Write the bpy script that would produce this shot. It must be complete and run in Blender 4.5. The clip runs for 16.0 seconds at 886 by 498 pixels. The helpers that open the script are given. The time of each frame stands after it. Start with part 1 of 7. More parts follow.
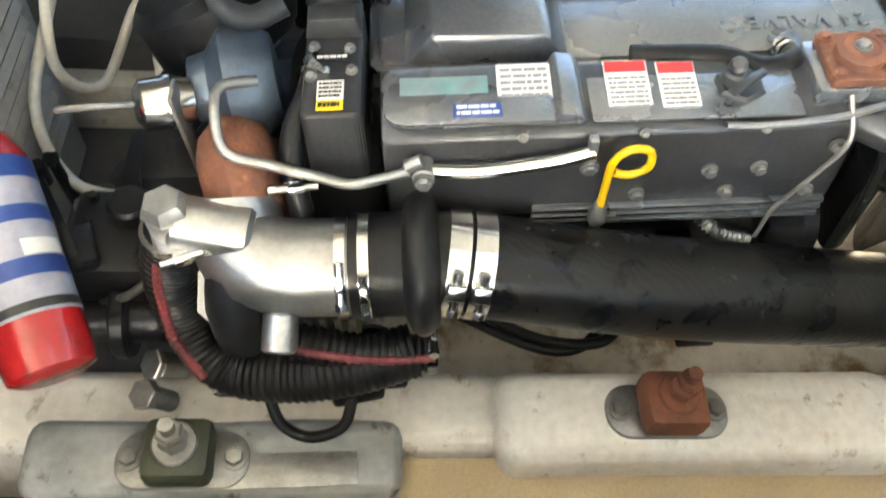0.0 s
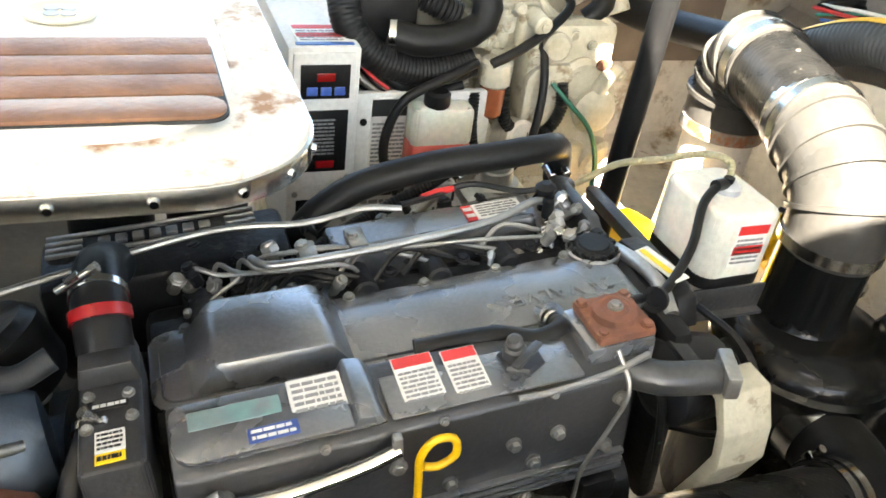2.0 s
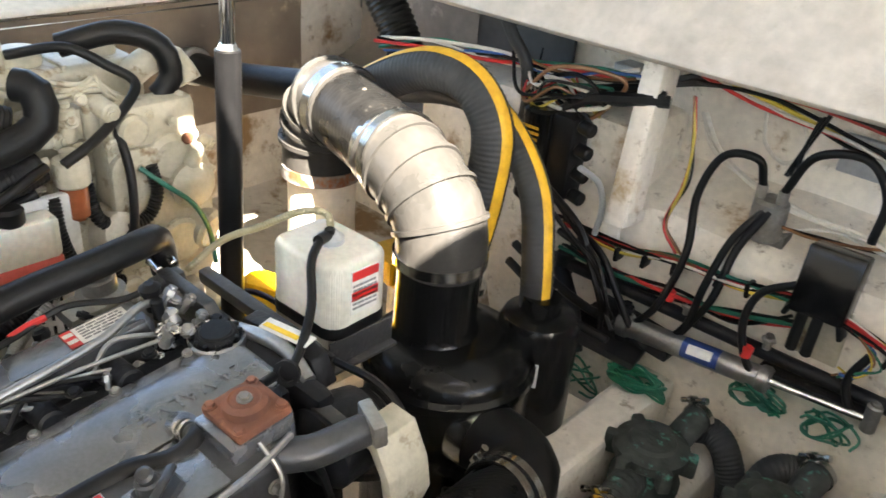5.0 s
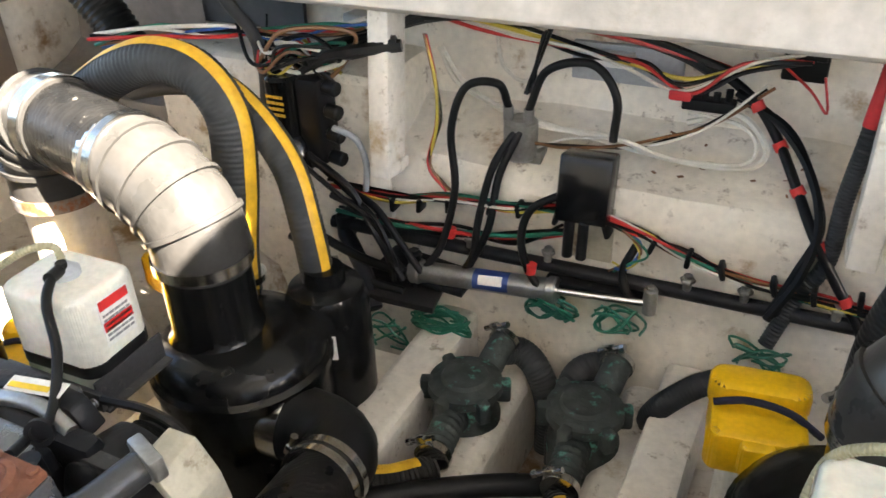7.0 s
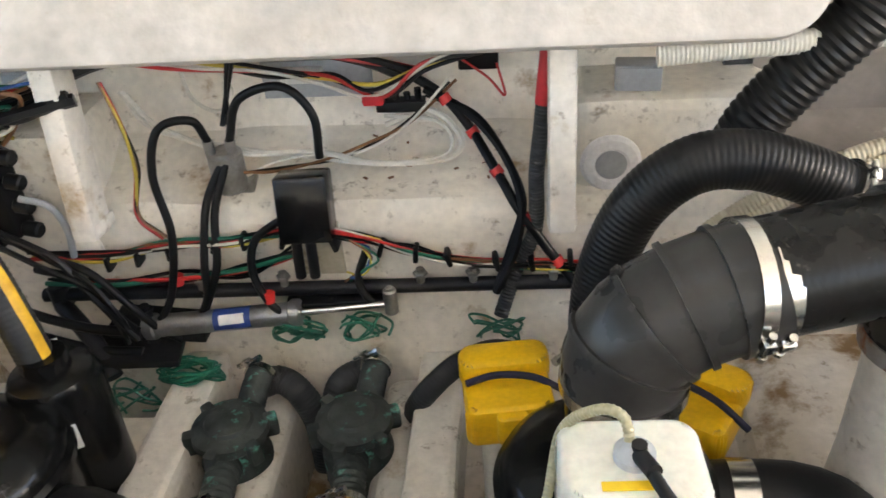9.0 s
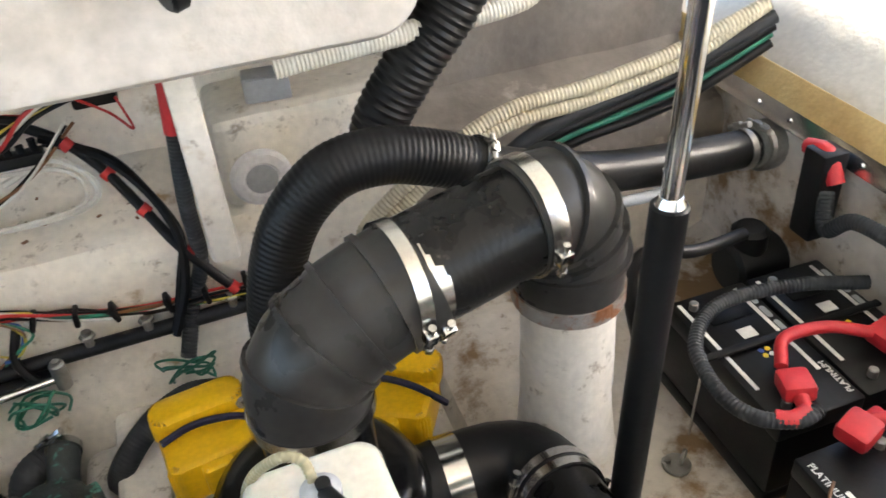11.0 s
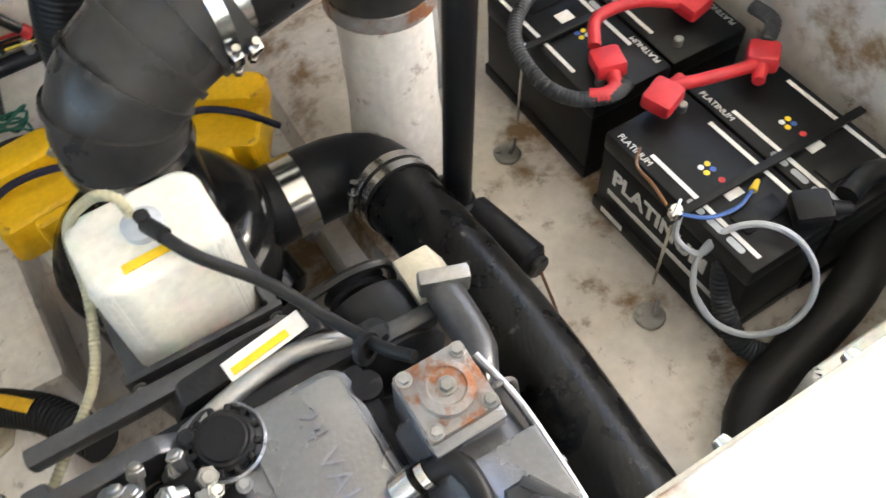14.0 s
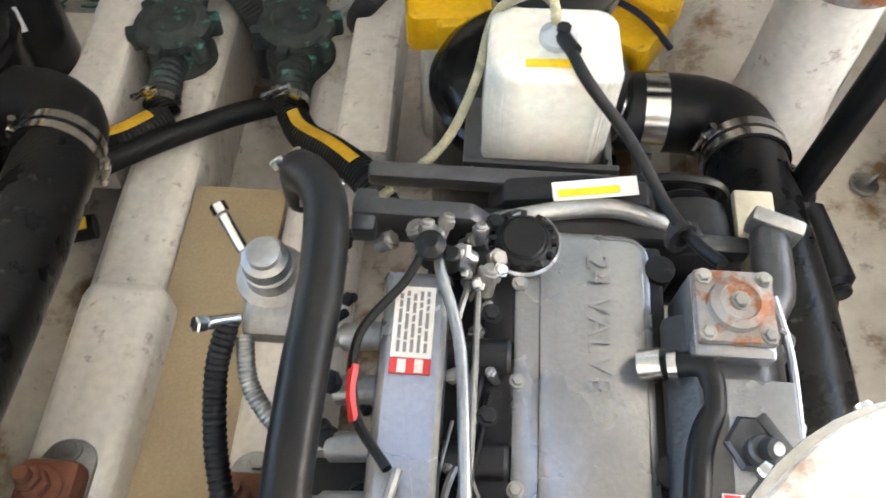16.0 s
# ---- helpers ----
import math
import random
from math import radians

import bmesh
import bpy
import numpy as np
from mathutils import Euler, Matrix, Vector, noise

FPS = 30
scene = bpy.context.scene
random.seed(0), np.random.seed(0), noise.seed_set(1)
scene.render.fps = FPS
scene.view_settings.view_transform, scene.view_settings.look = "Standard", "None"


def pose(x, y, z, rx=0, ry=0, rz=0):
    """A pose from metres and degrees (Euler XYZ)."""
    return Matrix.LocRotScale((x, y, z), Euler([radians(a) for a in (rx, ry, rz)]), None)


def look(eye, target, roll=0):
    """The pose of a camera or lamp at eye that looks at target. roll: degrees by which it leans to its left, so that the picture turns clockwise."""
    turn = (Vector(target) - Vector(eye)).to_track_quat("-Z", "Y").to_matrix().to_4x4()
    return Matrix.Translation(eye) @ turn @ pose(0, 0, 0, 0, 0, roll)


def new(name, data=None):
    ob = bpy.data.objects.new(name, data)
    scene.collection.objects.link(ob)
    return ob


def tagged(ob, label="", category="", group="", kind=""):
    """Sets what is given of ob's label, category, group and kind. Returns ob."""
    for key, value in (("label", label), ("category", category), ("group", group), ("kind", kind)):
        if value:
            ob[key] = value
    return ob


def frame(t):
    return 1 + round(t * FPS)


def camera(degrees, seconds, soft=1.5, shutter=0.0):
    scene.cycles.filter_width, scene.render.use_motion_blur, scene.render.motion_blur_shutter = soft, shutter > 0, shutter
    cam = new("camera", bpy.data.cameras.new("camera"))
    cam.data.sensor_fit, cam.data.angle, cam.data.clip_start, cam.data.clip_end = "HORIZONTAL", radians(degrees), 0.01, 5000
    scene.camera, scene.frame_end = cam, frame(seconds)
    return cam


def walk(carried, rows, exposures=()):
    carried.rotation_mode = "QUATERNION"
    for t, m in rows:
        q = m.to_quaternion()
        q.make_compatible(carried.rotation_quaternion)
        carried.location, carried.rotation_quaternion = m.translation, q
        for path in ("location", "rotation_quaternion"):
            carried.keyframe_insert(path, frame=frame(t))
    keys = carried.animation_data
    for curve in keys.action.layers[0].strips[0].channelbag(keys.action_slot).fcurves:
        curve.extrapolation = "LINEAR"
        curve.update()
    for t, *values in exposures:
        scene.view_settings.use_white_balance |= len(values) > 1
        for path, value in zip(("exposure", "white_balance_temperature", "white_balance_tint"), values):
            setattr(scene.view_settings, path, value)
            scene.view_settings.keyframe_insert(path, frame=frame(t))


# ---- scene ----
cam = camera(56.5, 16.0, shutter=0.25)
PATH = [
    (0, (0.371, -0.284, 1.485), (-0.744, -0.099, -0.164), 8.9),
    (0.5, (0.371, -0.284, 1.485), (-0.957, 0.01, 0.018), 8.3),
    (1, (0.364, -0.283, 1.474), (-1.089, 0.156, 0.171), 7.9),
    (1.5, (0.363, -0.283, 1.472), (-1.147, 0.273, 0.285), 7.7),
    (2, (0.358, -0.272, 1.489), (-1.171, 0.399, 0.388), 8.3),
    (2.5, (0.353, -0.262, 1.501), (-1.173, 0.521, 0.473), 8.5),
    (3, (0.348, -0.244, 1.506), (-1.146, 0.664, 0.535), 8.4),
    (3.5, (0.344, -0.217, 1.519), (-1.099, 0.802, 0.582), 7.7),
    (4, (0.345, -0.2, 1.521), (-1.039, 0.913, 0.602), 6.5),
    (4.5, (0.347, -0.176, 1.531), (-0.935, 1.05, 0.607), 5.5),
    (5, (0.356, -0.166, 1.54), (-0.794, 1.166, 0.589), 5.1),
    (5.2, (0.359, -0.164, 1.549), (-0.734, 1.202, 0.582), 4.9),
    (7.3, (0.436, -0.044, 1.556), (-0.292, 1.5, 0.51), -3.2),
    (7.5, (0.439, -0.039, 1.557), (-0.232, 1.5, 0.542), -3.5),
    (8, (0.447, -0.027, 1.559), (-0.058, 1.5, 0.592), -4.1),
    (8.2, (0.452, -0.024, 1.566), (0.015, 1.5, 0.6), -4.3),
    (10.3, (0.503, 0.004, 1.645), (0.748, 1.614, 0.484), -4.2),
    (10.5, (0.523, 0.018, 1.641), (0.839, 1.612, 0.475), -4.1),
    (11, (0.562, 0.031, 1.641), (1.026, 1.581, 0.465), -5.1),
    (11.5, (0.598, 0.05, 1.651), (1.219, 1.514, 0.437), -6.8),
    (12, (0.642, 0.065, 1.648), (1.376, 1.413, 0.365), -9.3),
    (12.5, (0.689, 0.06, 1.64), (1.465, 1.254, 0.236), -10.9),
    (13, (0.691, 0.042, 1.621), (1.43, 1.088, 0.085), -10.3),
    (13.5, (0.661, 0.027, 1.626), (1.309, 1.002, 0.004), -8.2),
    (14, (0.615, -0.011, 1.628), (1.132, 0.982, -0.029), -4.8),
    (14.5, (0.567, -0.043, 1.635), (0.937, 1.016, -0.021), -1.5),
    (15, (0.533, -0.068, 1.626), (0.75, 1.048, -0.019), 0.4),
    (15.5, (0.5, -0.099, 1.614), (0.59, 1.032, -0.032), 1.8),
    (16, (0.473, -0.137, 1.601), (0.433, 0.949, -0.078), 1.8),
]
walk(cam, [(t, look(e, g, r)) for t, e, g, r in PATH], [(0.0, 5.2, 7300, 5), (1.0, 5.0, 7300, 6), (2.5, 4.6, 7400, 8), (4.0, 4.28, 7300, 10), (8.0, 4.38, 7200, 12), (11.5, 4.42, 7100, 12), (14.5, 4.72, 7000, 11), (16.0, 4.8, 6900, 10)])


# ---- world, sun, exposure ----
world = bpy.data.worlds.new("sky")
scene.world = world
world.use_nodes = True
wn = world.node_tree.nodes
sky = wn.new("ShaderNodeTexSky")
sky.sky_type = "NISHITA"
sky.sun_disc = False
SUN_EL, SUN_AZ = radians(50), radians(110)
sky.sun_elevation, sky.sun_rotation = SUN_EL, SUN_AZ
world.node_tree.links.new(sky.outputs[0], wn["Background"].inputs[0])
wn["Background"].inputs[1].default_value = 0.055
sun = new("sun", bpy.data.lights.new("sun", "SUN"))
sun.data.energy, sun.data.angle, sun.data.color = 5.0, radians(0.5), (1.0, 0.95, 0.88)
SUN_DIR = Vector((math.sin(SUN_AZ) * math.cos(SUN_EL), math.cos(SUN_AZ) * math.cos(SUN_EL), math.sin(SUN_EL)))
sun.matrix_world = look(SUN_DIR * 5, (0, 0, 0))


# ---- materials ----
def mat(name, c1, c2=None, scale=8.0, rough=0.5, metal=0.0, bump=0.0, fine=90.0, stain=None, stain_at=0.62, stain_scale=3.0, rv=0.12, coat=0.0, alpha=1.0):
    m = bpy.data.materials.new(name)
    m.use_nodes = True
    t = m.node_tree
    N, K = t.nodes, t.links
    b = N["Principled BSDF"]
    c2 = c2 or tuple(v * 0.75 for v in c1)
    co = N.new("ShaderNodeTexCoord")
    n1 = N.new("ShaderNodeTexNoise")
    n1.inputs["Scale"].default_value, n1.inputs["Detail"].default_value = scale, 6
    n2 = N.new("ShaderNodeTexNoise")
    n2.inputs["Scale"].default_value, n2.inputs["Detail"].default_value = fine, 4
    for n in (n1, n2):
        K.new(co.outputs["Object"], n.inputs["Vector"])
    r = N.new("ShaderNodeValToRGB")
    r.color_ramp.elements[0].position, r.color_ramp.elements[1].position = 0.35, 0.68
    r.color_ramp.elements[0].color, r.color_ramp.elements[1].color = (*c1, 1), (*c2, 1)
    K.new(n1.outputs[0], r.inputs[0])
    mx = N.new("ShaderNodeMix")
    mx.data_type, mx.blend_type = "RGBA", "MULTIPLY"
    mx.inputs[0].default_value = 0.35
    r2 = N.new("ShaderNodeValToRGB")
    r2.color_ramp.elements[0].position, r2.color_ramp.elements[1].position = 0.3, 0.7
    r2.color_ramp.elements[0].color, r2.color_ramp.elements[1].color = (0.55, 0.55, 0.55, 1), (1, 1, 1, 1)
    K.new(n2.outputs[0], r2.inputs[0])
    K.new(r.outputs[0], mx.inputs[6])
    K.new(r2.outputs[0], mx.inputs[7])
    col = mx.outputs[2]
    if stain:
        n3 = N.new("ShaderNodeTexNoise")
        n3.inputs["Scale"].default_value, n3.inputs["Detail"].default_value, n3.inputs["Roughness"].default_value = stain_scale, 8, 0.65
        K.new(co.outputs["Object"], n3.inputs["Vector"])
        r3 = N.new("ShaderNodeValToRGB")
        r3.color_ramp.elements[0].position, r3.color_ramp.elements[1].position = stain_at, stain_at + 0.1
        r3.color_ramp.elements[0].color, r3.color_ramp.elements[1].color = (0, 0, 0, 1), (1, 1, 1, 1)
        K.new(n3.outputs[0], r3.inputs[0])
        m3 = N.new("ShaderNodeMix")
        m3.data_type = "RGBA"
        K.new(r3.outputs[0], m3.inputs[0])
        K.new(col, m3.inputs[6])
        m3.inputs[7].default_value = (*stain, 1)
        col = m3.outputs[2]
    K.new(col, b.inputs["Base Color"])
    mr = N.new("ShaderNodeMapRange")
    mr.inputs[3].default_value, mr.inputs[4].default_value = max(rough - rv, 0.04), min(rough + rv, 1)
    K.new(n1.outputs[0], mr.inputs[0])
    K.new(mr.outputs[0], b.inputs["Roughness"])
    b.inputs["Metallic"].default_value = metal
    b.inputs["Coat Weight"].default_value = coat
    if alpha < 1:
        b.inputs["Transmission Weight"].default_value = 1 - alpha
    if bump:
        bp = N.new("ShaderNodeBump")
        bp.inputs["Strength"].default_value, bp.inputs["Distance"].default_value = bump, 0.004
        K.new(n2.outputs[0], bp.inputs["Height"])
        K.new(bp.outputs[0], b.inputs["Normal"])
    return m


GEL = mat("stained_gelcoat", (0.86, 0.81, 0.72), (0.76, 0.70, 0.60), 3, 0.55, bump=0.35, fine=45, stain=(0.38, 0.27, 0.15), stain_at=0.60, stain_scale=6.5)
GELC = mat("clean_gelcoat", (0.78, 0.74, 0.68), (0.68, 0.63, 0.56), 4, 0.5, bump=0.3, fine=55, stain=(0.42, 0.32, 0.20), stain_at=0.61, stain_scale=7)
ROUGHGEL = mat("rough_fibreglass", (0.68, 0.63, 0.56), (0.52, 0.47, 0.40), 5, 0.75, bump=0.8, fine=35, stain=(0.21, 0.13, 0.06), stain_at=0.525, stain_scale=5)
# hull grey, darkened to hold the shade of corners and bilge
GREYGEL = mat("grey_hull_with_shade", (0.10, 0.10, 0.10), (0.055, 0.055, 0.058), 4, 0.7, bump=0.4, fine=40)
WHITE = mat("white_deck_gelcoat", (0.74, 0.71, 0.66), (0.66, 0.63, 0.58), 3, 0.4, bump=0.25, fine=60)
LIPW = mat("weathered_deck_paint", (0.52, 0.49, 0.455), (0.43, 0.40, 0.365), 9, 0.55, bump=0.7, fine=38, stain=(0.40, 0.36, 0.31), stain_at=0.62, stain_scale=16)
DIRTY = mat("dirty_white_edge", (0.80, 0.77, 0.70), (0.70, 0.64, 0.54), 6, 0.55, bump=0.3, fine=70, stain=(0.30, 0.16, 0.08), stain_at=0.52, stain_scale=9)
WORNG = mat("worn_grey_bilge_paint", (0.40, 0.40, 0.39), (0.27, 0.28, 0.27), 14, 0.55, bump=0.4, fine=60, stain=(0.08, 0.07, 0.055), stain_at=0.60, stain_scale=18)
TEAK = mat("oiled_teak", (0.27, 0.12, 0.055), (0.16, 0.065, 0.03), 14, 0.45, bump=0.3, fine=120)
CAULK = mat("black_caulk", (0.02, 0.02, 0.02), None, 8, 0.6)
TAN = mat("tan_board", (0.46, 0.36, 0.22), (0.38, 0.29, 0.17), 4, 0.6, bump=0.3, fine=150, stain=(0.22, 0.15, 0.08), stain_at=0.64)
WOODTAN = mat("raw_wood_edge", (0.60, 0.44, 0.20), (0.45, 0.30, 0.12), 10, 0.6, bump=0.3, fine=110)
PAINT = mat("engine_grey_paint", (0.29, 0.296, 0.312), (0.215, 0.22, 0.234), 7, 0.27, 0.72, bump=0.12, fine=160, stain=(0.10, 0.10, 0.10), stain_at=0.66, stain_scale=12)
DGP = mat("dark_grey_engine_paint", (0.085, 0.085, 0.088), (0.055, 0.055, 0.057), 8, 0.36, 0.5, bump=0.2, fine=120, stain=(0.15, 0.14, 0.13), stain_at=0.66, stain_scale=16)
DARKP = mat("dark_engine_casting", (0.026, 0.026, 0.028), (0.013, 0.013, 0.014), 9, 0.42, 0.3, bump=0.35, fine=80, stain=(0.09, 0.08, 0.07), stain_at=0.64, stain_scale=14)
SILVER = mat("cast_aluminium", (0.44, 0.44, 0.43), (0.29, 0.29, 0.29), 12, 0.36, 0.9, bump=0.15, fine=120, stain=(0.24, 0.19, 0.14), stain_at=0.66, stain_scale=10)
STEEL = mat("stainless_steel", (0.68, 0.67, 0.65), (0.55, 0.54, 0.52), 10, 0.2, 1.0, bump=0.03, fine=200)
CHROME = mat("chrome_rod", (0.75, 0.75, 0.75), (0.68, 0.68, 0.68), 5, 0.08, 1.0, rv=0.04)
DULL = mat("dull_zinc", (0.40, 0.39, 0.37), (0.27, 0.26, 0.24), 25, 0.42, 0.8, bump=0.2, fine=140, stain=(0.22, 0.12, 0.06), stain_at=0.66, stain_scale=22)
RUST = mat("rusty_iron", (0.23, 0.085, 0.045), (0.14, 0.06, 0.04), 18, 0.8, 0.1, bump=0.6, fine=110, stain=(0.33, 0.16, 0.07), stain_at=0.6, stain_scale=20)
RUSTY = mat("flaking_rusted_cover", (0.36, 0.35, 0.34), (0.25, 0.2, 0.17), 18, 0.6, 0.4, bump=0.6, fine=90, stain=(0.27, 0.11, 0.05), stain_at=0.5, stain_scale=30)
RUBBER = mat("black_rubber", (0.009, 0.009, 0.0095), (0.015, 0.0145, 0.014), 9, 0.4, bump=0.15, fine=90)
HOSEM = mat("wrapped_black_hose", (0.006, 0.006, 0.006), (0.013, 0.0125, 0.012), 16, 0.29, bump=0.2, fine=130, stain=(0.13, 0.12, 0.105), stain_at=0.635, stain_scale=30)
ELBOW = mat("dusty_black_elbow_rubber", (0.032, 0.031, 0.029), (0.048, 0.045, 0.042), 9, 0.3, bump=0.12, fine=70)
TRACER = mat("red_hose_tracer", (0.20, 0.03, 0.035), (0.12, 0.025, 0.03), 30, 0.5, bump=0.2)
# wrap colour dimmed for the shade the extinguisher lies in
LAV = mat("pale_printed_wrap", (0.36, 0.36, 0.42), (0.30, 0.30, 0.37), 40, 0.4)
PLASTW = mat("white_lamp_plastic", (0.84, 0.83, 0.84), (0.76, 0.75, 0.76), 8, 0.35)
GREYHOSE = mat("grey_wire_hose", (0.045, 0.047, 0.05), (0.028, 0.03, 0.032), 10, 0.5, bump=0.2, fine=80)
BLACKPL = mat("black_gloss_fibreglass", (0.005, 0.005, 0.005), (0.009, 0.009, 0.009), 7, 0.2, bump=0.35, fine=30, coat=0.1)
BLACKM = mat("black_plastic", (0.006, 0.006, 0.0065), (0.011, 0.011, 0.0115), 10, 0.4, bump=0.1, fine=120)
YELLOW = mat("yellow_plastic", (0.85, 0.50, 0.01), (0.75, 0.42, 0.008), 6, 0.4, bump=0.05)
YSTRIPE = mat("yellow_stripe", (0.78, 0.45, 0.03), (0.6, 0.33, 0.02), 30, 0.5)
RED = mat("red_rubber_boot", (0.55, 0.02, 0.03), (0.42, 0.015, 0.02), 20, 0.5, bump=0.2, stain=(0.2, 0.03, 0.03), stain_at=0.68, stain_scale=18)
REDP = mat("red_paint", (0.38, 0.012, 0.016), (0.32, 0.01, 0.012), 6, 0.25, coat=0.4)
REDL = mat("red_label_ink", (0.62, 0.03, 0.03), (0.55, 0.03, 0.03), 10, 0.5)
WLAB = mat("white_label", (0.78, 0.77, 0.74), (0.7, 0.69, 0.66), 25, 0.45)
YLAB = mat("yellow_label", (0.85, 0.58, 0.02), (0.8, 0.5, 0.02), 25, 0.45)
BLAB = mat("blue_label", (0.02, 0.06, 0.25), (0.02, 0.05, 0.2), 15, 0.4)
TEAL = mat("faded_teal_decal", (0.20, 0.36, 0.36), (0.22, 0.25, 0.26), 30, 0.4, 0.3)
INK = mat("black_ink", (0.02, 0.02, 0.02), None, 10, 0.5)
GINK = mat("grey_ink", (0.25, 0.25, 0.26), None, 10, 0.5)
JUG = mat("milky_plastic", (0.74, 0.72, 0.64), (0.66, 0.63, 0.54), 9, 0.4, bump=0.05, stain=(0.62, 0.55, 0.42), stain_at=0.62, stain_scale=7)
JUG.node_tree.nodes["Principled BSDF"].inputs["Subsurface Weight"].default_value = 0.2
PINK = mat("pink_coolant_plastic", (0.62, 0.13, 0.10), (0.55, 0.1, 0.08), 8, 0.35)
GENW = mat("cream_engine_paint", (0.56, 0.52, 0.41), (0.43, 0.39, 0.29), 14, 0.42, bump=0.4, fine=80, stain=(0.20, 0.14, 0.08), stain_at=0.58, stain_scale=18)
BROWNW = mat("brown_stained_hull", (0.20, 0.155, 0.115), (0.11, 0.085, 0.065), 5, 0.8, bump=0.6, fine=40, stain=(0.32, 0.25, 0.18), stain_at=0.6, stain_scale=7)
GENP = mat("white_panel_paint", (0.70, 0.70, 0.68), (0.62, 0.62, 0.6), 5, 0.4, bump=0.05, stain=(0.45, 0.4, 0.33), stain_at=0.7, stain_scale=8)
BRONZE = mat("verdigris_bronze", (0.07, 0.08, 0.076), (0.03, 0.038, 0.036), 26, 0.6, 0.35, bump=0.8, fine=60, stain=(0.12, 0.38, 0.31), stain_at=0.575, stain_scale=28)
GREEN = mat("green_wire", (0.01, 0.16, 0.10), (0.01, 0.12, 0.08), 10, 0.4)
REDW = mat("red_wire", (0.55, 0.03, 0.03), None, 10, 0.4)
YELW = mat("yellow_wire", (0.65, 0.5, 0.08), None, 10, 0.4)
WHW = mat("white_wire", (0.68, 0.66, 0.6), (0.6, 0.56, 0.48), 10, 0.45)
BRNW = mat("brown_wire", (0.22, 0.1, 0.04), None, 10, 0.4)
BLUW = mat("blue_wire", (0.03, 0.12, 0.4), None, 10, 0.4)
CONDUIT = mat("cream_conduit", (0.62, 0.56, 0.42), (0.54, 0.47, 0.34), 10, 0.5, bump=0.1)
GREYP = mat("grey_plastic", (0.42, 0.44, 0.46), (0.36, 0.38, 0.4), 10, 0.45)
CLEARH = mat("yellowed_clear_hose", (0.36, 0.33, 0.21), (0.28, 0.25, 0.15), 10, 0.3)
CLOTH = mat("navy_strap", (0.012, 0.014, 0.04), None, 40, 0.8)
GLASSRED = mat("amber_bowl", (0.30, 0.09, 0.04), (0.22, 0.06, 0.03), 9, 0.2)
FINS = mat("blue_grey_compressor", (0.10, 0.13, 0.17), (0.07, 0.09, 0.12), 12, 0.4, 0.5, bump=0.2)
LED = mat("dark_red_display", (0.25, 0.01, 0.01), None, 10, 0.25)
BTN = mat("blue_button", (0.05, 0.12, 0.45), None, 10, 0.4)

for m in (RUBBER, HOSEM, BLACKM, DARKP, BLACKPL, GREYHOSE, ELBOW):
    m.node_tree.nodes["Principled BSDF"].inputs["Specular IOR Level"].default_value = 0.2
for m in (GEL, ROUGHGEL, GELC):
    t = m.node_tree
    src = t.nodes["Principled BSDF"].inputs["Base Color"].links[0].from_socket
    co2, gn, gr, gm = t.nodes.new("ShaderNodeTexCoord"), t.nodes.new("ShaderNodeTexNoise"), t.nodes.new("ShaderNodeValToRGB"), t.nodes.new("ShaderNodeMix")
    gn.inputs["Scale"].default_value, gn.inputs["Detail"].default_value, gn.inputs["Roughness"].default_value = 22, 10, 0.7
    t.links.new(co2.outputs["Object"], gn.inputs["Vector"])
    t.links.new(gn.outputs[0], gr.inputs[0])
    gr.color_ramp.elements[0].position, gr.color_ramp.elements[1].position = 0.585, 0.68
    gr.color_ramp.elements[0].color, gr.color_ramp.elements[1].color = (0, 0, 0, 1), (0.75, 0.75, 0.75, 1)
    gm.data_type = "RGBA"
    t.links.new(gr.outputs[0], gm.inputs[0])
    t.links.new(src, gm.inputs[6])
    gm.inputs[7].default_value = (0.20, 0.15, 0.10, 1)
    t.links.new(gm.outputs[2], t.nodes["Principled BSDF"].inputs["Base Color"])
# diagonal wrap streaks on the exhaust hose
hn = HOSEM.node_tree
hw = hn.nodes.new("ShaderNodeTexWave")
hw.inputs["Scale"].default_value, hw.inputs["Distortion"].default_value, hw.inputs["Detail"].default_value = 30, 9.0, 6
hc, hb, hp = hn.nodes.new("ShaderNodeTexCoord"), hn.nodes.new("ShaderNodeBump"), hn.nodes.new("ShaderNodeMapping")
hp.inputs["Rotation"].default_value = (0.3, 0.2, 0.6)
hb.inputs["Strength"].default_value, hb.inputs["Distance"].default_value = 0.10, 0.002
hn.links.new(hc.outputs["Object"], hp.inputs["Vector"])
hn.links.new(hp.outputs[0], hw.inputs["Vector"])
hn.links.new(hw.outputs[1], hb.inputs["Height"])
hn.links.new(hb.outputs[0], hn.nodes["Principled BSDF"].inputs["Normal"])

# ---- mesh helpers ----
def depth_matrix(ob):
    m = ob.matrix_basis.copy()
    p = ob.parent
    while p:
        m = p.matrix_basis @ m
        p = p.parent
    return m


def mesh_of(name, bm, material, smooth=True):
    me = bpy.data.meshes.new(name)
    bmesh.ops.recalc_face_normals(bm, faces=bm.faces[:])
    bm.to_mesh(me)
    bm.free()
    me.materials.append(material)
    if smooth:
        me.polygons.foreach_set("use_smooth", [True] * len(me.polygons))
        me.set_sharp_from_angle(angle=radians(38))
    return me


def part(name, bm, material, parent, label="", local=False):
    """One mesh object under a thing or part; bm is in world coordinates unless local."""
    if not local:
        bm.transform(depth_matrix(parent).inverted())
    ob = new(name, mesh_of(name, bm, material))
    ob.parent = parent
    return tagged(ob, label)


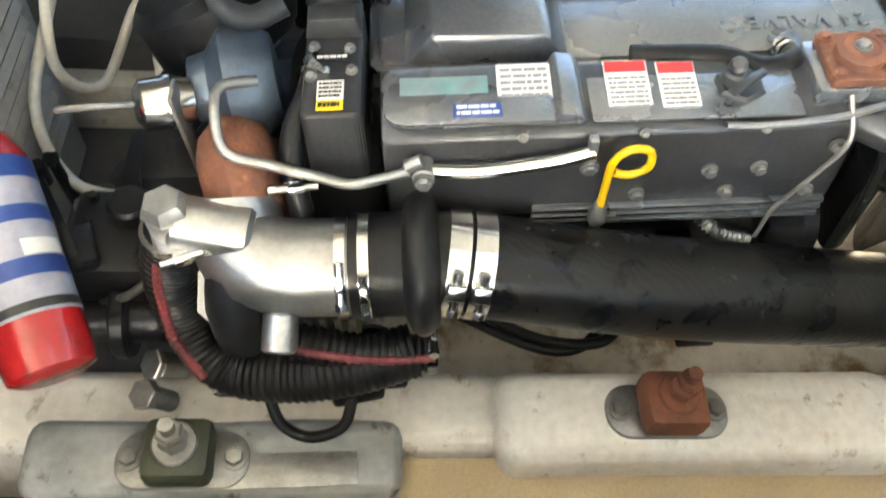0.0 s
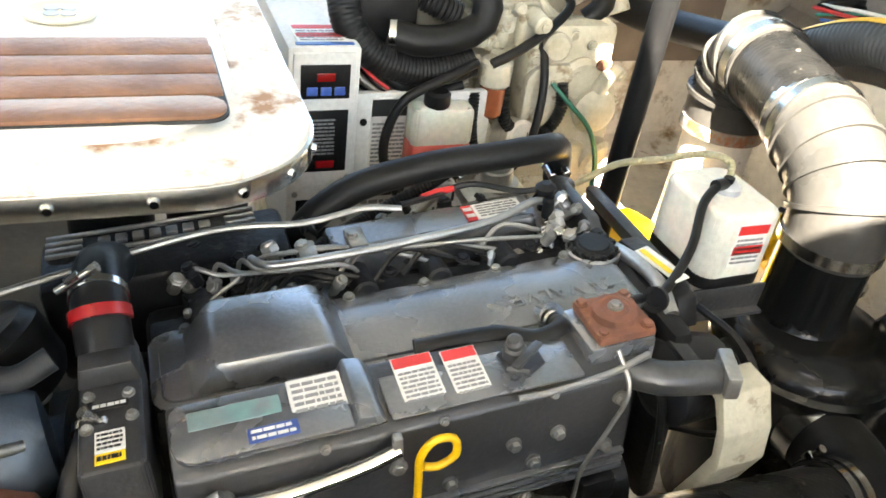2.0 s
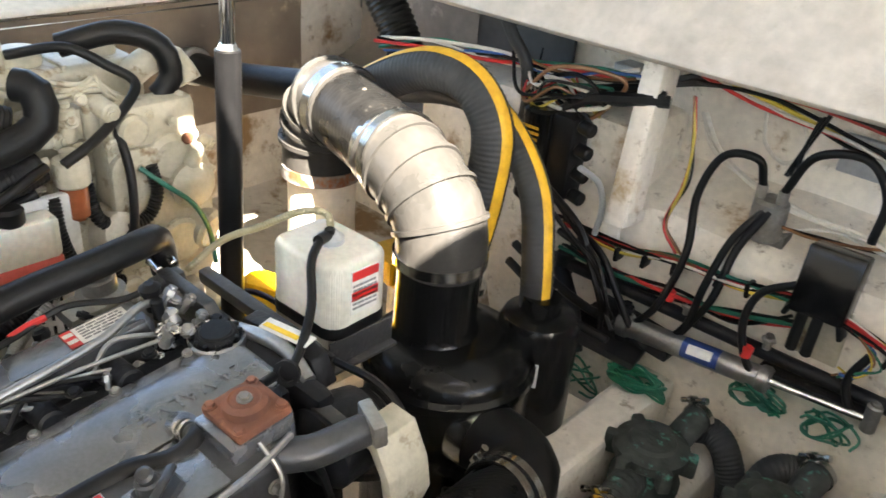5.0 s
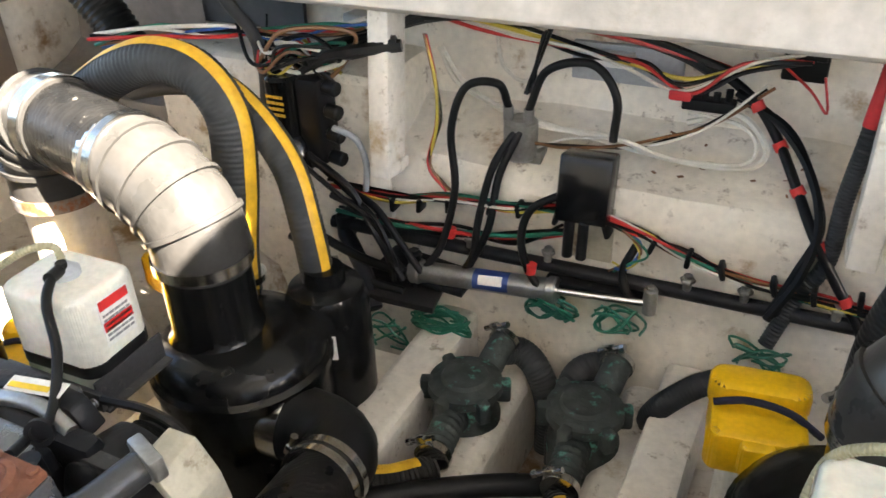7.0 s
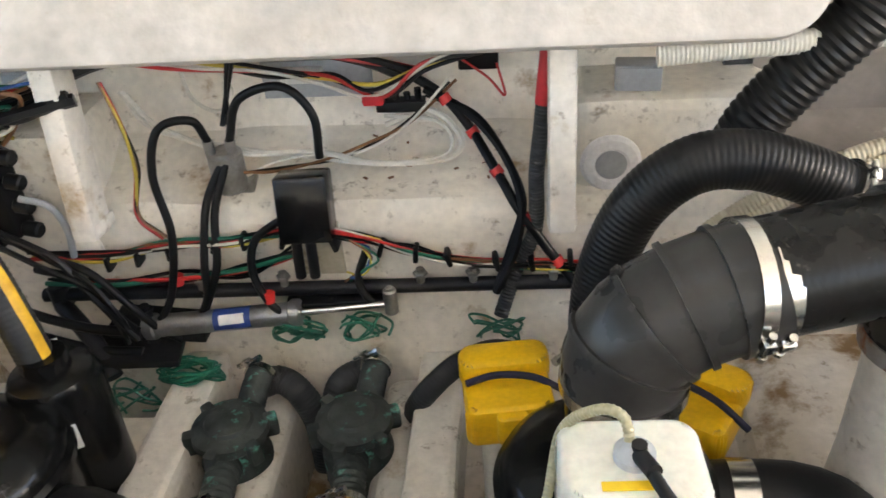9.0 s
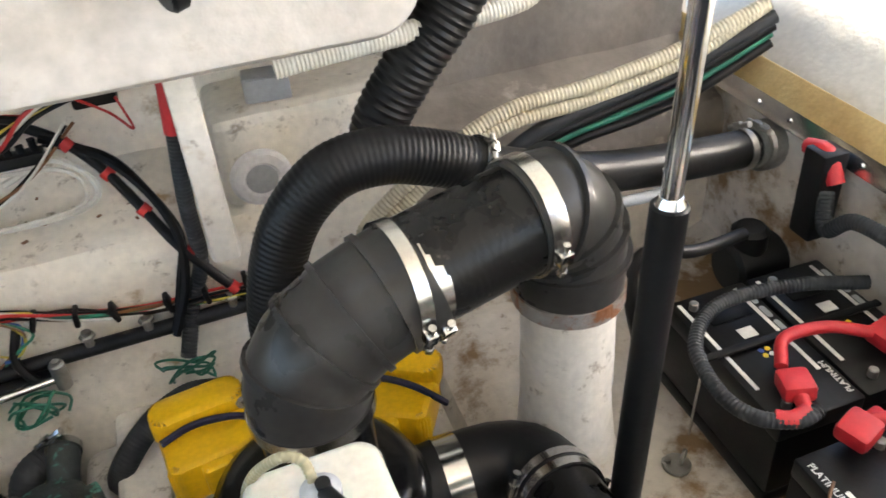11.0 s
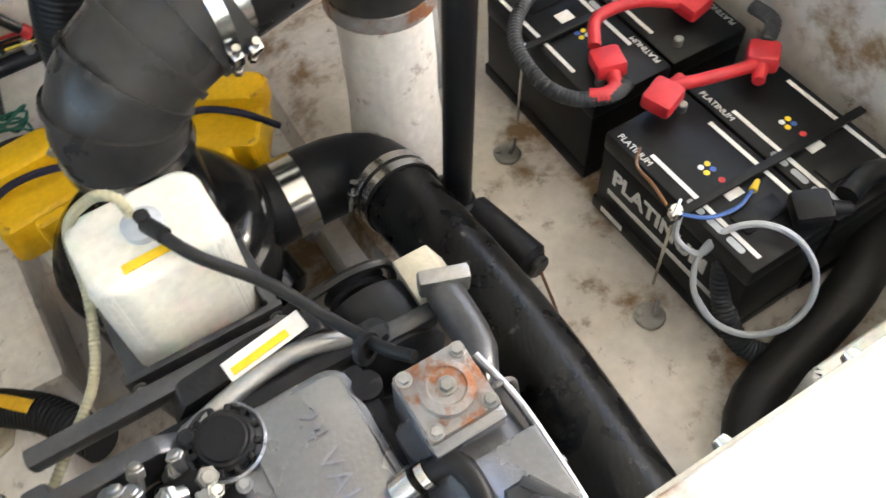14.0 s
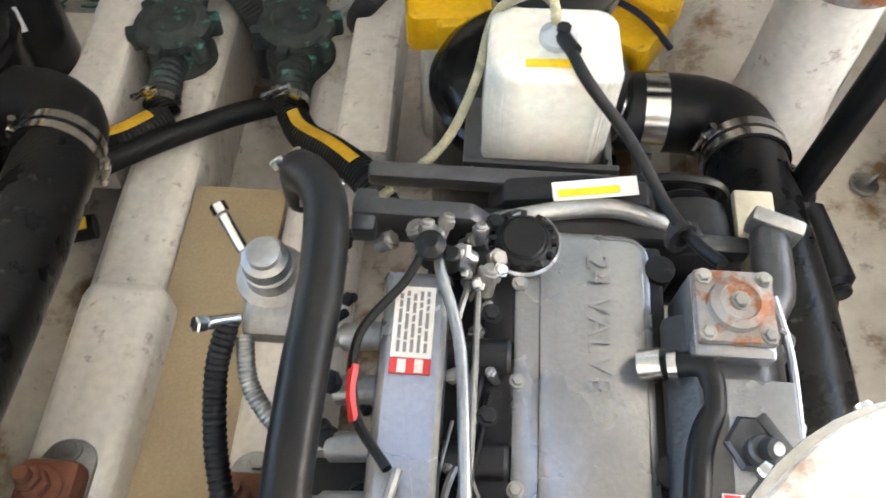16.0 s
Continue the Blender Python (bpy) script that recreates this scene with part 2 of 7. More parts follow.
def thing(name, label, category, at=(0, 0, 0), group="", m=None):
    ob = new(name)
    ob.empty_display_size = 0.05
    ob.matrix_basis = m if m is not None else Matrix.Translation(at)
    return tagged(ob, label, category, group)


def solid(name, bm, material, label, category, group="", kind=""):
    return tagged(new(name, mesh_of(name, bm, material)), label, category, group, kind)


def bx(x0, x1, y0, y1, z0, z1, bev=0.003, seg=2):
    bm = bmesh.new()
    bmesh.ops.create_cube(bm, size=1, matrix=Matrix.Translation(((x0 + x1) / 2, (y0 + y1) / 2, (z0 + z1) / 2)) @ Matrix.Diagonal((x1 - x0, y1 - y0, z1 - z0, 1)))
    if bev:
        bmesh.ops.bevel(bm, geom=bm.edges[:], offset=min(bev, abs(x1 - x0) * 0.45, abs(y1 - y0) * 0.45, abs(z1 - z0) * 0.45), segments=seg, profile=0.5, affect="EDGES")
    return bm


def cb(c, s, bev=0.003, m=None, seg=2):
    """A bevelled block by its centre and size, turned by m about its centre."""
    bm = bx(-s[0] / 2, s[0] / 2, -s[1] / 2, s[1] / 2, -s[2] / 2, s[2] / 2, bev, seg)
    bm.transform(Matrix.Translation(c) @ (m if m is not None else Matrix()))
    return bm


def rot(rx=0, ry=0, rz=0):
    return pose(0, 0, 0, rx, ry, rz)


def join(*bms):
    out = bmesh.new()
    for b in bms:
        me = bpy.data.meshes.new("tmp")
        b.to_mesh(me)
        b.free()
        out.from_mesh(me)
        bpy.data.meshes.remove(me)
    return out


def lathe(profile, seg=24, m=None):
    """Turn a profile of (radius, height) about z."""
    bm = bmesh.new()
    rings = []
    for r, z in profile:
        rings.append([bm.verts.new((r * math.cos(2 * math.pi * i / seg), r * math.sin(2 * math.pi * i / seg), z)) for i in range(seg)])
    for a, b in zip(rings, rings[1:]):
        for i in range(seg):
            bm.faces.new((a[i], a[(i + 1) % seg], b[(i + 1) % seg], b[i]))
    bm.faces.new(rings[0][::-1])
    bm.faces.new(rings[-1])
    if m is not None:
        bm.transform(m)
    return bm


def axis_m(a, b):
    """From z to the line a to b, with the origin at a."""
    d = Vector(b) - Vector(a)
    return Matrix.Translation(a) @ d.to_track_quat("Z", "Y").to_matrix().to_4x4()


def cyl(a, b, r, r2=None, seg=20, bev=0.0):
    h = (Vector(b) - Vector(a)).length
    r2 = r if r2 is None else r2
    bev = min(bev, h * 0.3, r * 0.5)
    pr = [(r - bev, 0), (r, bev), (r2, h - bev), (r2 - bev, h)] if bev else [(r, 0), (r2, h)]
    return lathe(pr, seg, axis_m(a, b))


def bolt(p, d=(0, 0, 1), r=0.009, h=0.008):
    d = Vector(d).normalized()
    p = Vector(p)
    return join(cyl(p, p + d * h * 0.35, r * 1.35, seg=14), cyl(p + d * h * 0.3, p + d * h, r, seg=6, bev=0.001))


def smooth_path(pts, step=0.012):
    pts = [Vector(p) for p in pts]
    if len(pts) == 2:
        n = max(2, int((pts[1] - pts[0]).length / step))
        return [pts[0].lerp(pts[1], i / n) for i in range(n + 1)]
    ext = [pts[0] * 2 - pts[1], *pts, pts[-1] * 2 - pts[-2]]
    out = []
    for i in range(1, len(ext) - 2):
        p0, p1, p2, p3 = ext[i - 1 : i + 3]
        n = max(2, int((p2 - p1).length / step))
        for k in range(n):
            u = k / n
            out.append(0.5 * (2 * p1 + (p2 - p0) * u + (2 * p0 - 5 * p1 + 4 * p2 - p3) * u * u + (3 * p1 - p0 - 3 * p2 + p3) * u**3))
    out.append(pts[-1])
    return out


def tube(pts, r, seg=12, rib=0.0, pitch=0.012, step=None, jitter=0.0, arc=None, spiral=False):
    """A hose through points; rib: height of its corrugation; arc: (from, to) degrees of a strip that lies on the hose instead of a full round."""
    path = smooth_path(pts, step or (pitch / 4 if rib else max(r * 0.8, 0.008)))
    bm = bmesh.new()
    tan = (path[1] - path[0]).normalized()
    up = Vector((0, 0, 1)) if abs(tan.z) < 0.9 else Vector((0, 1, 0))
    up = (up - tan * up.dot(tan)).normalized()
    rings, run = [], 0.0
    for i, p in enumerate(path):
        t = (path[min(i + 1, len(path) - 1)] - path[max(i - 1, 0)])
        t = t.normalized() if t.length > 1e-9 else tan
        up = (up - t * up.dot(t)).normalized()
        side = t.cross(up)
        if i:
            run += (p - path[i - 1]).length
        rings.append([])
        n = seg if arc is None else seg + 1
        for k in range(n):
            a = 2 * math.pi * k / seg if arc is None else radians(arc[0] + (arc[1] - arc[0]) * k / seg)
            ph = run / pitch * 2 * math.pi + (a if spiral else 0)
            rr = r + rib * math.cos(ph)
            rings[-1].append(bm.verts.new(p + (up * math.cos(a) + side * math.sin(a)) * rr))
    for a, b in zip(rings, rings[1:]):
        for k in range(seg):
            bm.faces.new((a[k], a[(k + 1) % len(a)], b[(k + 1) % len(b)], b[k]))
    if arc is None:
        bm.faces.new(rings[0][::-1])
        bm.faces.new(rings[-1])
    return bm


def ring(c, d, r, w, t=0.0025, seg=28, screw=None):
    """A hose clamp: a band of radius r about the direction d, w wide, with its worm screw at the angle screw."""
    m = axis_m(c, Vector(c) + Vector(d))
    b = lathe([(r, -w / 2), (r + t, -w / 2), (r + t, w / 2), (r, w / 2)], seg, m)
    if screw is not None:
        a = radians(screw)
        q = Vector((math.cos(a), math.sin(a), 0)) * (r + 0.008)
        tt = Vector((-math.sin(a), math.cos(a), 0))
        s = join(cyl(q - tt * 0.028, q + tt * 0.028, 0.006, seg=10), cyl(q + tt * 0.026, q + tt * 0.036, 0.008, seg=6), cb(q * 0.985, (0.02, 0.022, w * 0.8), 0.002, rot(0, 0, screw)))
        s.transform(m)
        b = join(b, s)
    return b


def prism(outline, z0, z1, bev=0.0, m=None, seg=2):
    """An outline in x and y, raised from z0 to z1."""
    bm = bmesh.new()
    f = bm.faces.new([bm.verts.new((x, y, z0)) for x, y in outline])
    g = bmesh.ops.extrude_face_region(bm, geom=[f])
    bmesh.ops.translate(bm, verts=[v for v in g["geom"] if isinstance(v, bmesh.types.BMVert)], vec=(0, 0, z1 - z0))
    if bev:
        bmesh.ops.bevel(bm, geom=bm.edges[:], offset=bev, segments=seg, profile=0.5, affect="EDGES")
    if m is not None:
        bm.transform(m)
    return bm


def rounded(x0, x1, y0, y1, radii, n=8):
    """A rounded outline; radii for the corners (x1,y1), (x0,y1), (x0,y0), (x1,y0)."""
    out = []
    for (cx, cy, a0), r in zip(((x1, y1, 0), (x0, y1, 90), (x0, y0, 180), (x1, y0, 270)), radii):
        sx, sy = (1 if cx == x1 else -1), (1 if cy == y1 else -1)
        if r <= 0:
            out.append((cx, cy))
            continue
        for i in range(n + 1):
            a = radians(a0 + 90 * i / n)
            out.append((cx - sx * r + r * math.cos(a), cy - sy * r + r * math.sin(a)))
    return out


def extrude_profile(pts, x0, x1, cuts=60, rough=0.0, seed=0):
    """A sheet with the section pts in y and z, drawn along x, a little uneven."""
    dense = []
    for a, b in zip(pts, pts[1:]):
        n = max(1, int(math.dist(a, b) / 0.04))
        dense += [(a[0] + (b[0] - a[0]) * i / n, a[1] + (b[1] - a[1]) * i / n) for i in range(n)]
    dense.append(pts[-1])
    bm = bmesh.new()
    rows = []
    for i in range(cuts + 1):
        x = x0 + (x1 - x0) * i / cuts
        row = []
        for y, z in dense:
            v = Vector((x, y, z))
            row.append(bm.verts.new(v + noise.noise_vector(v * 6 + Vector((seed, 0, 0))) * rough))
        rows.append(row)
    for a, b in zip(rows, rows[1:]):
        for k in range(len(dense) - 1):
            bm.faces.new((a[k], a[k + 1], b[k + 1], b[k]))
    return bm


def lumpy(bm, cut, rough, seed=0):
    """Subdivide and make a block uneven, like hand-laid fibreglass."""
    bmesh.ops.subdivide_edges(bm, edges=bm.edges[:], cuts=cut, use_grid_fill=True)
    for v in bm.verts:
        v.co += noise.noise_vector(v.co * 7 + Vector((seed, seed, 0))) * rough
    return bm


def text_bm(body, size, m, depth=0.0015, spacing=1.0, bold=0.0):
    cu = bpy.data.curves.new("text", "FONT")
    cu.body, cu.size, cu.extrude, cu.space_character = body, size, depth, spacing
    cu.align_x, cu.align_y, cu.offset = "CENTER", "CENTER", bold
    ob = new("text", cu)
    dg = bpy.context.evaluated_depsgraph_get()
    me = bpy.data.meshes.new_from_object(ob.evaluated_get(dg))
    bm = bmesh.new()
    bm.from_mesh(me)
    bpy.data.objects.remove(ob)
    bpy.data.curves.remove(cu)
    bpy.data.meshes.remove(me)
    bm.transform(m)
    return bm


def bars(n, w, h, m, seed=1, gap=0.5):
    """Lines of writing too small to read, as thin bars on the x, y plane of m."""
    rnd = random.Random(seed)
    out = []
    for i in range(n):
        y = h / 2 - (i + 0.5) * h / n
        x = -w / 2
        while x < w / 2 - w * 0.05:
            l = min(rnd.uniform(0.08, 0.3) * w, w / 2 - x)
            b = bx(x, x + l, y - h / n * gap / 2, y + h / n * gap / 2, 0, 0.0006, 0)
            b.transform(m)
            out.append(b)
            x += l + w * 0.03
    return join(*out)


def frame_m(o, right, up):
    r, u = Vector(right).normalized(), Vector(up)
    u = (u - r * u.dot(r)).normalized()
    n = r.cross(u)
    return Matrix(((r.x, u.x, n.x, o[0]), (r.y, u.y, n.y, o[1]), (r.z, u.z, n.z, o[2]), (0, 0, 0, 1)))


def label_on(parent, o, right, up, w, h, base=None, head=None, lines=4, ink=None, seed=1, local=False, heads=1):
    """A printed label: a sheet with coloured heads and unreadable lines."""
    m = frame_m(o, right, up)
    b = bx(-w / 2, w / 2, -h / 2, h / 2, -0.001, 0.001, 0.0005, 1)
    b.transform(m)
    lab = part("label", b, base or WLAB, parent, local=local)
    if head:
        hh = h * 0.2
        ys = [h / 2 - hh / 2 - h * 0.02] if heads == 1 else [h / 2 - hh / 2 - h * 0.02, -h * 0.08]
        c = join(*[bx(-w * 0.47, w * 0.47, y - hh / 2, y + hh / 2, 0.001, 0.0018, 0) for y in ys])
        c.transform(m)
        part("label_heading", c, head, lab, local=local)
        m = m @ Matrix.Translation((0, -hh / 2, 0))
    if lines:
        part("print", bars(lines, w * 0.86, h * (0.62 if head else 0.84), m @ Matrix.Translation((0, 0, 0.0012)), seed), ink or GINK, lab, local=local)
    return lab


# ---- structure ----
XA, XB = -0.575, 0.575
HULL = [(-1.80, 1.02), (-1.78, 0.36), (-1.70, 0.335), (-1.02, 0.325), (-0.93, 0.28), (-0.86, 0.10), (-0.3, 0.0), (0.0, -0.04), (0.3, 0.0), (0.86, 0.10), (0.93, 0.28), (1.02, 0.325), (1.66, 0.335), (1.74, 0.36), (1.755, 0.80)]
# forward floor darker: grime, and the cavity's shade put into the colour
for nm, ya, yb, mt, lb in (("floor_forward", -1.05, -0.62, GREYGEL, "grimy grey bilge under the gearboxes, shade in its colour"), ("floor", -0.62, 1.85, ROUGHGEL, "stained white fibreglass hull and bilge")):
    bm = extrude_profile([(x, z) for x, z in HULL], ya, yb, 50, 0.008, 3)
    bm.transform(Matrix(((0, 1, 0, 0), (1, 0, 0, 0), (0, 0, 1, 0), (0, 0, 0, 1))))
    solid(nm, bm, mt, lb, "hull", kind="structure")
# dark sheet laid over the port bilge for grime and shade
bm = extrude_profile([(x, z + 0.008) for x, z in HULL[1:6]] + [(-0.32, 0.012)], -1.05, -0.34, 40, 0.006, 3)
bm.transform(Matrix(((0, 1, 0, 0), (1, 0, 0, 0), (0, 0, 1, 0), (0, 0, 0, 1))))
solid("bilge_paint", bm, GREYGEL, "dark grey sheet over the port bilge, grime and shade in its colour", "hull", kind="structure")
solid("wall_aft", extrude_profile([(1.50, -0.05), (1.54, 0.30), (1.55, 0.50), (1.545, 0.66), (1.57, 0.70), (1.70, 0.745), (1.78, 0.79), (1.80, 0.86), (1.81, 1.30), (1.4, 1.42)], -1.8, 1.8, 80, 0.009, 7), GEL, "stained cream fibreglass transom with a ledge", "wall", kind="structure")
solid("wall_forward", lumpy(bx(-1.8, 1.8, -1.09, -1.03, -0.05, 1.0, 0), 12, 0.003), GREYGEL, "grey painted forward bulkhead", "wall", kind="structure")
for sx in (-1, 1):
    x0, x1 = (0.105, 0.25) if sx > 0 else (-0.25, -0.10)
    s = lumpy(bx(x0, x1, -1.02, 1.53, -0.05, 0.215, 0.04, 4), 3, 0.008, 2 + sx)
    solid("stringer_inner", s, GELC, "white fibreglass engine stringer with stains", "stringer", "stringers", "structure")
    x0, x1 = sorted((sx * 0.86, sx * 1.0))
    solid("stringer_outer", lumpy(bx(x0, x1, -1.02, 1.5, 0.0, 0.23, 0.02), 5, 0.006, 5 + sx), GELC, "white fibreglass outer engine stringer", "stringer", "stringers", "structure")
    x0, x1 = (0.11, 0.268) if sx > 0 else (-0.225, -0.062)
    solid("engine_bed", lumpy(bx(x0, x1, -0.07, 0.62, 0.12, 0.277, 0.042, 4), 2, 0.006, 9 + sx), GELC, "raised white fibreglass engine bed on the stringer", "engine bed", "beds", "structure")
    x0, x1 = (0.11, 0.25) if sx > 0 else (-0.150, -0.025)
    solid("engine_bed", lumpy(bx(x0, x1, -0.80, -0.22, 0.12, 0.236, 0.03, 3), 3, 0.005, 11 + sx), WORNG, "low worn grey engine bed on the stringer", "engine bed", "beds", "structure")
for sx in (-1, 1):
    x0, x1 = (0.20, 0.315) if sx > 0 else (-0.40, -0.285)
    solid("stringer_aft", lumpy(bx(x0, x1, 0.93, 1.53, 0.1, 0.30, 0.018), 5, 0.006, 15 + sx), GELC, "cream fibreglass stringer end at the transom", "stringer", "stringers", "structure")
    # unseen slab added under the aft deck to keep light off the corner
    x0, x1 = sorted((sx * 0.95, sx * 1.9))
    solid("deck_shade_slab", bx(x0, x1, 1.32, 2.0, 1.27, 1.30, 0), GREYGEL, "added unseen grey slab shading the corner under the aft deck", "deck", kind="structure")
solid("hull_liner_port", lumpy(bx(-1.785, -1.765, -1.0, 1.5, 0.62, 0.99, 0), 10, 0.004, 3), BROWNW, "brown stained hull side behind the generator", "wall", kind="structure")
# grey panels whose dark colour stands for the shade under the deck
solid("hull_liner_aft_port", lumpy(bx(-1.78, -0.9, 1.765, 1.78, 0.9, 1.28, 0), 8, 0.004, 5), GREYGEL, "grey corner under the deck with its shade in the colour", "wall", kind="structure")
solid("hull_liner_aft_starboard", lumpy(bx(0.9, 1.78, 1.765, 1.78, 0.9, 1.28, 0), 8, 0.004, 6), GREYGEL, "grey corner under the deck with its shade in the colour", "wall", kind="structure")
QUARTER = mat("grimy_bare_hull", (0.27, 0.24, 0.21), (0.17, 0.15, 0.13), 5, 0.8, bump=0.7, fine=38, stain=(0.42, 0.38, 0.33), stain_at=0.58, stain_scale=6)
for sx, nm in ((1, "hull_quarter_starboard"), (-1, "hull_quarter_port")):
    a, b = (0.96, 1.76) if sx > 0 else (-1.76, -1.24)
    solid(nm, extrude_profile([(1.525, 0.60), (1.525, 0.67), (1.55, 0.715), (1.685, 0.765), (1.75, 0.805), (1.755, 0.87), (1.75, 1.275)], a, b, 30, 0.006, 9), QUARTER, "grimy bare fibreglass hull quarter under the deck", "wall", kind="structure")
# fibreglass boxes behind the posts
solid("locker_port", lumpy(bx(-1.25, -0.53, 1.53, 1.80, 0.5, 0.90, 0.03), 4, 0.006, 1), GEL, "cream fibreglass box against the transom", "locker", kind="structure")
solid("locker_starboard", lumpy(bx(0.56, 0.99, 1.60, 1.82, 0.5, 0.91, 0.03), 4, 0.006, 4), GEL, "cream fibreglass box against the transom", "locker", kind="structure")
for x in (-0.50, 0.535):
    b = cb((x, 1.50, 0.90), (0.055, 0.085, 0.44), 0.008, rot(-7, 0, 0))
    solid("post", b, GELC, "cream painted wooden post under the deck", "post", "posts", "structure")
    solid("post_foot", cb((x, 1.485, 0.705), (0.062, 0.09, 0.03), 0.006, rot(-7, 0, 0)), GELC, "cream fibreglass foot of the post", "post foot", "post feet", "structure")
# aft deck: its front edge hangs over the transom space
lip = prism(rounded(-1.30, 0.97, 0.0, 0.62, (0.16, 0.03, 0.02, 0.10)), -0.035, 0.0, 0.01, Matrix.Translation((0, 1.335, 1.12)) @ rot(62, 0, 0))
solid("deck_edge_aft", lip, LIPW, "rough white painted face of the aft deck edge", "deck edge", kind="structure")
solid("deck_aft", lumpy(bx(-1.9, 1.9, 1.62, 2.6, 1.60, 1.66, 0), 2, 0.002), WHITE, "white aft deck", "deck", kind="structure")
solid("deck_side_port", bx(-2.4, -1.80, -1.2, 2.6, 1.00, 1.04, 0.01), WHITE, "white port side deck", "deck", kind="structure")
solid("cockpit_wall_starboard", cb((2.23, 0.5, 1.165), (0.03, 3.4, 1.2), 0.01, rot(0, 50, 0)), WHITE, "bright white cockpit side liner", "wall", kind="structure")
solid("edge_board_starboard", cb((1.765, 0.5, 0.815), (0.012, 3.4, 0.07), 0.003, rot(0, 35, 0)), WOODTAN, "raw tan plywood edge under the liner", "edge board", kind="structure")
for sx, xx, zz in ((1, 1.735, 0.775), (-1, -1.775, 0.99)):
    trim = thing("edge_trim", "aluminium edge trim with rows of screws", "trim", (xx, 0.4, zz), "edge trims")
    tagged(trim, kind="structure")
    part("strip", cb((xx, 0.4, zz), (0.006, 2.9, 0.042), 0.001, rot(0, sx * 30, 0)), STEEL, trim)
    for k in range(20):
        y = -0.6 + k * 0.105
        part("screw", cyl((xx - sx * 0.002, y, zz), (xx - sx * 0.0075, y, zz + 0.003), 0.0075, 0.004, 10), CHROME, trim)
    if sx < 0:
        solid("deck_lip_port", cb((xx - 0.1, 0.4, zz + 0.05), (0.26, 3.0, 0.02), 0.008, rot(0, 14, 0)), WHITE, "white edge of the port deck", "deck edge", kind="structure")


def deck_hatch(sx, ymax, z, teak):
    """A raised hatch lid with a rounded corner, screwed trim and a teak inlay."""
    name = "hatch_port" if sx < 0 else "hatch_starboard"
    h = thing(name, "white deck hatch with rounded corner, rusty rim and teak inlay" if teak else "white deck hatch with a rusty stained rim", "hatch", (sx * 0.8, ymax - 0.4, z))
    tagged(h, kind="structure")
    xi, xo = (-0.455, -1.30) if sx < 0 else (0.60, 1.45)
    x0, x1 = min(xi, xo), max(xi, xo)
    rr = (0.16, 0.03, 0.03, 0.03) if sx < 0 else (0.03, 0.16, 0.03, 0.03)
    part("rim", prism(rounded(x0, x1, ymax - 0.9, ymax, rr, 12), z - 0.045, z, 0.006), DIRTY, h, "white gelcoat rim with rust stains")
    part("band", prism(rounded(x0 - 0.004, x1 + 0.004, ymax - 0.9, ymax + 0.004, rr, 12), z - 0.042, z - 0.012, 0.001), STEEL, h, "aluminium trim band")
    a = 0.085
    part("panel", prism(rounded(x0 + a, x1 - a, ymax - 0.86, ymax - a, rr, 12), z - 0.01, z + 0.014, 0.006), WHITE, h)
    if teak:
        for k in range(4):
            q = a + 0.02 + k * 0.066
            xk = xi + sx * q
            part("teak_plank", prism(rounded(min(xk, xk + sx * 0.061), max(xk, xk + sx * 0.061), ymax - 0.84, ymax - a - 0.02, (0.03 if k == 0 else 0.003,) * 4, 4), z + 0.012, z + 0.021, 0.001), TEAK, h)
        part("caulking", prism(rounded(min(xi + sx * (a + 0.017), xi + sx * (a + 0.282)), max(xi + sx * (a + 0.017), xi + sx * (a + 0.282)), ymax - 0.843, ymax - a - 0.017, (0.03,) * 4, 4), z + 0.012, z + 0.0165, 0.001), CAULK, h)
        c = (xi + sx * 0.47, ymax - 0.30, z + 0.014)
        cup = part("cup_holder", lathe([(0.045, 0), (0.05, 0.004), (0.047, 0.007), (0.035, 0.006)], 24, Matrix.Translation(c)), CONDUIT, h, "cream plastic flange")
        for i in range(4):
            an = radians(45 + 90 * i)
            part("hole", cyl((c[0] + 0.016 * math.cos(an), c[1] + 0.016 * math.sin(an), c[2] + 0.004), (c[0] + 0.016 * math.cos(an), c[1] + 0.016 * math.sin(an), c[2] + 0.008), 0.011, seg=14), GREYP, cup)
    for k in range(7):
        y = ymax - 0.2 - k * 0.105
        part("screw", cyl((xi - sx * 0.003, y, z - 0.027), (xi - sx * 0.010, y, z - 0.027), 0.008, 0.005, 12), CHROME, h)
    for k in range(4):
        x = xi + sx * (0.22 + k * 0.1)
        part("screw", cyl((x, ymax + 0.003, z - 0.027), (x, ymax + 0.010, z - 0.027), 0.008, 0.005, 12), CHROME, h)
    for k in range(3):
        an = radians(20 + 25 * k)
        c = Vector((xi + sx * 0.16, ymax - 0.16, z - 0.027))
        d = Vector((-sx * math.cos(an), math.sin(an), 0))
        part("screw", cyl(c + d * 0.162, c + d * 0.17, 0.008, 0.005, 12), CHROME, h)
    return h


deck_hatch(-1, -0.062, 1.03, True)
deck_hatch(1, 0.055, 1.20, False)
# unseen roof added to block the sun, its gap shaping the sun patch
GAP = Vector((-0.815, 0.878, 0.9)) + SUN_DIR * ((2.55 - 0.9) / SUN_DIR.z)
GX, GY, HX, HY = GAP.x, GAP.y, 0.385, 0.168
HP, HT = -3.2, 3.2
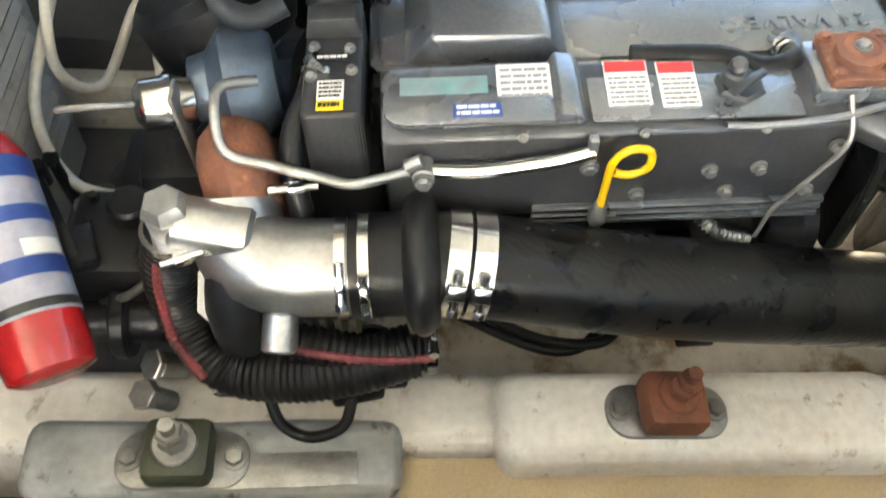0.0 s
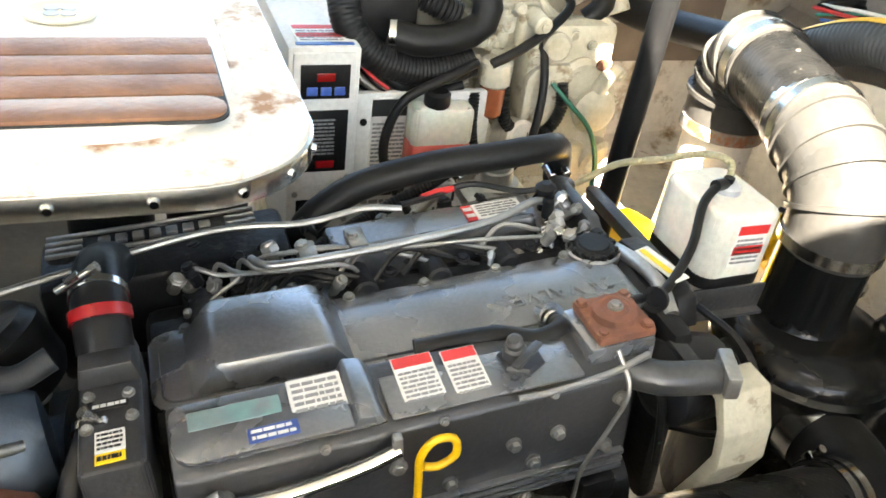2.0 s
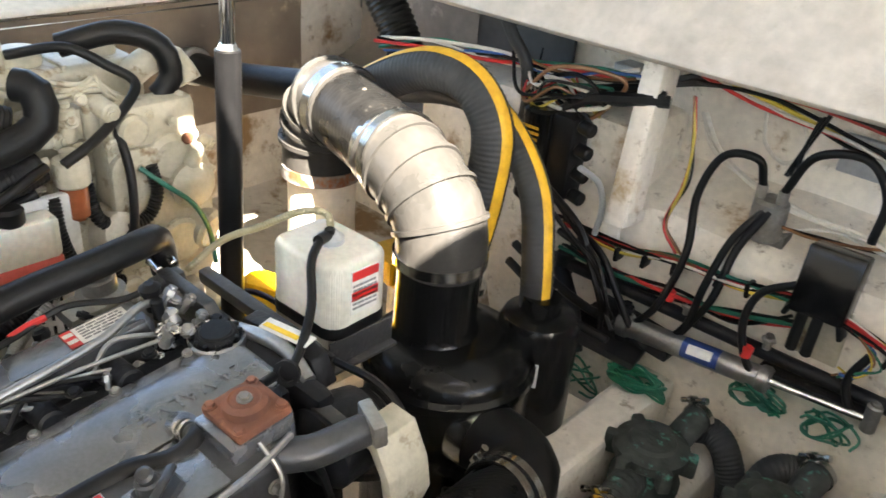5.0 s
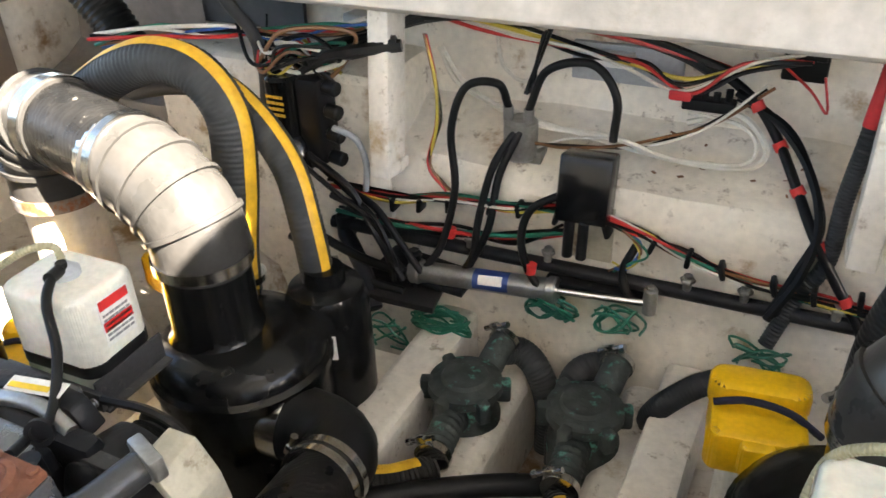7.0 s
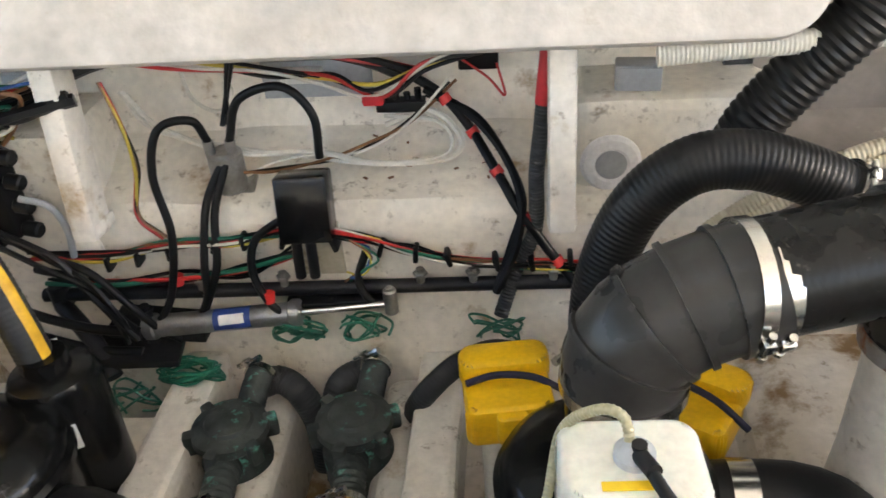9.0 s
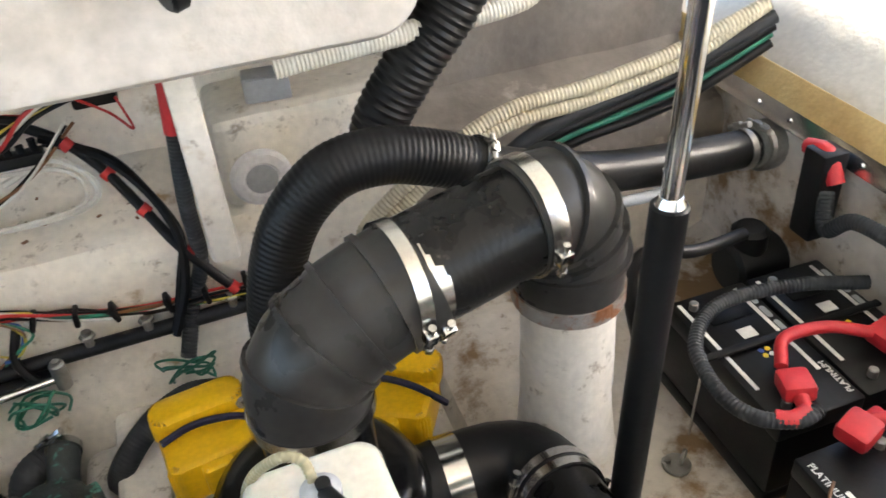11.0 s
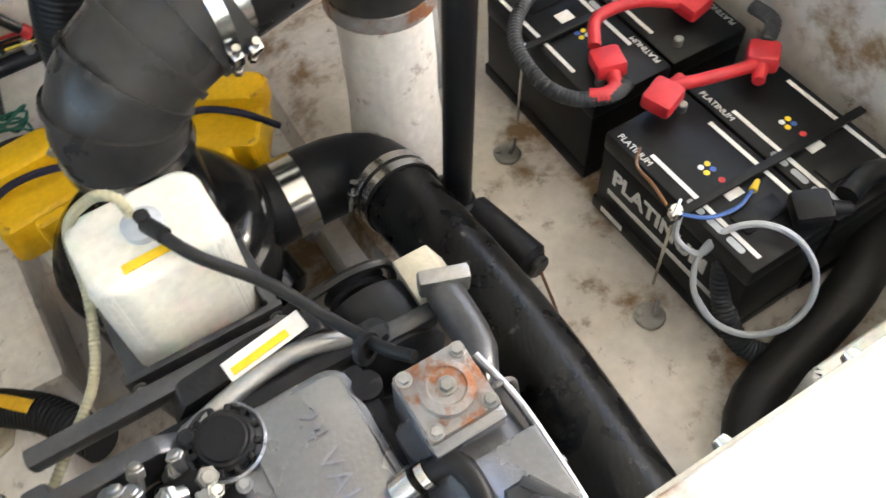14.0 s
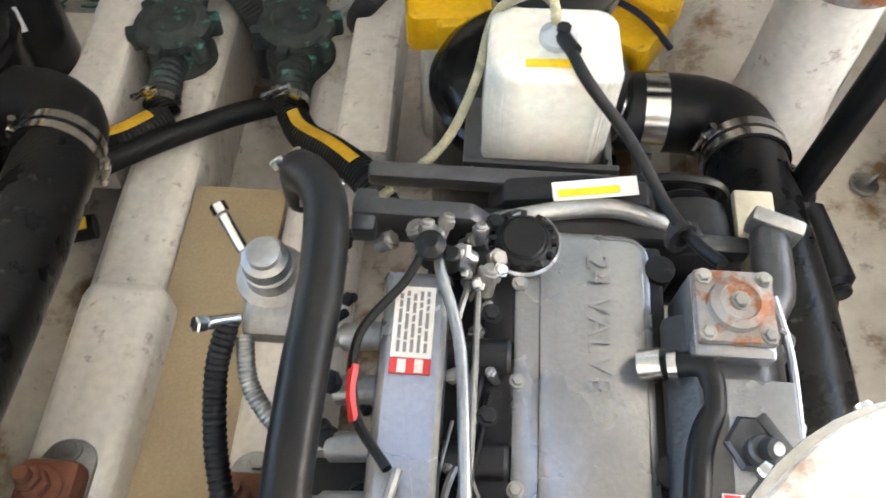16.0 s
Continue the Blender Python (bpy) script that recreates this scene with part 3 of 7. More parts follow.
for nm, b in (("sun_block_forward", (HP, HT, -2.55, GY - HY)), ("sun_block_aft", (HP, HT, GY + HY, 2.7)), ("sun_block_port", (HP, GX - HX, GY - HY, GY + HY)), ("sun_block_starboard", (GX + HX, HT, GY - HY, GY + HY))):
    solid(nm, bx(b[0], b[1], b[2], b[3], 2.55, 2.60, 0), WHITE, "added unseen white roof that blocks the sun", "roof", kind="structure")
# unseen white wall and floor, added to close the bay and bounce light
solid("bounce_wall_forward", bx(-3.0, 2.4, -3.2, -3.1, 0.9, 2.55, 0), WHITE, "added unseen white wall behind the camera, bouncing light", "wall", kind="structure")
solid("bounce_floor_forward", bx(-3.0, 2.4, -3.1, -1.03, 0.97, 1.0, 0), WHITE, "added unseen white cockpit floor, bouncing light", "deck", kind="structure")
solid("water", bx(-400, 400, -400, 400, -0.6, -0.5, 0), mat("harbour_water", (0.03, 0.05, 0.055), None, 1, 0.1), "dark harbour water", "water", kind="structure")


# ---- the engines ----
def engine(xe, label):
    M = Matrix.Translation((xe, 0, 0.79)) @ rot(6, 0, 0)
    e = thing("engine", label, "engine", group="engines", m=M)

    def P(name, bm, material, lab="", parent=None):
        return part(name, bm, material, parent or e, lab, local=True)

    P("block", bx(-0.14, 0.15, -0.30, 0.43, -0.48, -0.10, 0.02), DARKP, "black engine block")
    P("oil_pan", bx(-0.10, 0.12, -0.28, 0.40, -0.60, -0.47, 0.03), DARKP)
    P("cylinder_head", bx(-0.07, 0.145, -0.29, 0.425, -0.13, -0.075, 0.008), DARKP)
    cover = P("valve_cover", join(prism(rounded(-0.035, 0.128, -0.295, 0.435, (0.03,) * 4, 4), -0.04, 0.018, 0.008), prism(rounded(-0.005, 0.118, -0.28, 0.425, (0.02,) * 4, 4), 0.014, 0.0235, 0.004)), PAINT, "grey metallic valve cover")
    hump = prism([(-0.25, 0), (-0.02, 0), (-0.055, 0.052), (-0.205, 0.056)], -0.02, 0.122, 0.012, frame_m((0, 0, 0.018), (0, 1, 0), (0, 0, 1)) @ Matrix.Diagonal((1, 1, 1, 1)))
    P("breather_hump", hump, PAINT, "raised breather dome with a worn shiny edge", cover)
    P("lettering", text_bm("24 VALVE", 0.037, frame_m((0.062, 0.315, 0.0235), (0, -1, 0), (1, 0, 0)), 0.0028, 1.12), PAINT, "raised lettering", cover)
    for k in range(6):
        y = -0.24 + k * 0.12
        P("cover_bolt", bolt((-0.028, y, 0.017), r=0.007), DULL, "", cover)
        P("scallop", cyl((0.139, y + 0.03, -0.02), (0.139, y + 0.03, 0.0188), 0.018, seg=16), DARKP, "", cover)
        P("port_casting", join(cyl((-0.035, y + 0.03, -0.075), (-0.115, y + 0.03, -0.085), 0.021, bev=0.004), bolt((-0.06, y + 0.075, -0.06))), DARKP)
    cap = P("oil_cap", join(cyl((-0.026, 0.412, -0.03), (-0.026, 0.412, 0.034), 0.035, bev=0.005, seg=28), cyl((-0.026, 0.412, 0.03), (-0.026, 0.412, 0.037), 0.027, bev=0.003, seg=28)), BLACKM, "black ribbed oil filler cap")
    for a in [math.pi * 2 * i / 12 for i in range(12)]:
        P("grip_rib", cb((-0.026 + 0.036 * math.cos(a), 0.412 + 0.036 * math.sin(a), 0.015), (0.009, 0.008, 0.034), 0.002, rot(0, 0, math.degrees(a))), BLACKM, "", cap)
    P("cap_boss", lathe([(0.046, -0.03), (0.046, 0.024), (0.043, 0.027), (0.04, 0.024), (0.04, -0.03)], 28, Matrix.Translation((-0.026, 0.412, 0))), PAINT, "", cover)
    P("cap_neck", lathe([(0.046, -0.06), (0.046, -0.03), (0.039, -0.026)], 24, Matrix.Translation((-0.025, 0.412, 0))), SILVER, "", cap)
    for o in (cover, cap):
        o.location.z = -0.085
    # heat exchanger
    sec = [(0.135, -0.06), (0.165, -0.026), (0.235, -0.030), (0.268, -0.05), (0.272, -0.20), (0.255, -0.225), (0.15, -0.225)]
    hx = P("heat_exchanger", prism(sec, -0.325, 0.275, 0.006, frame_m((0, 0, 0), (1, 0, 0), (0, 0, 1))), DGP, "dark grey heat exchanger housing")
    P("top_panel", prism(rounded(0.17, 0.268, -0.272, -0.06, (0.004, 0.004, 0.02, 0.03), 3), -0.029, -0.019, 0.003), PAINT, "", hx)
    P("rear_panel", prism(rounded(0.17, 0.266, -0.015, 0.245, (0.004,) * 4, 3), -0.031, -0.0275, 0.001), PAINT, "", hx)
    P("saddle", prism([(-0.065, -0.03), (-0.02, -0.03), (-0.03, -0.012), (-0.055, -0.008)], -0.268, -0.16, 0.004, frame_m((0, 0, 0), (0, 1, 0), (0, 0, 1)) @ Matrix.Diagonal((1, 1, -1, 1))), PAINT, "", hx)
    for z in (-0.188, -0.202, -0.216):
        P("rail", bx(0.268, 0.281, -0.08, 0.32, z - 0.0045, z + 0.0045, 0.002), PAINT, "", hx)
    for y, z in ((0.148, -0.12), (0.212, -0.118), (0.06, -0.165), (0.18, -0.165), (0.29, -0.17), (-0.24, -0.09), (0.30, -0.08)):
        P("bolt", bolt((0.271, y, z), (1, 0, 0), 0.008, 0.012), DULL, "", hx)
    for y in (-0.1, 0.05, 0.2):
        P("bolt", bolt((0.27, y, -0.045), (1, 0, 0.3), 0.005, 0.008), DULL, "", hx)
    label_on(hx, (0.212, 0.035, -0.0255), (0, 1, 0), (-1, 0, 0.1), 0.055, 0.085, head=REDL, lines=7, seed=3, local=True)
    label_on(hx, (0.217, 0.098, -0.0255), (0, 1, 0), (-1, 0, 0.1), 0.048, 0.085, head=REDL, lines=7, seed=4, local=True)
    label_on(hx, (0.205, -0.095, -0.018), (0, 1, 0), (-1, 0, 0.1), 0.068, 0.06, lines=5, seed=5, local=True)
    label_on(hx, (0.248, -0.155, -0.018), (0, 1, 0), (-1, 0, 0.1), 0.06, 0.022, base=BLAB, lines=2, ink=WLAB, seed=6, local=True)
    label_on(hx, (0.205, -0.195, -0.018), (0, 1, 0), (-1, 0, 0.1), 0.11, 0.028, base=TEAL, lines=0, local=True)
    P("pressure_cap", join(cyl((0.215, 0.175, -0.04), (0.215, 0.175, -0.02), 0.032, seg=6, bev=0.004), cyl((0.215, 0.165, -0.02), (0.215, 0.165, 0.0), 0.016, bev=0.003), cyl((0.215, 0.165, 0.0), (0.222, 0.160, 0.018), 0.011, bev=0.004), cb((0.232, 0.175, -0.004), (0.012, 0.06, 0.006), 0.002, rot(0, 0, 35))), DGP, "hex pressure plug with wing lever", hx)
    # thermostat housing
    th = P("thermostat_housing", bx(0.155, 0.245, 0.262, 0.362, -0.11, -0.01, 0.006), PAINT, "grey thermostat housing with a rusty cover")
    P("cover_plate", join(bx(0.157, 0.243, 0.275, 0.36, -0.011, 0.003, 0.004), lathe([(0.032, 0.002), (0.031, 0.014), (0.022, 0.018), (0.02, 0.016)], 18, Matrix.Translation((0.2, 0.317, 0)))), RUST if xe < 0 else RUSTY, "rust-flaked cover plate", th)
    P("plug", bolt((0.2, 0.317, 0.016), r=0.008), DULL, "", th)
    for dx, dy in ((-0.033, -0.033), (0.033, -0.033), (-0.033, 0.033), (0.033, 0.033)):
        P("bolt", bolt((0.2 + dx, 0.317 + dy, 0.002), r=0.007), RUST if xe < 0 else DULL, "", th)
    P("outlet_pipe", tube([(0.24, 0.32, -0.06), (0.27, 0.36, -0.065), (0.28, 0.45, -0.08)], 0.024, 16), DGP, "", th)
    P("outlet_flange", cb((0.285, 0.46, -0.072), (0.065, 0.022, 0.04), 0.005, rot(0, 0, -20)), DULL, "", th)
    # coolant hose over the exchanger
    P("coolant_elbow", tube([(0.118, 0.262, -0.07), (0.145, 0.262, -0.045), (0.172, 0.255, -0.03), (0.178, 0.215, -0.035), (0.158, 0.16, -0.03), (0.147, 0.05, -0.035)], 0.0145, 14), RUBBER, "black rubber coolant hose")
    P("hose_clip", join(ring((0.142, 0.262, -0.045), (1, 0, 0.5), 0.015, 0.010), cyl((0.108, 0.262, -0.055), (0.130, 0.262, -0.042), 0.019)), STEEL)
    # dipstick and steel pipe on the side
    P("dipstick_tube", cyl((0.285, 0.009, -0.24), (0.288, 0.009, -0.175), 0.008, bev=0.002), DULL)
    ds = P("dipstick", tube([(0.288, 0.009, -0.18), (0.29, 0.01, -0.12), (0.292, 0.012, -0.075), (0.293, 0.03, -0.05), (0.293, 0.055, -0.055), (0.293, 0.058, -0.085), (0.292, 0.035, -0.10), (0.291, 0.016, -0.095)], 0.0055, 10), YELLOW, "yellow dipstick loop")
    P("stopper", lathe([(0.010, 0), (0.0135, 0.006), (0.0135, 0.02), (0.009, 0.03), (0.006, 0.045)], 12, Matrix.Translation((0.287, 0.009, -0.205))), DULL, "", ds)
    P("steel_pipe", tube([(0.287, -0.012, -0.058), (0.288, -0.06, -0.073), (0.287, -0.15, -0.088), (0.283, -0.215, -0.088)], 0.0095, 12), STEEL)
    P("pipe_clamp", join(cb((0.285, -0.015, -0.06), (0.014, 0.012, 0.05), 0.003), bolt((0.29, -0.016, -0.085), (1, 0, 0))), DULL)
    P("banjo", join(cyl((0.26, -0.225, -0.09), (0.30, -0.225, -0.085), 0.014, bev=0.003), bolt((0.30, -0.225, -0.085), (1, 0, 0), 0.010, 0.012), cyl((0.285, -0.245, -0.075), (0.285, -0.225, -0.065), 0.009)), DULL, "rusted banjo fitting")
    P("thin_pipe", tube([(0.285, -0.24, -0.085), (0.282, -0.275, -0.10), (0.278, -0.32, -0.115), (0.272, -0.36, -0.105), (0.262, -0.42, -0.09), (0.25, -0.475, -0.075), (0.215, -0.485, -0.045), (0.175, -0.48, -0.035), (0.15, -0.44, -0.05)], 0.0075, 10), DULL, "grey steel oil pipe")
    P("thin_wire", tube([(0.25, 0.30, -0.015), (0.283, 0.305, -0.06), (0.285, 0.285, -0.12), (0.288, 0.25, -0.19), (0.285, 0.245, -0.26)], 0.0035, 6), DULL)
    P("thin_pipe_top", tube([(0.255, 0.345, -0.03), (0.268, 0.28, -0.035), (0.27, 0.20, -0.04), (0.268, 0.15, -0.04)], 0.005, 8), SILVER)
    # charge-air box
    box = P("charge_air_duct", prism(rounded(0.035, 0.24, -0.375, -0.298, (0.008,) * 4, 3), -0.15, -0.03, 0.006), DGP, "dark grey charge-air duct with warning sticker")
    P("sloped_flange", prism([(-0.375, -0.03), (-0.298, -0.03), (-0.305, 0.004), (-0.368, 0.004)], -0.10, -0.035, 0.004, frame_m((0, 0, 0), (0, 1, 0), (0, 0, 1)) @ Matrix.Diagonal((1, 1, -1, 1))), DGP, "", box)
    label_on(box, (0.195, -0.338, -0.028), (0, 1, 0), (-1, 0, 0), 0.034, 0.034, base=WLAB, lines=4, seed=8, ink=INK, local=True)
    label_on(box, (0.221, -0.338, -0.028), (0, 1, 0), (-1, 0, 0), 0.034, 0.016, base=YLAB, lines=1, ink=INK, seed=9, local=True)
    label_on(box, (0.135, -0.338, -0.0285), (0, 1, 0), (-1, 0, 0), 0.045, 0.012, base=DARKP, lines=1, ink=WLAB, seed=10, local=True)
    for x, y in ((0.06, -0.36), (0.06, -0.312), (0.115, -0.362), (0.12, -0.315), (0.16, -0.312), (0.17, -0.364)):
        P("bolt", bolt((x, y, -0.03), r=0.006), DULL, "", box)
    cpl = P("coupling_hose", tube([(0.055, -0.337, -0.01), (0.02, -0.337, 0.022), (-0.04, -0.337, 0.03), (-0.09, -0.335, 0.02), (-0.15, -0.33, -0.02)], 0.036, 18), RUBBER, "black charge-air hose with red band")
    P("red_band", ring((0.022, -0.337, 0.021), (-0.8, 0, 0.6), 0.0362, 0.016, 0.004), REDP, "", cpl)
    P("clamp", ring((-0.01, -0.337, 0.028), (-1, 0, 0.15), 0.0363, 0.013, screw=60), STEEL, "", cpl)
    # turbocharger
    tb = P("turbine_housing", join(lathe([(0.03, -0.05), (0.062, -0.04), (0.085, -0.01), (0.085, 0.02), (0.06, 0.05), (0.035, 0.06)], 24, Matrix.Translation((0.215, -0.47, -0.16)) @ rot(90, 0, 15)), bx(0.15, 0.27, -0.53, -0.41, -0.26, -0.14, 0.03)), RUST, "rust-brown turbocharger housing")
    P("compressor_housing", lathe([(0.03, -0.05), (0.06, -0.045), (0.08, -0.015), (0.08, 0.02), (0.05, 0.045), (0.045, 0.07)], 24, Matrix.Translation((0.10, -0.47, -0.10)) @ rot(90, 0, 10)), FINS, "", tb)
    P("wastegate_actuator", lathe([(0.012, -0.05), (0.03, -0.045), (0.036, -0.02), (0.039, -0.018), (0.039, -0.012), (0.036, -0.008), (0.034, 0.02), (0.02, 0.03)], 22, Matrix.Translation((0.16, -0.575, -0.075)) @ rot(78, 0, 20)), STEEL, "silver wastegate actuator", tb)
    P("actuator_bracket", bx(0.16, 0.20, -0.545, -0.538, -0.19, -0.03, 0.003), DULL, "", tb)
    P("actuator_rod", cyl((0.16, -0.58, -0.075), (0.15, -0.72, -0.09), 0.005, seg=8), DULL, "", tb)
    P("drain_hose", tube([(0.12, -0.36, -0.045), (0.165, -0.37, -0.055), (0.22, -0.395, -0.09), (0.262, -0.395, -0.14), (0.28, -0.39, -0.17)], 0.0165, 12), RUBBER, "", tb)
    P("drain_clip", ring((0.15, -0.367, -0.05), (1, -0.2, -0.2), 0.0168, 0.012, screw=30), STEEL, "", tb)
    P("drain_clip", ring((0.255, -0.395, -0.13), (0.5, 0, -1), 0.0168, 0.012, screw=80), STEEL, "", tb)
    P("breather_elbow", tube([(0.06, -0.40, 0.0), (0.075, -0.445, -0.01), (0.06, -0.485, 0.0), (0.02, -0.49, 0.02), (-0.005, -0.475, 0.03)], 0.017, 14), GREYHOSE, "grey breather elbow hose")
    P("air_filter", lathe([(0.05, 0), (0.105, 0.01), (0.115, 0.03), (0.115, 0.10), (0.10, 0.115), (0.04, 0.12)], 32, Matrix.Translation((-0.02, -0.50, -0.14)) @ rot(20, -15, 0)), RUBBER, "round black air intake")
    P("bellhousing", lathe([(0.12, 0), (0.20, 0.0), (0.21, 0.02), (0.21, 0.10), (0.17, 0.13)], 32, Matrix.Translation((0.03, -0.29, -0.32)) @ rot(90, 0, 0)), DARKP, "black flywheel housing")
    gb = P("gearbox", join(bx(-0.09, 0.17, -0.66, -0.41, -0.50, -0.22, 0.03), bx(0.02, 0.2, -0.70, -0.55, -0.40, -0.26, 0.02), cyl((0.12, -0.52, -0.24), (0.12, -0.52, -0.18), 0.045, bev=0.01)), DARKP, "black oily gearbox")
    for k in range(7):
        a = 2 * math.pi * k / 7
        P("bolt", bolt((0.04 + 0.10 * math.cos(a), -0.66, -0.36 + 0.10 * math.sin(a)), (0, -1, 0)), DULL, "", gb)
    for k in range(6):
        P("fin", bx(0.22, 0.34, -0.46 + k * 0.022, -0.448 + k * 0.022, -0.46, -0.36, 0.003), DULL, "", gb)
    # coupling coloured dark in place of the shade around it
    P("shaft_coupling", join(cyl((0.31, -0.80, -0.36), (0.31, -0.62, -0.38), 0.042, bev=0.004), cyl((0.31, -0.70, -0.37), (0.31, -0.675, -0.373), 0.068, bev=0.004)), DARKP, "shaft coupling with the shade put into its dark colour")
    # exhaust mixing elbow
    ex = P("mixing_elbow", join(tube([(0.26, -0.465, -0.21), (0.30, -0.46, -0.235), (0.335, -0.43, -0.245), (0.345, -0.37, -0.25), (0.345, -0.30, -0.25), (0.343, -0.26, -0.25)], 0.066, 22), cyl((0.325, -0.43, -0.20), (0.315, -0.53, -0.175), 0.037, bev=0.006), cyl((0.40, -0.40, -0.27), (0.445, -0.405, -0.30), 0.024, bev=0.004)), SILVER, "cast aluminium exhaust mixing elbow")
    P("elbow_flange", lathe([(0.04, -0.007), (0.062, -0.007), (0.064, 0), (0.062, 0.007), (0.04, 0.007)], 7, Matrix.Translation((0.36, -0.462, -0.285)) @ rot(25, 30, 40)), DULL, "dull grey flange with rust streaks", ex)
    P("flange_pipe", tube([(0.345, -0.455, -0.25), (0.37, -0.465, -0.30), (0.375, -0.465, -0.36)], 0.046, 20), DARKP, "", ex)
    # control valve block on the gearbox
    cv = P("control_valve", join(cb((0.17, -0.70, -0.38), (0.16, 0.13, 0.13), 0.014), cb((0.20, -0.715, -0.30), (0.09, 0.08, 0.05), 0.01, rot(0, 12, 6)), cyl((0.11, -0.69, -0.33), (0.11, -0.69, -0.27), 0.03, bev=0.006), cb((0.20, -0.70, -0.47), (0.12, 0.10, 0.07), 0.012)), DARKP, "black gearbox control valve block")
    for k, (x, y) in enumerate(((0.17, -0.75), (0.23, -0.75), (0.23, -0.68), (0.17, -0.68))):
        P("bolt", bolt((x, y, -0.277), r=0.009, h=0.012), DULL, "", cv)
    for k in range(3):
        P("plug", cyl((0.25, -0.74 + k * 0.035, -0.36), (0.265, -0.74 + k * 0.035, -0.36), 0.011, seg=6, bev=0.002), DARKP, "", cv)
    P("shift_lever", join(cb((0.14, -0.775, -0.29), (0.02, 0.012, 0.13), 0.004, rot(10, -18, 0)), cyl((0.12, -0.78, -0.225), (0.12, -0.795, -0.225), 0.012, seg=12)), BLACKM, "", cv)
    P("valve_pipe", tube([(0.24, -0.68, -0.29), (0.27, -0.66, -0.27), (0.27, -0.70, -0.33), (0.25, -0.74, -0.37)], 0.006, 8), DULL, "", cv)
    P("riser_hose", tube([(0.345, -0.305, -0.25), (0.345, -0.265, -0.25)], 0.071, 24), RUBBER, "", ex)
    P("clamp", ring((0.345, -0.315, -0.25), (0, 1, 0), 0.069, 0.014, screw=140), STEEL, "", ex)
    P("clamp", ring((0.345, -0.285, -0.25), (0, 1, 0), 0.0725, 0.014, screw=150), STEEL, "", ex)
    P("bellows", lathe([(0.070, -0.055), (0.071, -0.024), (0.080, -0.021), (0.092, -0.015), (0.098, -0.006), (0.099, 0.0), (0.098, 0.006), (0.092, 0.015), (0.080, 0.021), (0.071, 0.024), (0.070, 0.05)], 30, axis_m((0.345, -0.212, -0.25), (0.345, -0.1, -0.25))), RUBBER, "black rubber bellows", ex)
    sp = P("water_spigot", join(cyl((0.315, -0.55, -0.215), (0.315, -0.55, -0.15), 0.030, bev=0.006), cyl((0.315, -0.55, -0.155), (0.315, -0.55, -0.135), 0.033, 0.028, 6, 0.004), cyl((0.315, -0.55, -0.185), (0.325, -0.50, -0.185), 0.026, bev=0.004), cyl((0.318, -0.535, -0.185), (0.322, -0.515, -0.185), 0.032, seg=6, bev=0.003)), DULL, "grey hex water fitting")
    P("water_hose", tube([(0.315, -0.55, -0.20), (0.325, -0.575, -0.27), (0.35, -0.575, -0.36), (0.40, -0.53, -0.42), (0.42, -0.44, -0.425), (0.42, -0.34, -0.41), (0.40, -0.25, -0.40)], 0.040, 16, 0.0012, 0.011), RUBBER, "black raw-water hose with red tracer", sp)
    P("tracer", tube([(0.348, -0.575, -0.22), (0.362, -0.585, -0.27), (0.388, -0.586, -0.35), (0.432, -0.55, -0.40)], 0.0075, 8, 0.001, 0.011), TRACER, "", sp)
    P("lower_hose", tube([(0.40, -0.42, -0.36), (0.41, -0.32, -0.385), (0.405, -0.22, -0.40)], 0.028, 16, 0.0018, 0.012), RUBBER, "red-striped black ribbed hose", sp)
    P("stripe", tube([(0.42, -0.42, -0.343), (0.43, -0.32, -0.366), (0.425, -0.22, -0.381)], 0.0065, 8, 0.001, 0.012), TRACER, "", sp)
    P("clip", ring((0.404, -0.225, -0.40), (0, 1, -0.1), 0.030, 0.014, screw=80), STEEL, "", sp)
    P("clip", ring((0.316, -0.55, -0.195), (0, 0, 1), 0.042, 0.014, screw=200), STEEL, "", sp)
    # intake manifold and fuel system
    im = P("intake_manifold", join(bx(-0.29, -0.15, -0.44, -0.06, -0.20, -0.012, 0.015), prism([(-0.30, 0), (-0.06, 0), (-0.10, -0.09), (-0.30, -0.09)], 0, 0.12, 0.012, frame_m((-0.155, 0, -0.05), (0, 1, 0), (0, 0, 1)) @ Matrix.Diagonal((1, 1, -1, 1)))), DARKP, "black intake manifold with ribbed name plate")
    for k in range(4):
        x = -0.285 + k * 0.017
        for y0, y1 in ((-0.43, -0.375), (-0.155, -0.105)) if 0 < k < 3 else ((-0.43, -0.105),):
            P("rib", bx(x, x + 0.006, y0, y1, -0.012, -0.004, 0.002), DULL, "", im)
    for k in range(7):
        P("plate_mark", bx(-0.266, -0.246, -0.352 + k * 0.026, -0.334 + k * 0.026, -0.013, -0.005, 0.002), DULL, "", im)
    pump = P("injection_pump", join(bx(-0.21, -0.10, -0.24, -0.02, -0.20, -0.07, 0.015), *[cyl((-0.12 + 0.008 * (k % 2), -0.225 + k * 0.036, -0.09), (-0.105 + 0.008 * (k % 2), -0.225 + k * 0.036, -0.03), 0.014, bev=0.003, seg=6) for k in range(6)], *[cyl((-0.09, -0.22 + k * 0.036, -0.09), (-0.055, -0.22 + k * 0.036, -0.085), 0.012, seg=8, bev=0.003) for k in range(6)]), DARKP, "black fuel injection pump")
    for k in range(6):
        P("union", bolt((-0.118, -0.225 + k * 0.036, -0.03), r=0.009, h=0.012), DULL, "", pump)
        P("union", cyl((-0.05, -0.22 + k * 0.036, -0.085), (-0.042, -0.22 + k * 0.036, -0.083), 0.009, seg=6), DULL, "", pump)
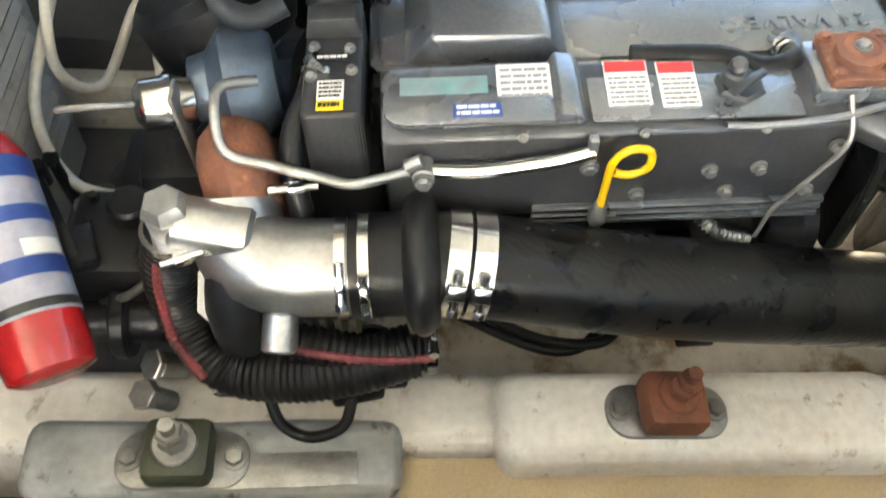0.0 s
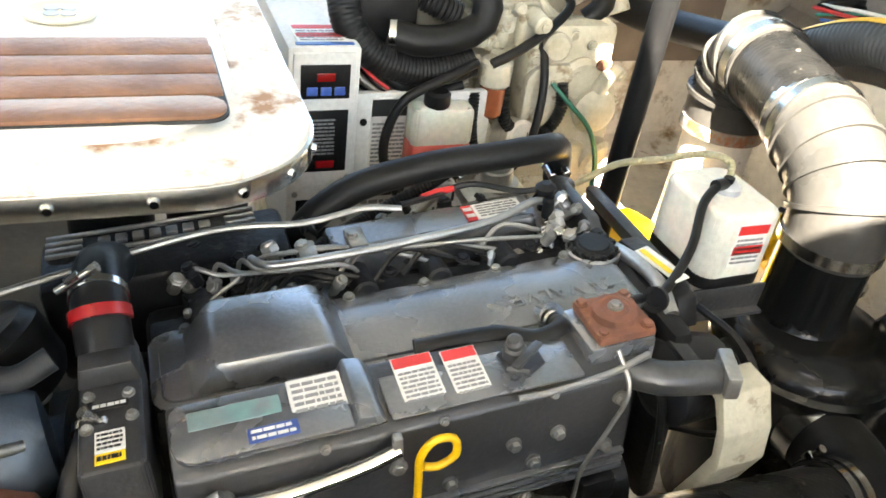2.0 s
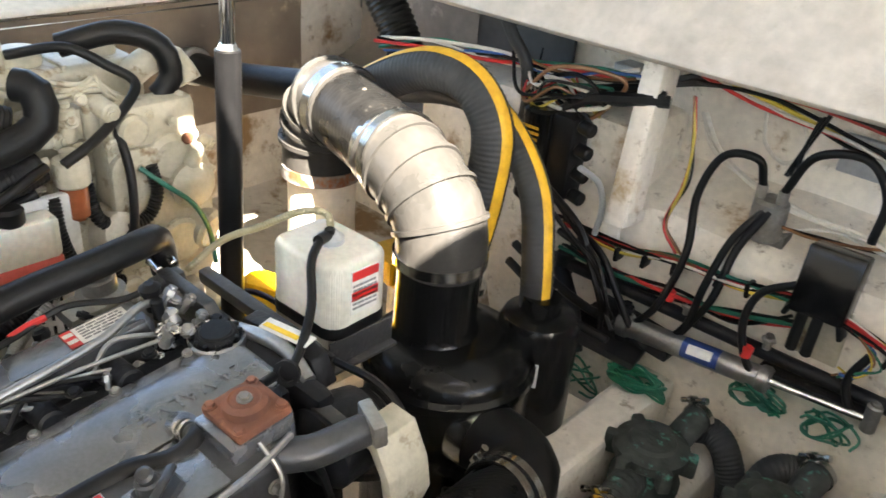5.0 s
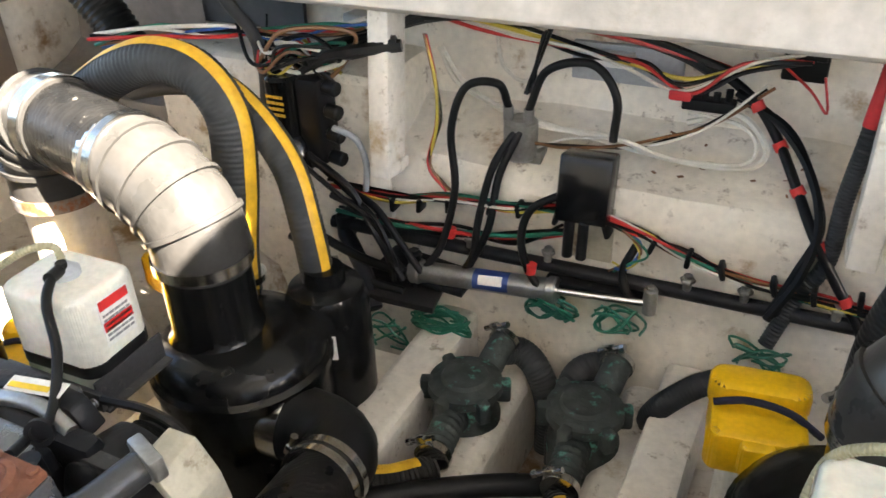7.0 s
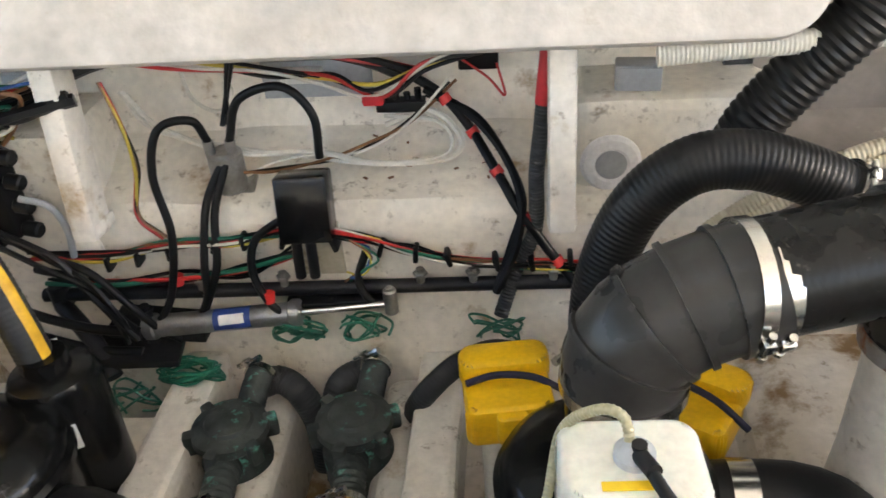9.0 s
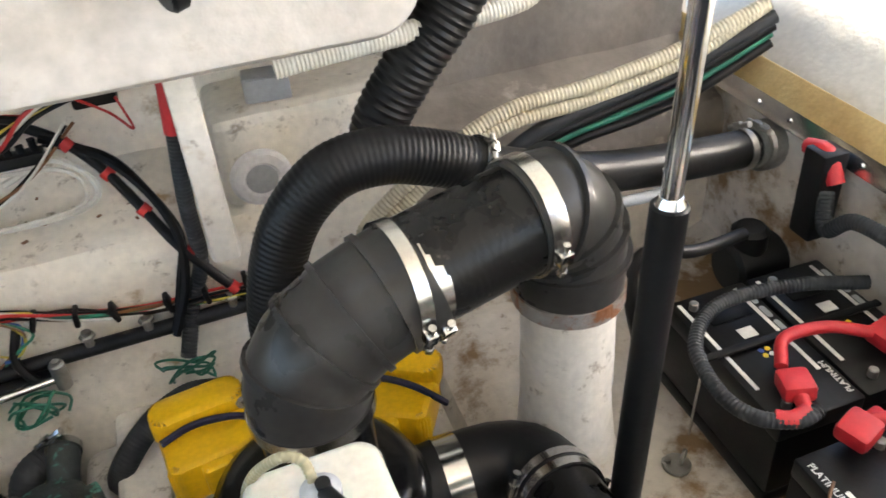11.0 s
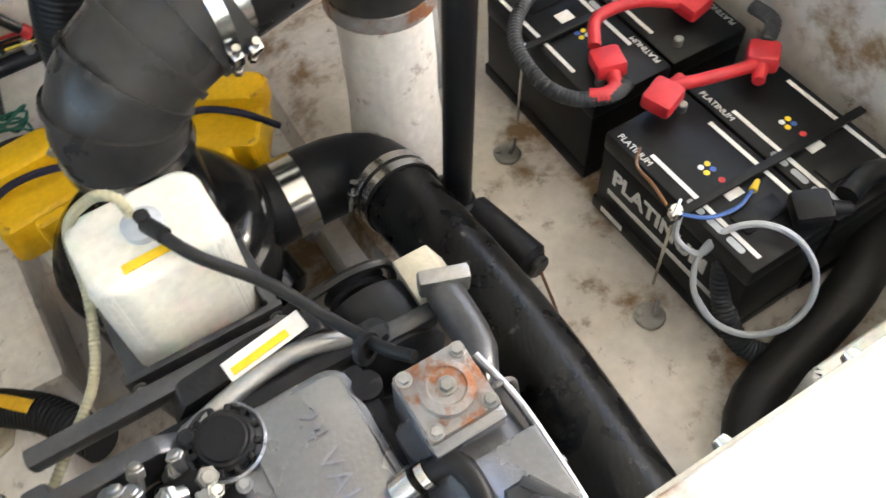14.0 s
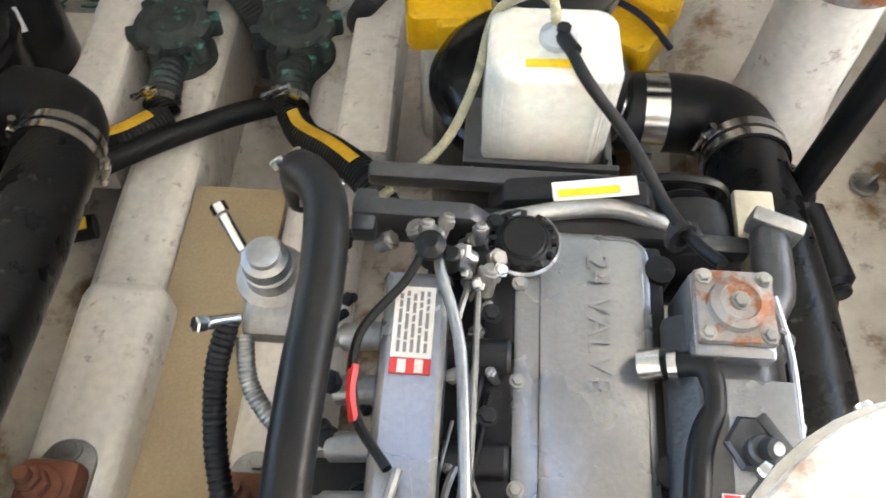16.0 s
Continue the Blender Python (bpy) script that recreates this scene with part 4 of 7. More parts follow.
    rail = P("manifold_cover", prism(rounded(-0.185, -0.108, -0.005, 0.355, (0.01,) * 4, 3), -0.10, -0.002, 0.010), PAINT, "grey air manifold cover with warning label")
    label_on(rail, (-0.148, 0.29, -0.0005), (0, 1, 0), (-1, 0, 0), 0.085, 0.045, lines=5, seed=12, local=True)
    label_on(rail, (-0.148, 0.238, -0.0005), (0, 1, 0), (-1, 0, 0), 0.018, 0.045, base=REDL, lines=2, ink=WLAB, seed=13, local=True)
    for k in range(6):
        y0 = -0.225 + k * 0.036
        y1 = -0.20 + k * 0.115
        x = -0.095 + 0.007 * (k % 3)
        P("injector_pipe", tube([(-0.118, y0, -0.018), (-0.115, y0 + 0.01, 0.008), (x, 0.04 + k * 0.012 if k > 2 else y0 + 0.04, 0.004), (x + 0.004, (y0 + y1) / 2 + 0.06, -0.005), (-0.075, y1, -0.03), (-0.05, y1 + 0.012, -0.045)], 0.0038, 8), DULL, "steel injector pipe")
    P("pipe_bracket", join(bx(-0.145, -0.09, 0.02, 0.05, -0.002, 0.016, 0.004), bolt((-0.12, 0.03, 0.014))), DULL)
    P("pipe_bracket", join(bx(-0.13, -0.085, -0.06, -0.03, -0.01, 0.014, 0.004), bolt((-0.12, -0.05, 0.012))), DULL)
    P("fuel_return_pipe", tube([(-0.125, -0.13, 0.0), (-0.085, -0.10, 0.01), (-0.078, 0.02, 0.012), (-0.083, 0.13, 0.012), (-0.095, 0.26, 0.014), (-0.12, 0.34, 0.02), (-0.125, 0.375, 0.01)], 0.007, 10), SILVER, "silver fuel return pipe")
    P("sensor_plug", join(cyl((-0.135, 0.37, -0.01), (-0.135, 0.37, 0.03), 0.012, bev=0.003), cyl((-0.11, 0.365, -0.01), (-0.11, 0.365, 0.028), 0.01, bev=0.003), lathe([(0.004, 0.02), (0.016, 0.024), (0.018, 0.036), (0.008, 0.044)], 14, Matrix.Translation((-0.135, 0.37, 0)))), BLACKM, "black sensor plugs")
    P("throttle_cable", tube([(-0.06, -0.70, 0.03), (-0.10, -0.50, 0.03), (-0.165, -0.20, 0.035), (-0.155, -0.04, 0.03), (-0.16, 0.06, 0.035), (-0.15, 0.12, 0.03)], 0.0055, 8), DULL, "steel throttle cable")
    P("loom", tube([(-0.16, 0.12, 0.03), (-0.20, 0.18, 0.01), (-0.205, 0.26, 0.02), (-0.16, 0.33, 0.02), (-0.14, 0.37, 0.03)], 0.0055, 8), RUBBER)
    P("red_wire", tube([(-0.20, 0.17, 0.012), (-0.207, 0.20, 0.014), (-0.206, 0.23, 0.016)], 0.006, 6), REDW)
    for k in range(5):
        P("runner", join(cyl((-0.18, 0.03 + k * 0.065, -0.05), (-0.235, 0.03 + k * 0.065, -0.065), 0.017, bev=0.004), cyl((-0.232, 0.03 + k * 0.065, -0.065), (-0.25, 0.03 + k * 0.065, -0.07), 0.012, seg=6)), DULL)
    hs = P("breather_hose", tube([(-0.225, -0.06, -0.09), (-0.235, -0.02, -0.02), (-0.243, 0.07, 0.03), (-0.24, 0.20, 0.052), (-0.235, 0.32, 0.055), (-0.245, 0.42, 0.05), (-0.285, 0.475, 0.02), (-0.29, 0.48, -0.05)], 0.026, 16), RUBBER, "thick black rubber hose")
    ff = P("fuel_filter_head", join(lathe([(0.04, -0.17), (0.044, -0.16), (0.044, -0.10), (0.032, -0.095), (0.032, -0.07), (0.022, -0.065)], 24, Matrix.Translation((-0.33, 0.33, 0))), bx(-0.36, -0.28, 0.25, 0.37, -0.135, -0.10, 0.015)), DULL, "fuel filter head with priming knob")
    P("primer", lathe([(0.016, -0.07), (0.030, -0.066), (0.028, -0.05), (0.020, -0.046), (0.020, -0.036), (0.014, -0.034)], 22, Matrix.Translation((-0.33, 0.33, 0))), SILVER, "", ff)
    for p, q in (((-0.36, 0.27, -0.10), (-0.39, 0.25, -0.07)), ((-0.30, 0.43, -0.09), (-0.33, 0.46, -0.06)), ((-0.37, 0.36, -0.10), (-0.40, 0.40, -0.08)), ((-0.25, 0.44, -0.06), (-0.29, 0.445, -0.06)), ((-0.25, 0.41, -0.06), (-0.29, 0.415, -0.06))):
        P("fitting", join(cyl(p, q, 0.008, bev=0.002, seg=10), cyl(q, Vector(q) + (Vector(q) - Vector(p)) * 0.3, 0.0105, seg=6, bev=0.002)), STEEL, "", ff)
    P("filter_hose", tube([(-0.37, 0.26, -0.09), (-0.38, 0.2, -0.12), (-0.365, 0.10, -0.15), (-0.32, 0.0, -0.16), (-0.25, -0.06, -0.15)], 0.014, 12, 0.001, 0.008), RUBBER, "", ff)
    P("filter_hose", tube([(-0.35, 0.25, -0.10), (-0.34, 0.2, -0.12), (-0.31, 0.16, -0.13), (-0.27, 0.13, -0.14)], 0.011, 10, 0.0008, 0.006), DULL, "", ff)
    # accessory end
    fr = P("front_plate", join(prism([(-0.235, -0.12), (0.26, -0.12), (0.26, -0.09), (-0.06, -0.075), (-0.09, -0.045), (-0.235, -0.045)], 0.43, 0.455, 0.005, frame_m((0, 0, 0), (1, 0, 0), (0, 0, 1)) @ Matrix.Diagonal((1, 1, -1, 1))), bx(-0.235, -0.205, 0.41, 0.47, -0.085, -0.05, 0.006), bx(-0.225, 0.10, 0.50, 0.525, -0.10, -0.072, 0.006)), DGP, "grey front bracket")
    P("timing_cover", bx(-0.12, 0.20, 0.43, 0.47, -0.45, -0.07, 0.02), DARKP)
    P("belt_guard", tube([(-0.07, 0.445, -0.08), (0.02, 0.46, -0.062), (0.09, 0.465, -0.06), (0.15, 0.455, -0.075)], 0.012, 12), SILVER, "bright cast rail", fr)
    P("belt_shroud", prism([(-0.07, -0.11), (0.15, -0.11), (0.13, -0.062), (0.05, -0.052), (-0.05, -0.072)], -0.51, -0.475, 0.005, frame_m((0, 0, 0), (1, 0, 0), (0, 0, 1))), DARKP, "", fr)
    al = label_on(fr, (0.06, 0.492, -0.026), (1, 0.12, 0.08), (0, 1, 0.1), 0.105, 0.026, lines=0, local=True)
    P("orange_stripe", cb((0.052, 0.487, -0.0243), (0.075, 0.010, 0.001), 0, rot(0, -4, 7)), YLAB, "", al)
    al.location = (0.0, -0.006, -0.023)
    P("alternator", join(lathe([(0.03, -0.07), (0.06, -0.06), (0.068, -0.03), (0.068, 0.03), (0.05, 0.05), (0.03, 0.055)], 24, Matrix.Translation((0.20, 0.455, -0.16)) @ rot(90, 0, 0)), lathe([(0.04, 0), (0.045, 0.004), (0.035, 0.012), (0.045, 0.02), (0.04, 0.024)], 24, Matrix.Translation((0.20, 0.53, -0.16)) @ rot(-90, 0, 0))), DARKP, "dark alternator with belt pulley")
    P("lifting_eye", lathe([(0.013, -0.004), (0.020, -0.004), (0.020, 0.004), (0.013, 0.004), (0.013, -0.003)], 18, Matrix.Translation((0.155, 0.415, -0.03)) @ rot(70, 0, 30)), DARKP)
    P("belt", tube([(0.10, 0.545, -0.12), (0.20, 0.548, -0.11), (0.255, 0.548, -0.15), (0.23, 0.545, -0.28), (0.10, 0.545, -0.40)], 0.007, 6), RUBBER, "black fan belt")
    P("guard_plate", prism([(0.25, -0.10), (0.30, -0.10), (0.325, -0.16), (0.33, -0.22), (0.30, -0.30), (0.265, -0.36), (0.255, -0.355), (0.285, -0.28), (0.31, -0.21), (0.305, -0.16), (0.285, -0.12), (0.25, -0.115)], -0.53, -0.45, 0.003, frame_m((0, 0, 0), (1, 0, 0), (0, 0, 1))), GENW, "cream curved belt guard plate")
    P("raw_water_pump", join(lathe([(0.03, 0), (0.06, 0.004), (0.062, 0.05), (0.05, 0.06)], 24, Matrix.Translation((0.21, 0.36, -0.32)) @ rot(90, 0, 0)), bx(0.16, 0.27, 0.27, 0.33, -0.32, -0.26, 0.01)), DARKP)
    P("spring_hose", tube([(0.25, 0.16, -0.24), (0.275, 0.19, -0.255), (0.28, 0.24, -0.275)], 0.010, 10, 0.0022, 0.007), SILVER)
    P("stub_wire", tube([(0.26, 0.32, -0.05), (0.265, 0.37, -0.10), (0.25, 0.40, -0.2), (0.235, 0.42, -0.3)], 0.007, 8), RUBBER)
    P("green_tag", bx(0.238, 0.252, 0.402, 0.408, -0.235, -0.20, 0.002), GREEN)
    for o in e.children:
        if o.name.split(".")[0] in ("manifold_cover", "injector_pipe", "pipe_bracket", "fuel_return_pipe", "sensor_plug", "throttle_cable", "loom", "red_wire", "runner", "intake_manifold", "injection_pump"):
            o.location.z = -0.035
    ff.location.y = 0.035
    hs.location = (-0.015, 0.0, -0.05)
    ex.location = (0.0, -0.02, 0.045)
    sp.location = (0.0, -0.0, 0.05)
    rr = random.Random(77)
    for k in range(70):
        zone = k % 4
        if zone == 0:
            p = Vector((rr.uniform(-0.21, -0.09), rr.uniform(-0.26, -0.01), rr.uniform(-0.09, -0.055)))
        elif zone == 1:
            p = Vector((rr.uniform(-0.10, -0.045), rr.uniform(-0.26, 0.40), rr.uniform(-0.105, -0.08)))
        elif zone == 2:
            p = Vector((rr.uniform(-0.27, -0.19), rr.uniform(0.0, 0.42), rr.uniform(-0.13, -0.08)))
        else:
            p = Vector((rr.uniform(-0.20, -0.05), rr.uniform(0.34, 0.44), rr.uniform(-0.10, -0.05)))
        d = Vector((rr.uniform(-0.5, 0.5), rr.uniform(-0.6, 0.6), rr.uniform(0.4, 1))).normalized()
        ln, ra = rr.uniform(0.02, 0.045), rr.uniform(0.005, 0.011)
        P("fitting", join(cyl(p, p + d * ln, ra, bev=0.002, seg=10), cyl(p + d * ln * 0.55, p + d * ln * 0.85, ra * 1.4, seg=6, bev=0.001)), (DULL, SILVER, DARKP, DULL, DARKP, STEEL)[k % 6])
    for k in range(9):
        y0 = rr.uniform(-0.2, 0.25)
        x0 = rr.uniform(-0.10, -0.05)
        P("small_wire", tube([(x0, y0, -0.07), (x0 - 0.02, y0 + 0.05, -0.05 + rr.uniform(0, 0.02)), (x0 - 0.01 + rr.uniform(-0.02, 0.02), y0 + 0.12, -0.055), (x0, y0 + 0.18, -0.08)], rr.uniform(0.0025, 0.005), 6), (RUBBER, DULL, RUBBER)[k % 3])
    # mounts
    for sx in (-1, 1):
        P("engine_foot", bx(min(sx * 0.14, sx * 0.36), max(sx * 0.14, sx * 0.36), 0.16, 0.22, -0.46, -0.43, 0.005), DARKP)
        P("engine_foot", bx(min(sx * 0.14, sx * 0.36), max(sx * 0.14, sx * 0.36), -0.52, -0.47, -0.46, -0.43, 0.005), DARKP)
    return e


EA = engine(XA, "grey six-cylinder marine diesel engine with rusty turbo, on its bed")
EB = engine(XB, "grey six-cylinder marine diesel engine with corroded thermostat cover, on its bed")


def engine_mount(x, y, z, rusty):
    mt = thing("engine_mount", "rusty rubber engine mount bolted to the stringer" if rusty else "olive green rubber engine mount bolted to the stringer", "engine mount", (x, y, z), "engine mounts")
    c = RUST if rusty else mat("olive_mount_paint", (0.05, 0.055, 0.03), (0.03, 0.035, 0.02), 20, 0.5, bump=0.3)
    part("base_plate", prism(rounded(x - 0.045, x + 0.045, y - 0.10, y + 0.10, (0.04,) * 4, 6), z, z + 0.012, 0.003), DULL, mt)
    part("rubber_block", cb((x, y, z + 0.04), (0.095, 0.10, 0.06), 0.015), c, mt)
    part("stud", join(cyl((x, y, z + 0.06), (x, y, z + 0.15), 0.011, seg=12), cyl((x, y, z + 0.072), (x, y, z + 0.082), 0.034, bev=0.003), cyl((x, y, z + 0.085), (x, y, z + 0.105), 0.022, seg=6, bev=0.003), cyl((x, y, z + 0.115), (x, y, z + 0.13), 0.02, seg=6, bev=0.003)), RUST if rusty else DULL, mt)
    for s in (-1, 1):
        part("bolt", bolt((x, y + s * 0.078, z + 0.012), r=0.014, h=0.016), DULL, mt)


for sx in (-1, 1):
    engine_mount(0.17 if sx > 0 else -0.138, 0.20, 0.272, True)
    engine_mount(0.155 if sx > 0 else -0.075, -0.555, 0.232, False)
    engine_mount(sx * 0.93, 0.19, 0.232, True)
    engine_mount(sx * 0.93, -0.50, 0.232, False)


def exhaust(xe, sx):
    k = 0.0 if sx > 0 else 1.0
    """Exhaust hose from the engine to the muffler, the muffler pot, and the elbows to the outlet pipe."""
    h = thing("exhaust_hose", "thick wrapped black rubber exhaust hose with steel clamps", "hose", (xe + 0.37, 0.3, 0.5), "exhaust hoses")
    part("hose", tube([(xe + 0.345, -0.18, 0.568), (xe + 0.368, 0.1, 0.55), (xe + 0.402 - 0.045 * k, 0.42, 0.505), (xe + 0.408 - 0.07 * k, 0.66, 0.468), (xe + 0.405 - 0.09 * k, 0.86 - 0.08 * k, 0.435)], 0.071, 28, step=0.03), HOSEM, h)
    for y, x in ((-0.168, 0.347), (-0.135, 0.35)):
        part("clamp", ring((xe + x, y, 0.566), (0.08, 1, -0.06), 0.0715, 0.028, screw=150), STEEL, h, "wide stainless clamp")
    el = tube([(xe + 0.406 - 0.09 * k, 0.83 - 0.08 * k, 0.44), (xe + 0.402 - 0.09 * k, 0.89 - 0.08 * k, 0.430), (xe + 0.382 - 0.09 * k, 0.94 - 0.08 * k, 0.424), (xe + 0.33 - 0.09 * k, 0.968 - 0.08 * k, 0.420), (xe + 0.25 - 0.09 * k, 0.97 - 0.08 * k, 0.42), (xe + 0.17, 0.965 - 0.08 * k, 0.42)], 0.076, 24)
    part("elbow", el, RUBBER, h, "smooth black rubber elbow")
    for c, d, s in (((xe + 0.406 - 0.09 * k, 0.842 - 0.08 * k, 0.438), (-0.02, 1, -0.15), 200), ((xe + 0.404 - 0.09 * k, 0.872 - 0.08 * k, 0.433), (-0.05, 1, -0.12), 20)):
        part("clamp", ring(c, d, 0.0765, 0.018, screw=s), STEEL, h)
    part("wide_band", ring((xe + 0.245 - 0.09 * k, 0.969 - 0.08 * k, 0.42), (1, 0, 0), 0.0768, 0.044, screw=240), STEEL, h)
    mu = thing("muffler", "glossy black fibreglass waterlift muffler pot", "muffler", (xe, 1.0, 0.06), "mufflers")
    part("pot", lathe([(0.165, 0.06), (0.18, 0.08), (0.18, 0.50), (0.175, 0.53), (0.15, 0.555), (0.10, 0.565)], 40, Matrix.Translation((xe + 0.01, 0.95, 0))), BLACKPL, mu)
    part("pot_rim", lathe([(0.179, 0.475), (0.188, 0.485), (0.188, 0.502), (0.179, 0.512)], 40, Matrix.Translation((xe + 0.01, 0.95, 0))), BLACKPL, mu)
    part("inlet", join(cyl((xe + 0.08, 0.965 - 0.06 * k, 0.42), (xe + 0.20 - 0.07 * k, 0.965 - 0.08 * k, 0.42), 0.088, 0.074, 24, 0.01), cyl((xe + 0.12, 0.92, 0.35), (xe + 0.14, 0.84, 0.30), 0.07, bev=0.02)), BLACKPL, mu)
    part("neck", lathe([(0.105, 0.55), (0.096, 0.565), (0.088, 0.58), (0.088, 0.74)], 32, Matrix.Translation((xe + sx * 0.03, 0.94, 0))), BLACKPL, mu)
    nx, ny = xe + sx * 0.03, 0.94
    px, py = sx * 1.075, 1.02
    d1 = thing("exhaust_elbow", "ribbed black rubber exhaust elbow with steel clamps", "elbow", (nx, ny, 0.74), "exhaust elbows")
    run = Vector((px - nx, py - ny, 0)).normalized()
    a1 = Vector((nx, ny, 0.72))
    top, top2 = 0.90, 0.922
    e1 = [a1, (nx, ny, 0.775), Vector((nx, ny, 0.825)) + run * 0.025, Vector((nx, ny, top - 0.035)) + run * 0.085, Vector((nx, ny, top - 0.012)) + run * 0.165, Vector((nx, ny, top - 0.003)) + run * 0.20]
    part("elbow", tube(e1, 0.095, 30), ELBOW, d1)
    sp = smooth_path(e1, 0.012)
    for k in range(6, len(sp) - 3, 4):
        part("rib", ring(sp[k], sp[k + 1] - sp[k - 1], 0.094, 0.010, 0.007, 30), ELBOW, d1)
    part("clamp", ring((nx, ny, 0.735), (0, 0, 1), 0.096, 0.022, screw=-40), STEEL, d1)
    part("clamp", ring(Vector((nx, ny, top - 0.008)) + run * 0.165, run, 0.096, 0.022, screw=200), STEEL, d1)
    b0, b1 = Vector((nx, ny, top - 0.006)) + run * 0.165, Vector((px, py, top2)) - run * 0.085
    du = thing("exhaust_duct", "wrapped black rubber exhaust duct between two elbows", "hose", b0, "exhaust ducts")
    part("duct", tube([b0, b1], 0.090, 28, step=0.03), HOSEM, du)
    part("clamp", ring(b0 + run * 0.034, run, 0.0905, 0.026, screw=210), STEEL, du)
    part("clamp", ring(b1 - run * 0.0, run, 0.097, 0.03, screw=190), STEEL, du)
    e2 = [b1 - run * 0.02, b1 + run * 0.04, Vector((px, py, top2 - 0.03)) - run * 0.02, Vector((px, py, top2 - 0.09)), Vector((px, py, 0.76)), Vector((px, py, 0.73))]
    d2 = thing("exhaust_elbow", "ribbed black rubber downturned exhaust elbow", "elbow", (px, py, 0.73), "exhaust elbows")
    part("elbow", tube(e2, 0.095, 28), ELBOW, d2)
    sp = smooth_path(e2, 0.012)
    for k in range(4, len(sp) - 5, 3):
        part("rib", ring(sp[k], sp[k + 1] - sp[k - 1], 0.096, 0.010, 0.008, 28), ELBOW, d2)
    part("clamp", ring((px, py, 0.745), (0, 0, 1), 0.096, 0.03, screw=-90), RUSTY, d2, "rusty clamp")
    pi = thing("exhaust_pipe", "cream painted fibreglass exhaust outlet pipe", "pipe", (px, py, 0.3), "exhaust pipes")
    part("pipe", lumpy(lathe([(0.12, 0.29), (0.097, 0.36), (0.086, 0.5), (0.083, 0.62), (0.083, 0.74)], 28, Matrix.Translation((px, py, 0))), 2, 0.003, 3), GELC, pi)


exhaust(XA, -1)
exhaust(XB, 1)


def coolant_jug(xe, front):
    """Expansion bottle on its bracket at the engine's accessory end."""
    j = thing("coolant_jug", "milky white plastic coolant bottle with red warning labels on a bracket" if front else "milky white plastic coolant bottle with a yellow label on a bracket", "coolant bottle", (xe, 0.64, 0.70), "coolant bottles")
    m = Matrix.Translation((xe + 0.002, 0.645, 0)) @ rot(0, 0, 2)
    b = prism(rounded(-0.083, 0.083, -0.066, 0.066, (0.03,) * 4, 6), 0.70, 0.885, 0.014, m, 4)
    part("bottle", b, JUG, j)
    part("filler_cap", lathe([(0.024, 0.88), (0.024, 0.895), (0.018, 0.898), (0.012, 0.905), (0.008, 0.907)], 22, Matrix.Translation((xe + 0.004, 0.645, 0))), GREYP, j, "grey cap")
    part("cap_grommet", join(cyl((xe + 0.008, 0.635, 0.90), (xe + 0.02, 0.605, 0.905), 0.010), cyl((xe + 0.008, 0.64, 0.895), (xe + 0.008, 0.64, 0.912), 0.009)), RUBBER, j)
    part("overflow_hose", tube([(xe + 0.012, 0.62, 0.905), (xe + 0.04, 0.575, 0.885), (xe + 0.095, 0.53, 0.84), (xe + 0.145, 0.46, 0.80), (xe + 0.17, 0.40, 0.815), (xe + 0.19, 0.365, 0.83)], 0.0078, 10), RUBBER, j, "black rubber hose")
    part("clear_hose", tube([(xe, 0.65, 0.90), (xe - 0.008, 0.665, 0.928), (xe - 0.035, 0.68, 0.925), (xe - 0.075, 0.70, 0.87), (xe - 0.095, 0.66, 0.79), (xe - 0.13, 0.58, 0.755), (xe - 0.19, 0.52, 0.735), (xe - 0.25, 0.46, 0.72)] if not front else [(xe, 0.65, 0.90), (xe - 0.02, 0.655, 0.925), (xe - 0.06, 0.63, 0.92), (xe - 0.12, 0.59, 0.88), (xe - 0.18, 0.55, 0.84), (xe - 0.22, 0.50, 0.78)], 0.0065, 10, 0.0006, 0.006), CLEARH, j, "yellowed clear hose")
    part("bracket", join(bx(xe - 0.105, xe + 0.105, 0.565, 0.575, 0.70, 0.735, 0.002), bx(xe - 0.105, xe + 0.105, 0.575, 0.72, 0.690, 0.697, 0.002), bx(xe + 0.085, xe + 0.09, 0.575, 0.72, 0.695, 0.745, 0.001)), DGP, j)
    for s in (-1, 1):
        part("bolt", bolt((xe + s * 0.092, 0.565, 0.718), (0, -1, 0), 0.006), DULL, j)
    if front:
        part("strap", prism(rounded(-0.085, 0.085, -0.068, 0.068, (0.03,) * 4, 6), 0.742, 0.765, 0.002, m), BLACKM, j)
        label_on(j, (xe + 0.0863, 0.652, 0.826), (0, 1, 0), (0, 0, 1), 0.062, 0.085, head=REDL, heads=2, lines=6, seed=31)
    else:
        label_on(j, (xe - 0.005, 0.603, 0.8862), (1, 0.05, 0), (0, 1, 0), 0.062, 0.013, base=YLAB, lines=0)
    if front:
        j.location += Vector((-0.028, 0.0, -0.018))
    return j


coolant_jug(XA, True)
coolant_jug(XB, False)


# ---- generator on the port side ----
g = thing("generator", "cream marine generator with white control box and panels", "generator", (-1.35, 0.4, 0.34))
part("base_tray", bx(-1.66, -1.12, 0.0, 0.84, 0.325, 0.40, 0.01), GENW, g)
cbx = part("control_box", bx(-1.60, -1.155, 0.012, 0.158, 0.40, 0.905, 0.006), GENP, g, "white control box with black display panels")
FX, FY = -1.155, 0.085
part("panel_frame", bx(FX - 0.004, FX + 0.006, 0.022, 0.148, 0.60, 0.895, 0.003), GENP, cbx)


def face(x, y, z):
    return frame_m((x, y, z), (0, 1, 0), (0, 0, 1))


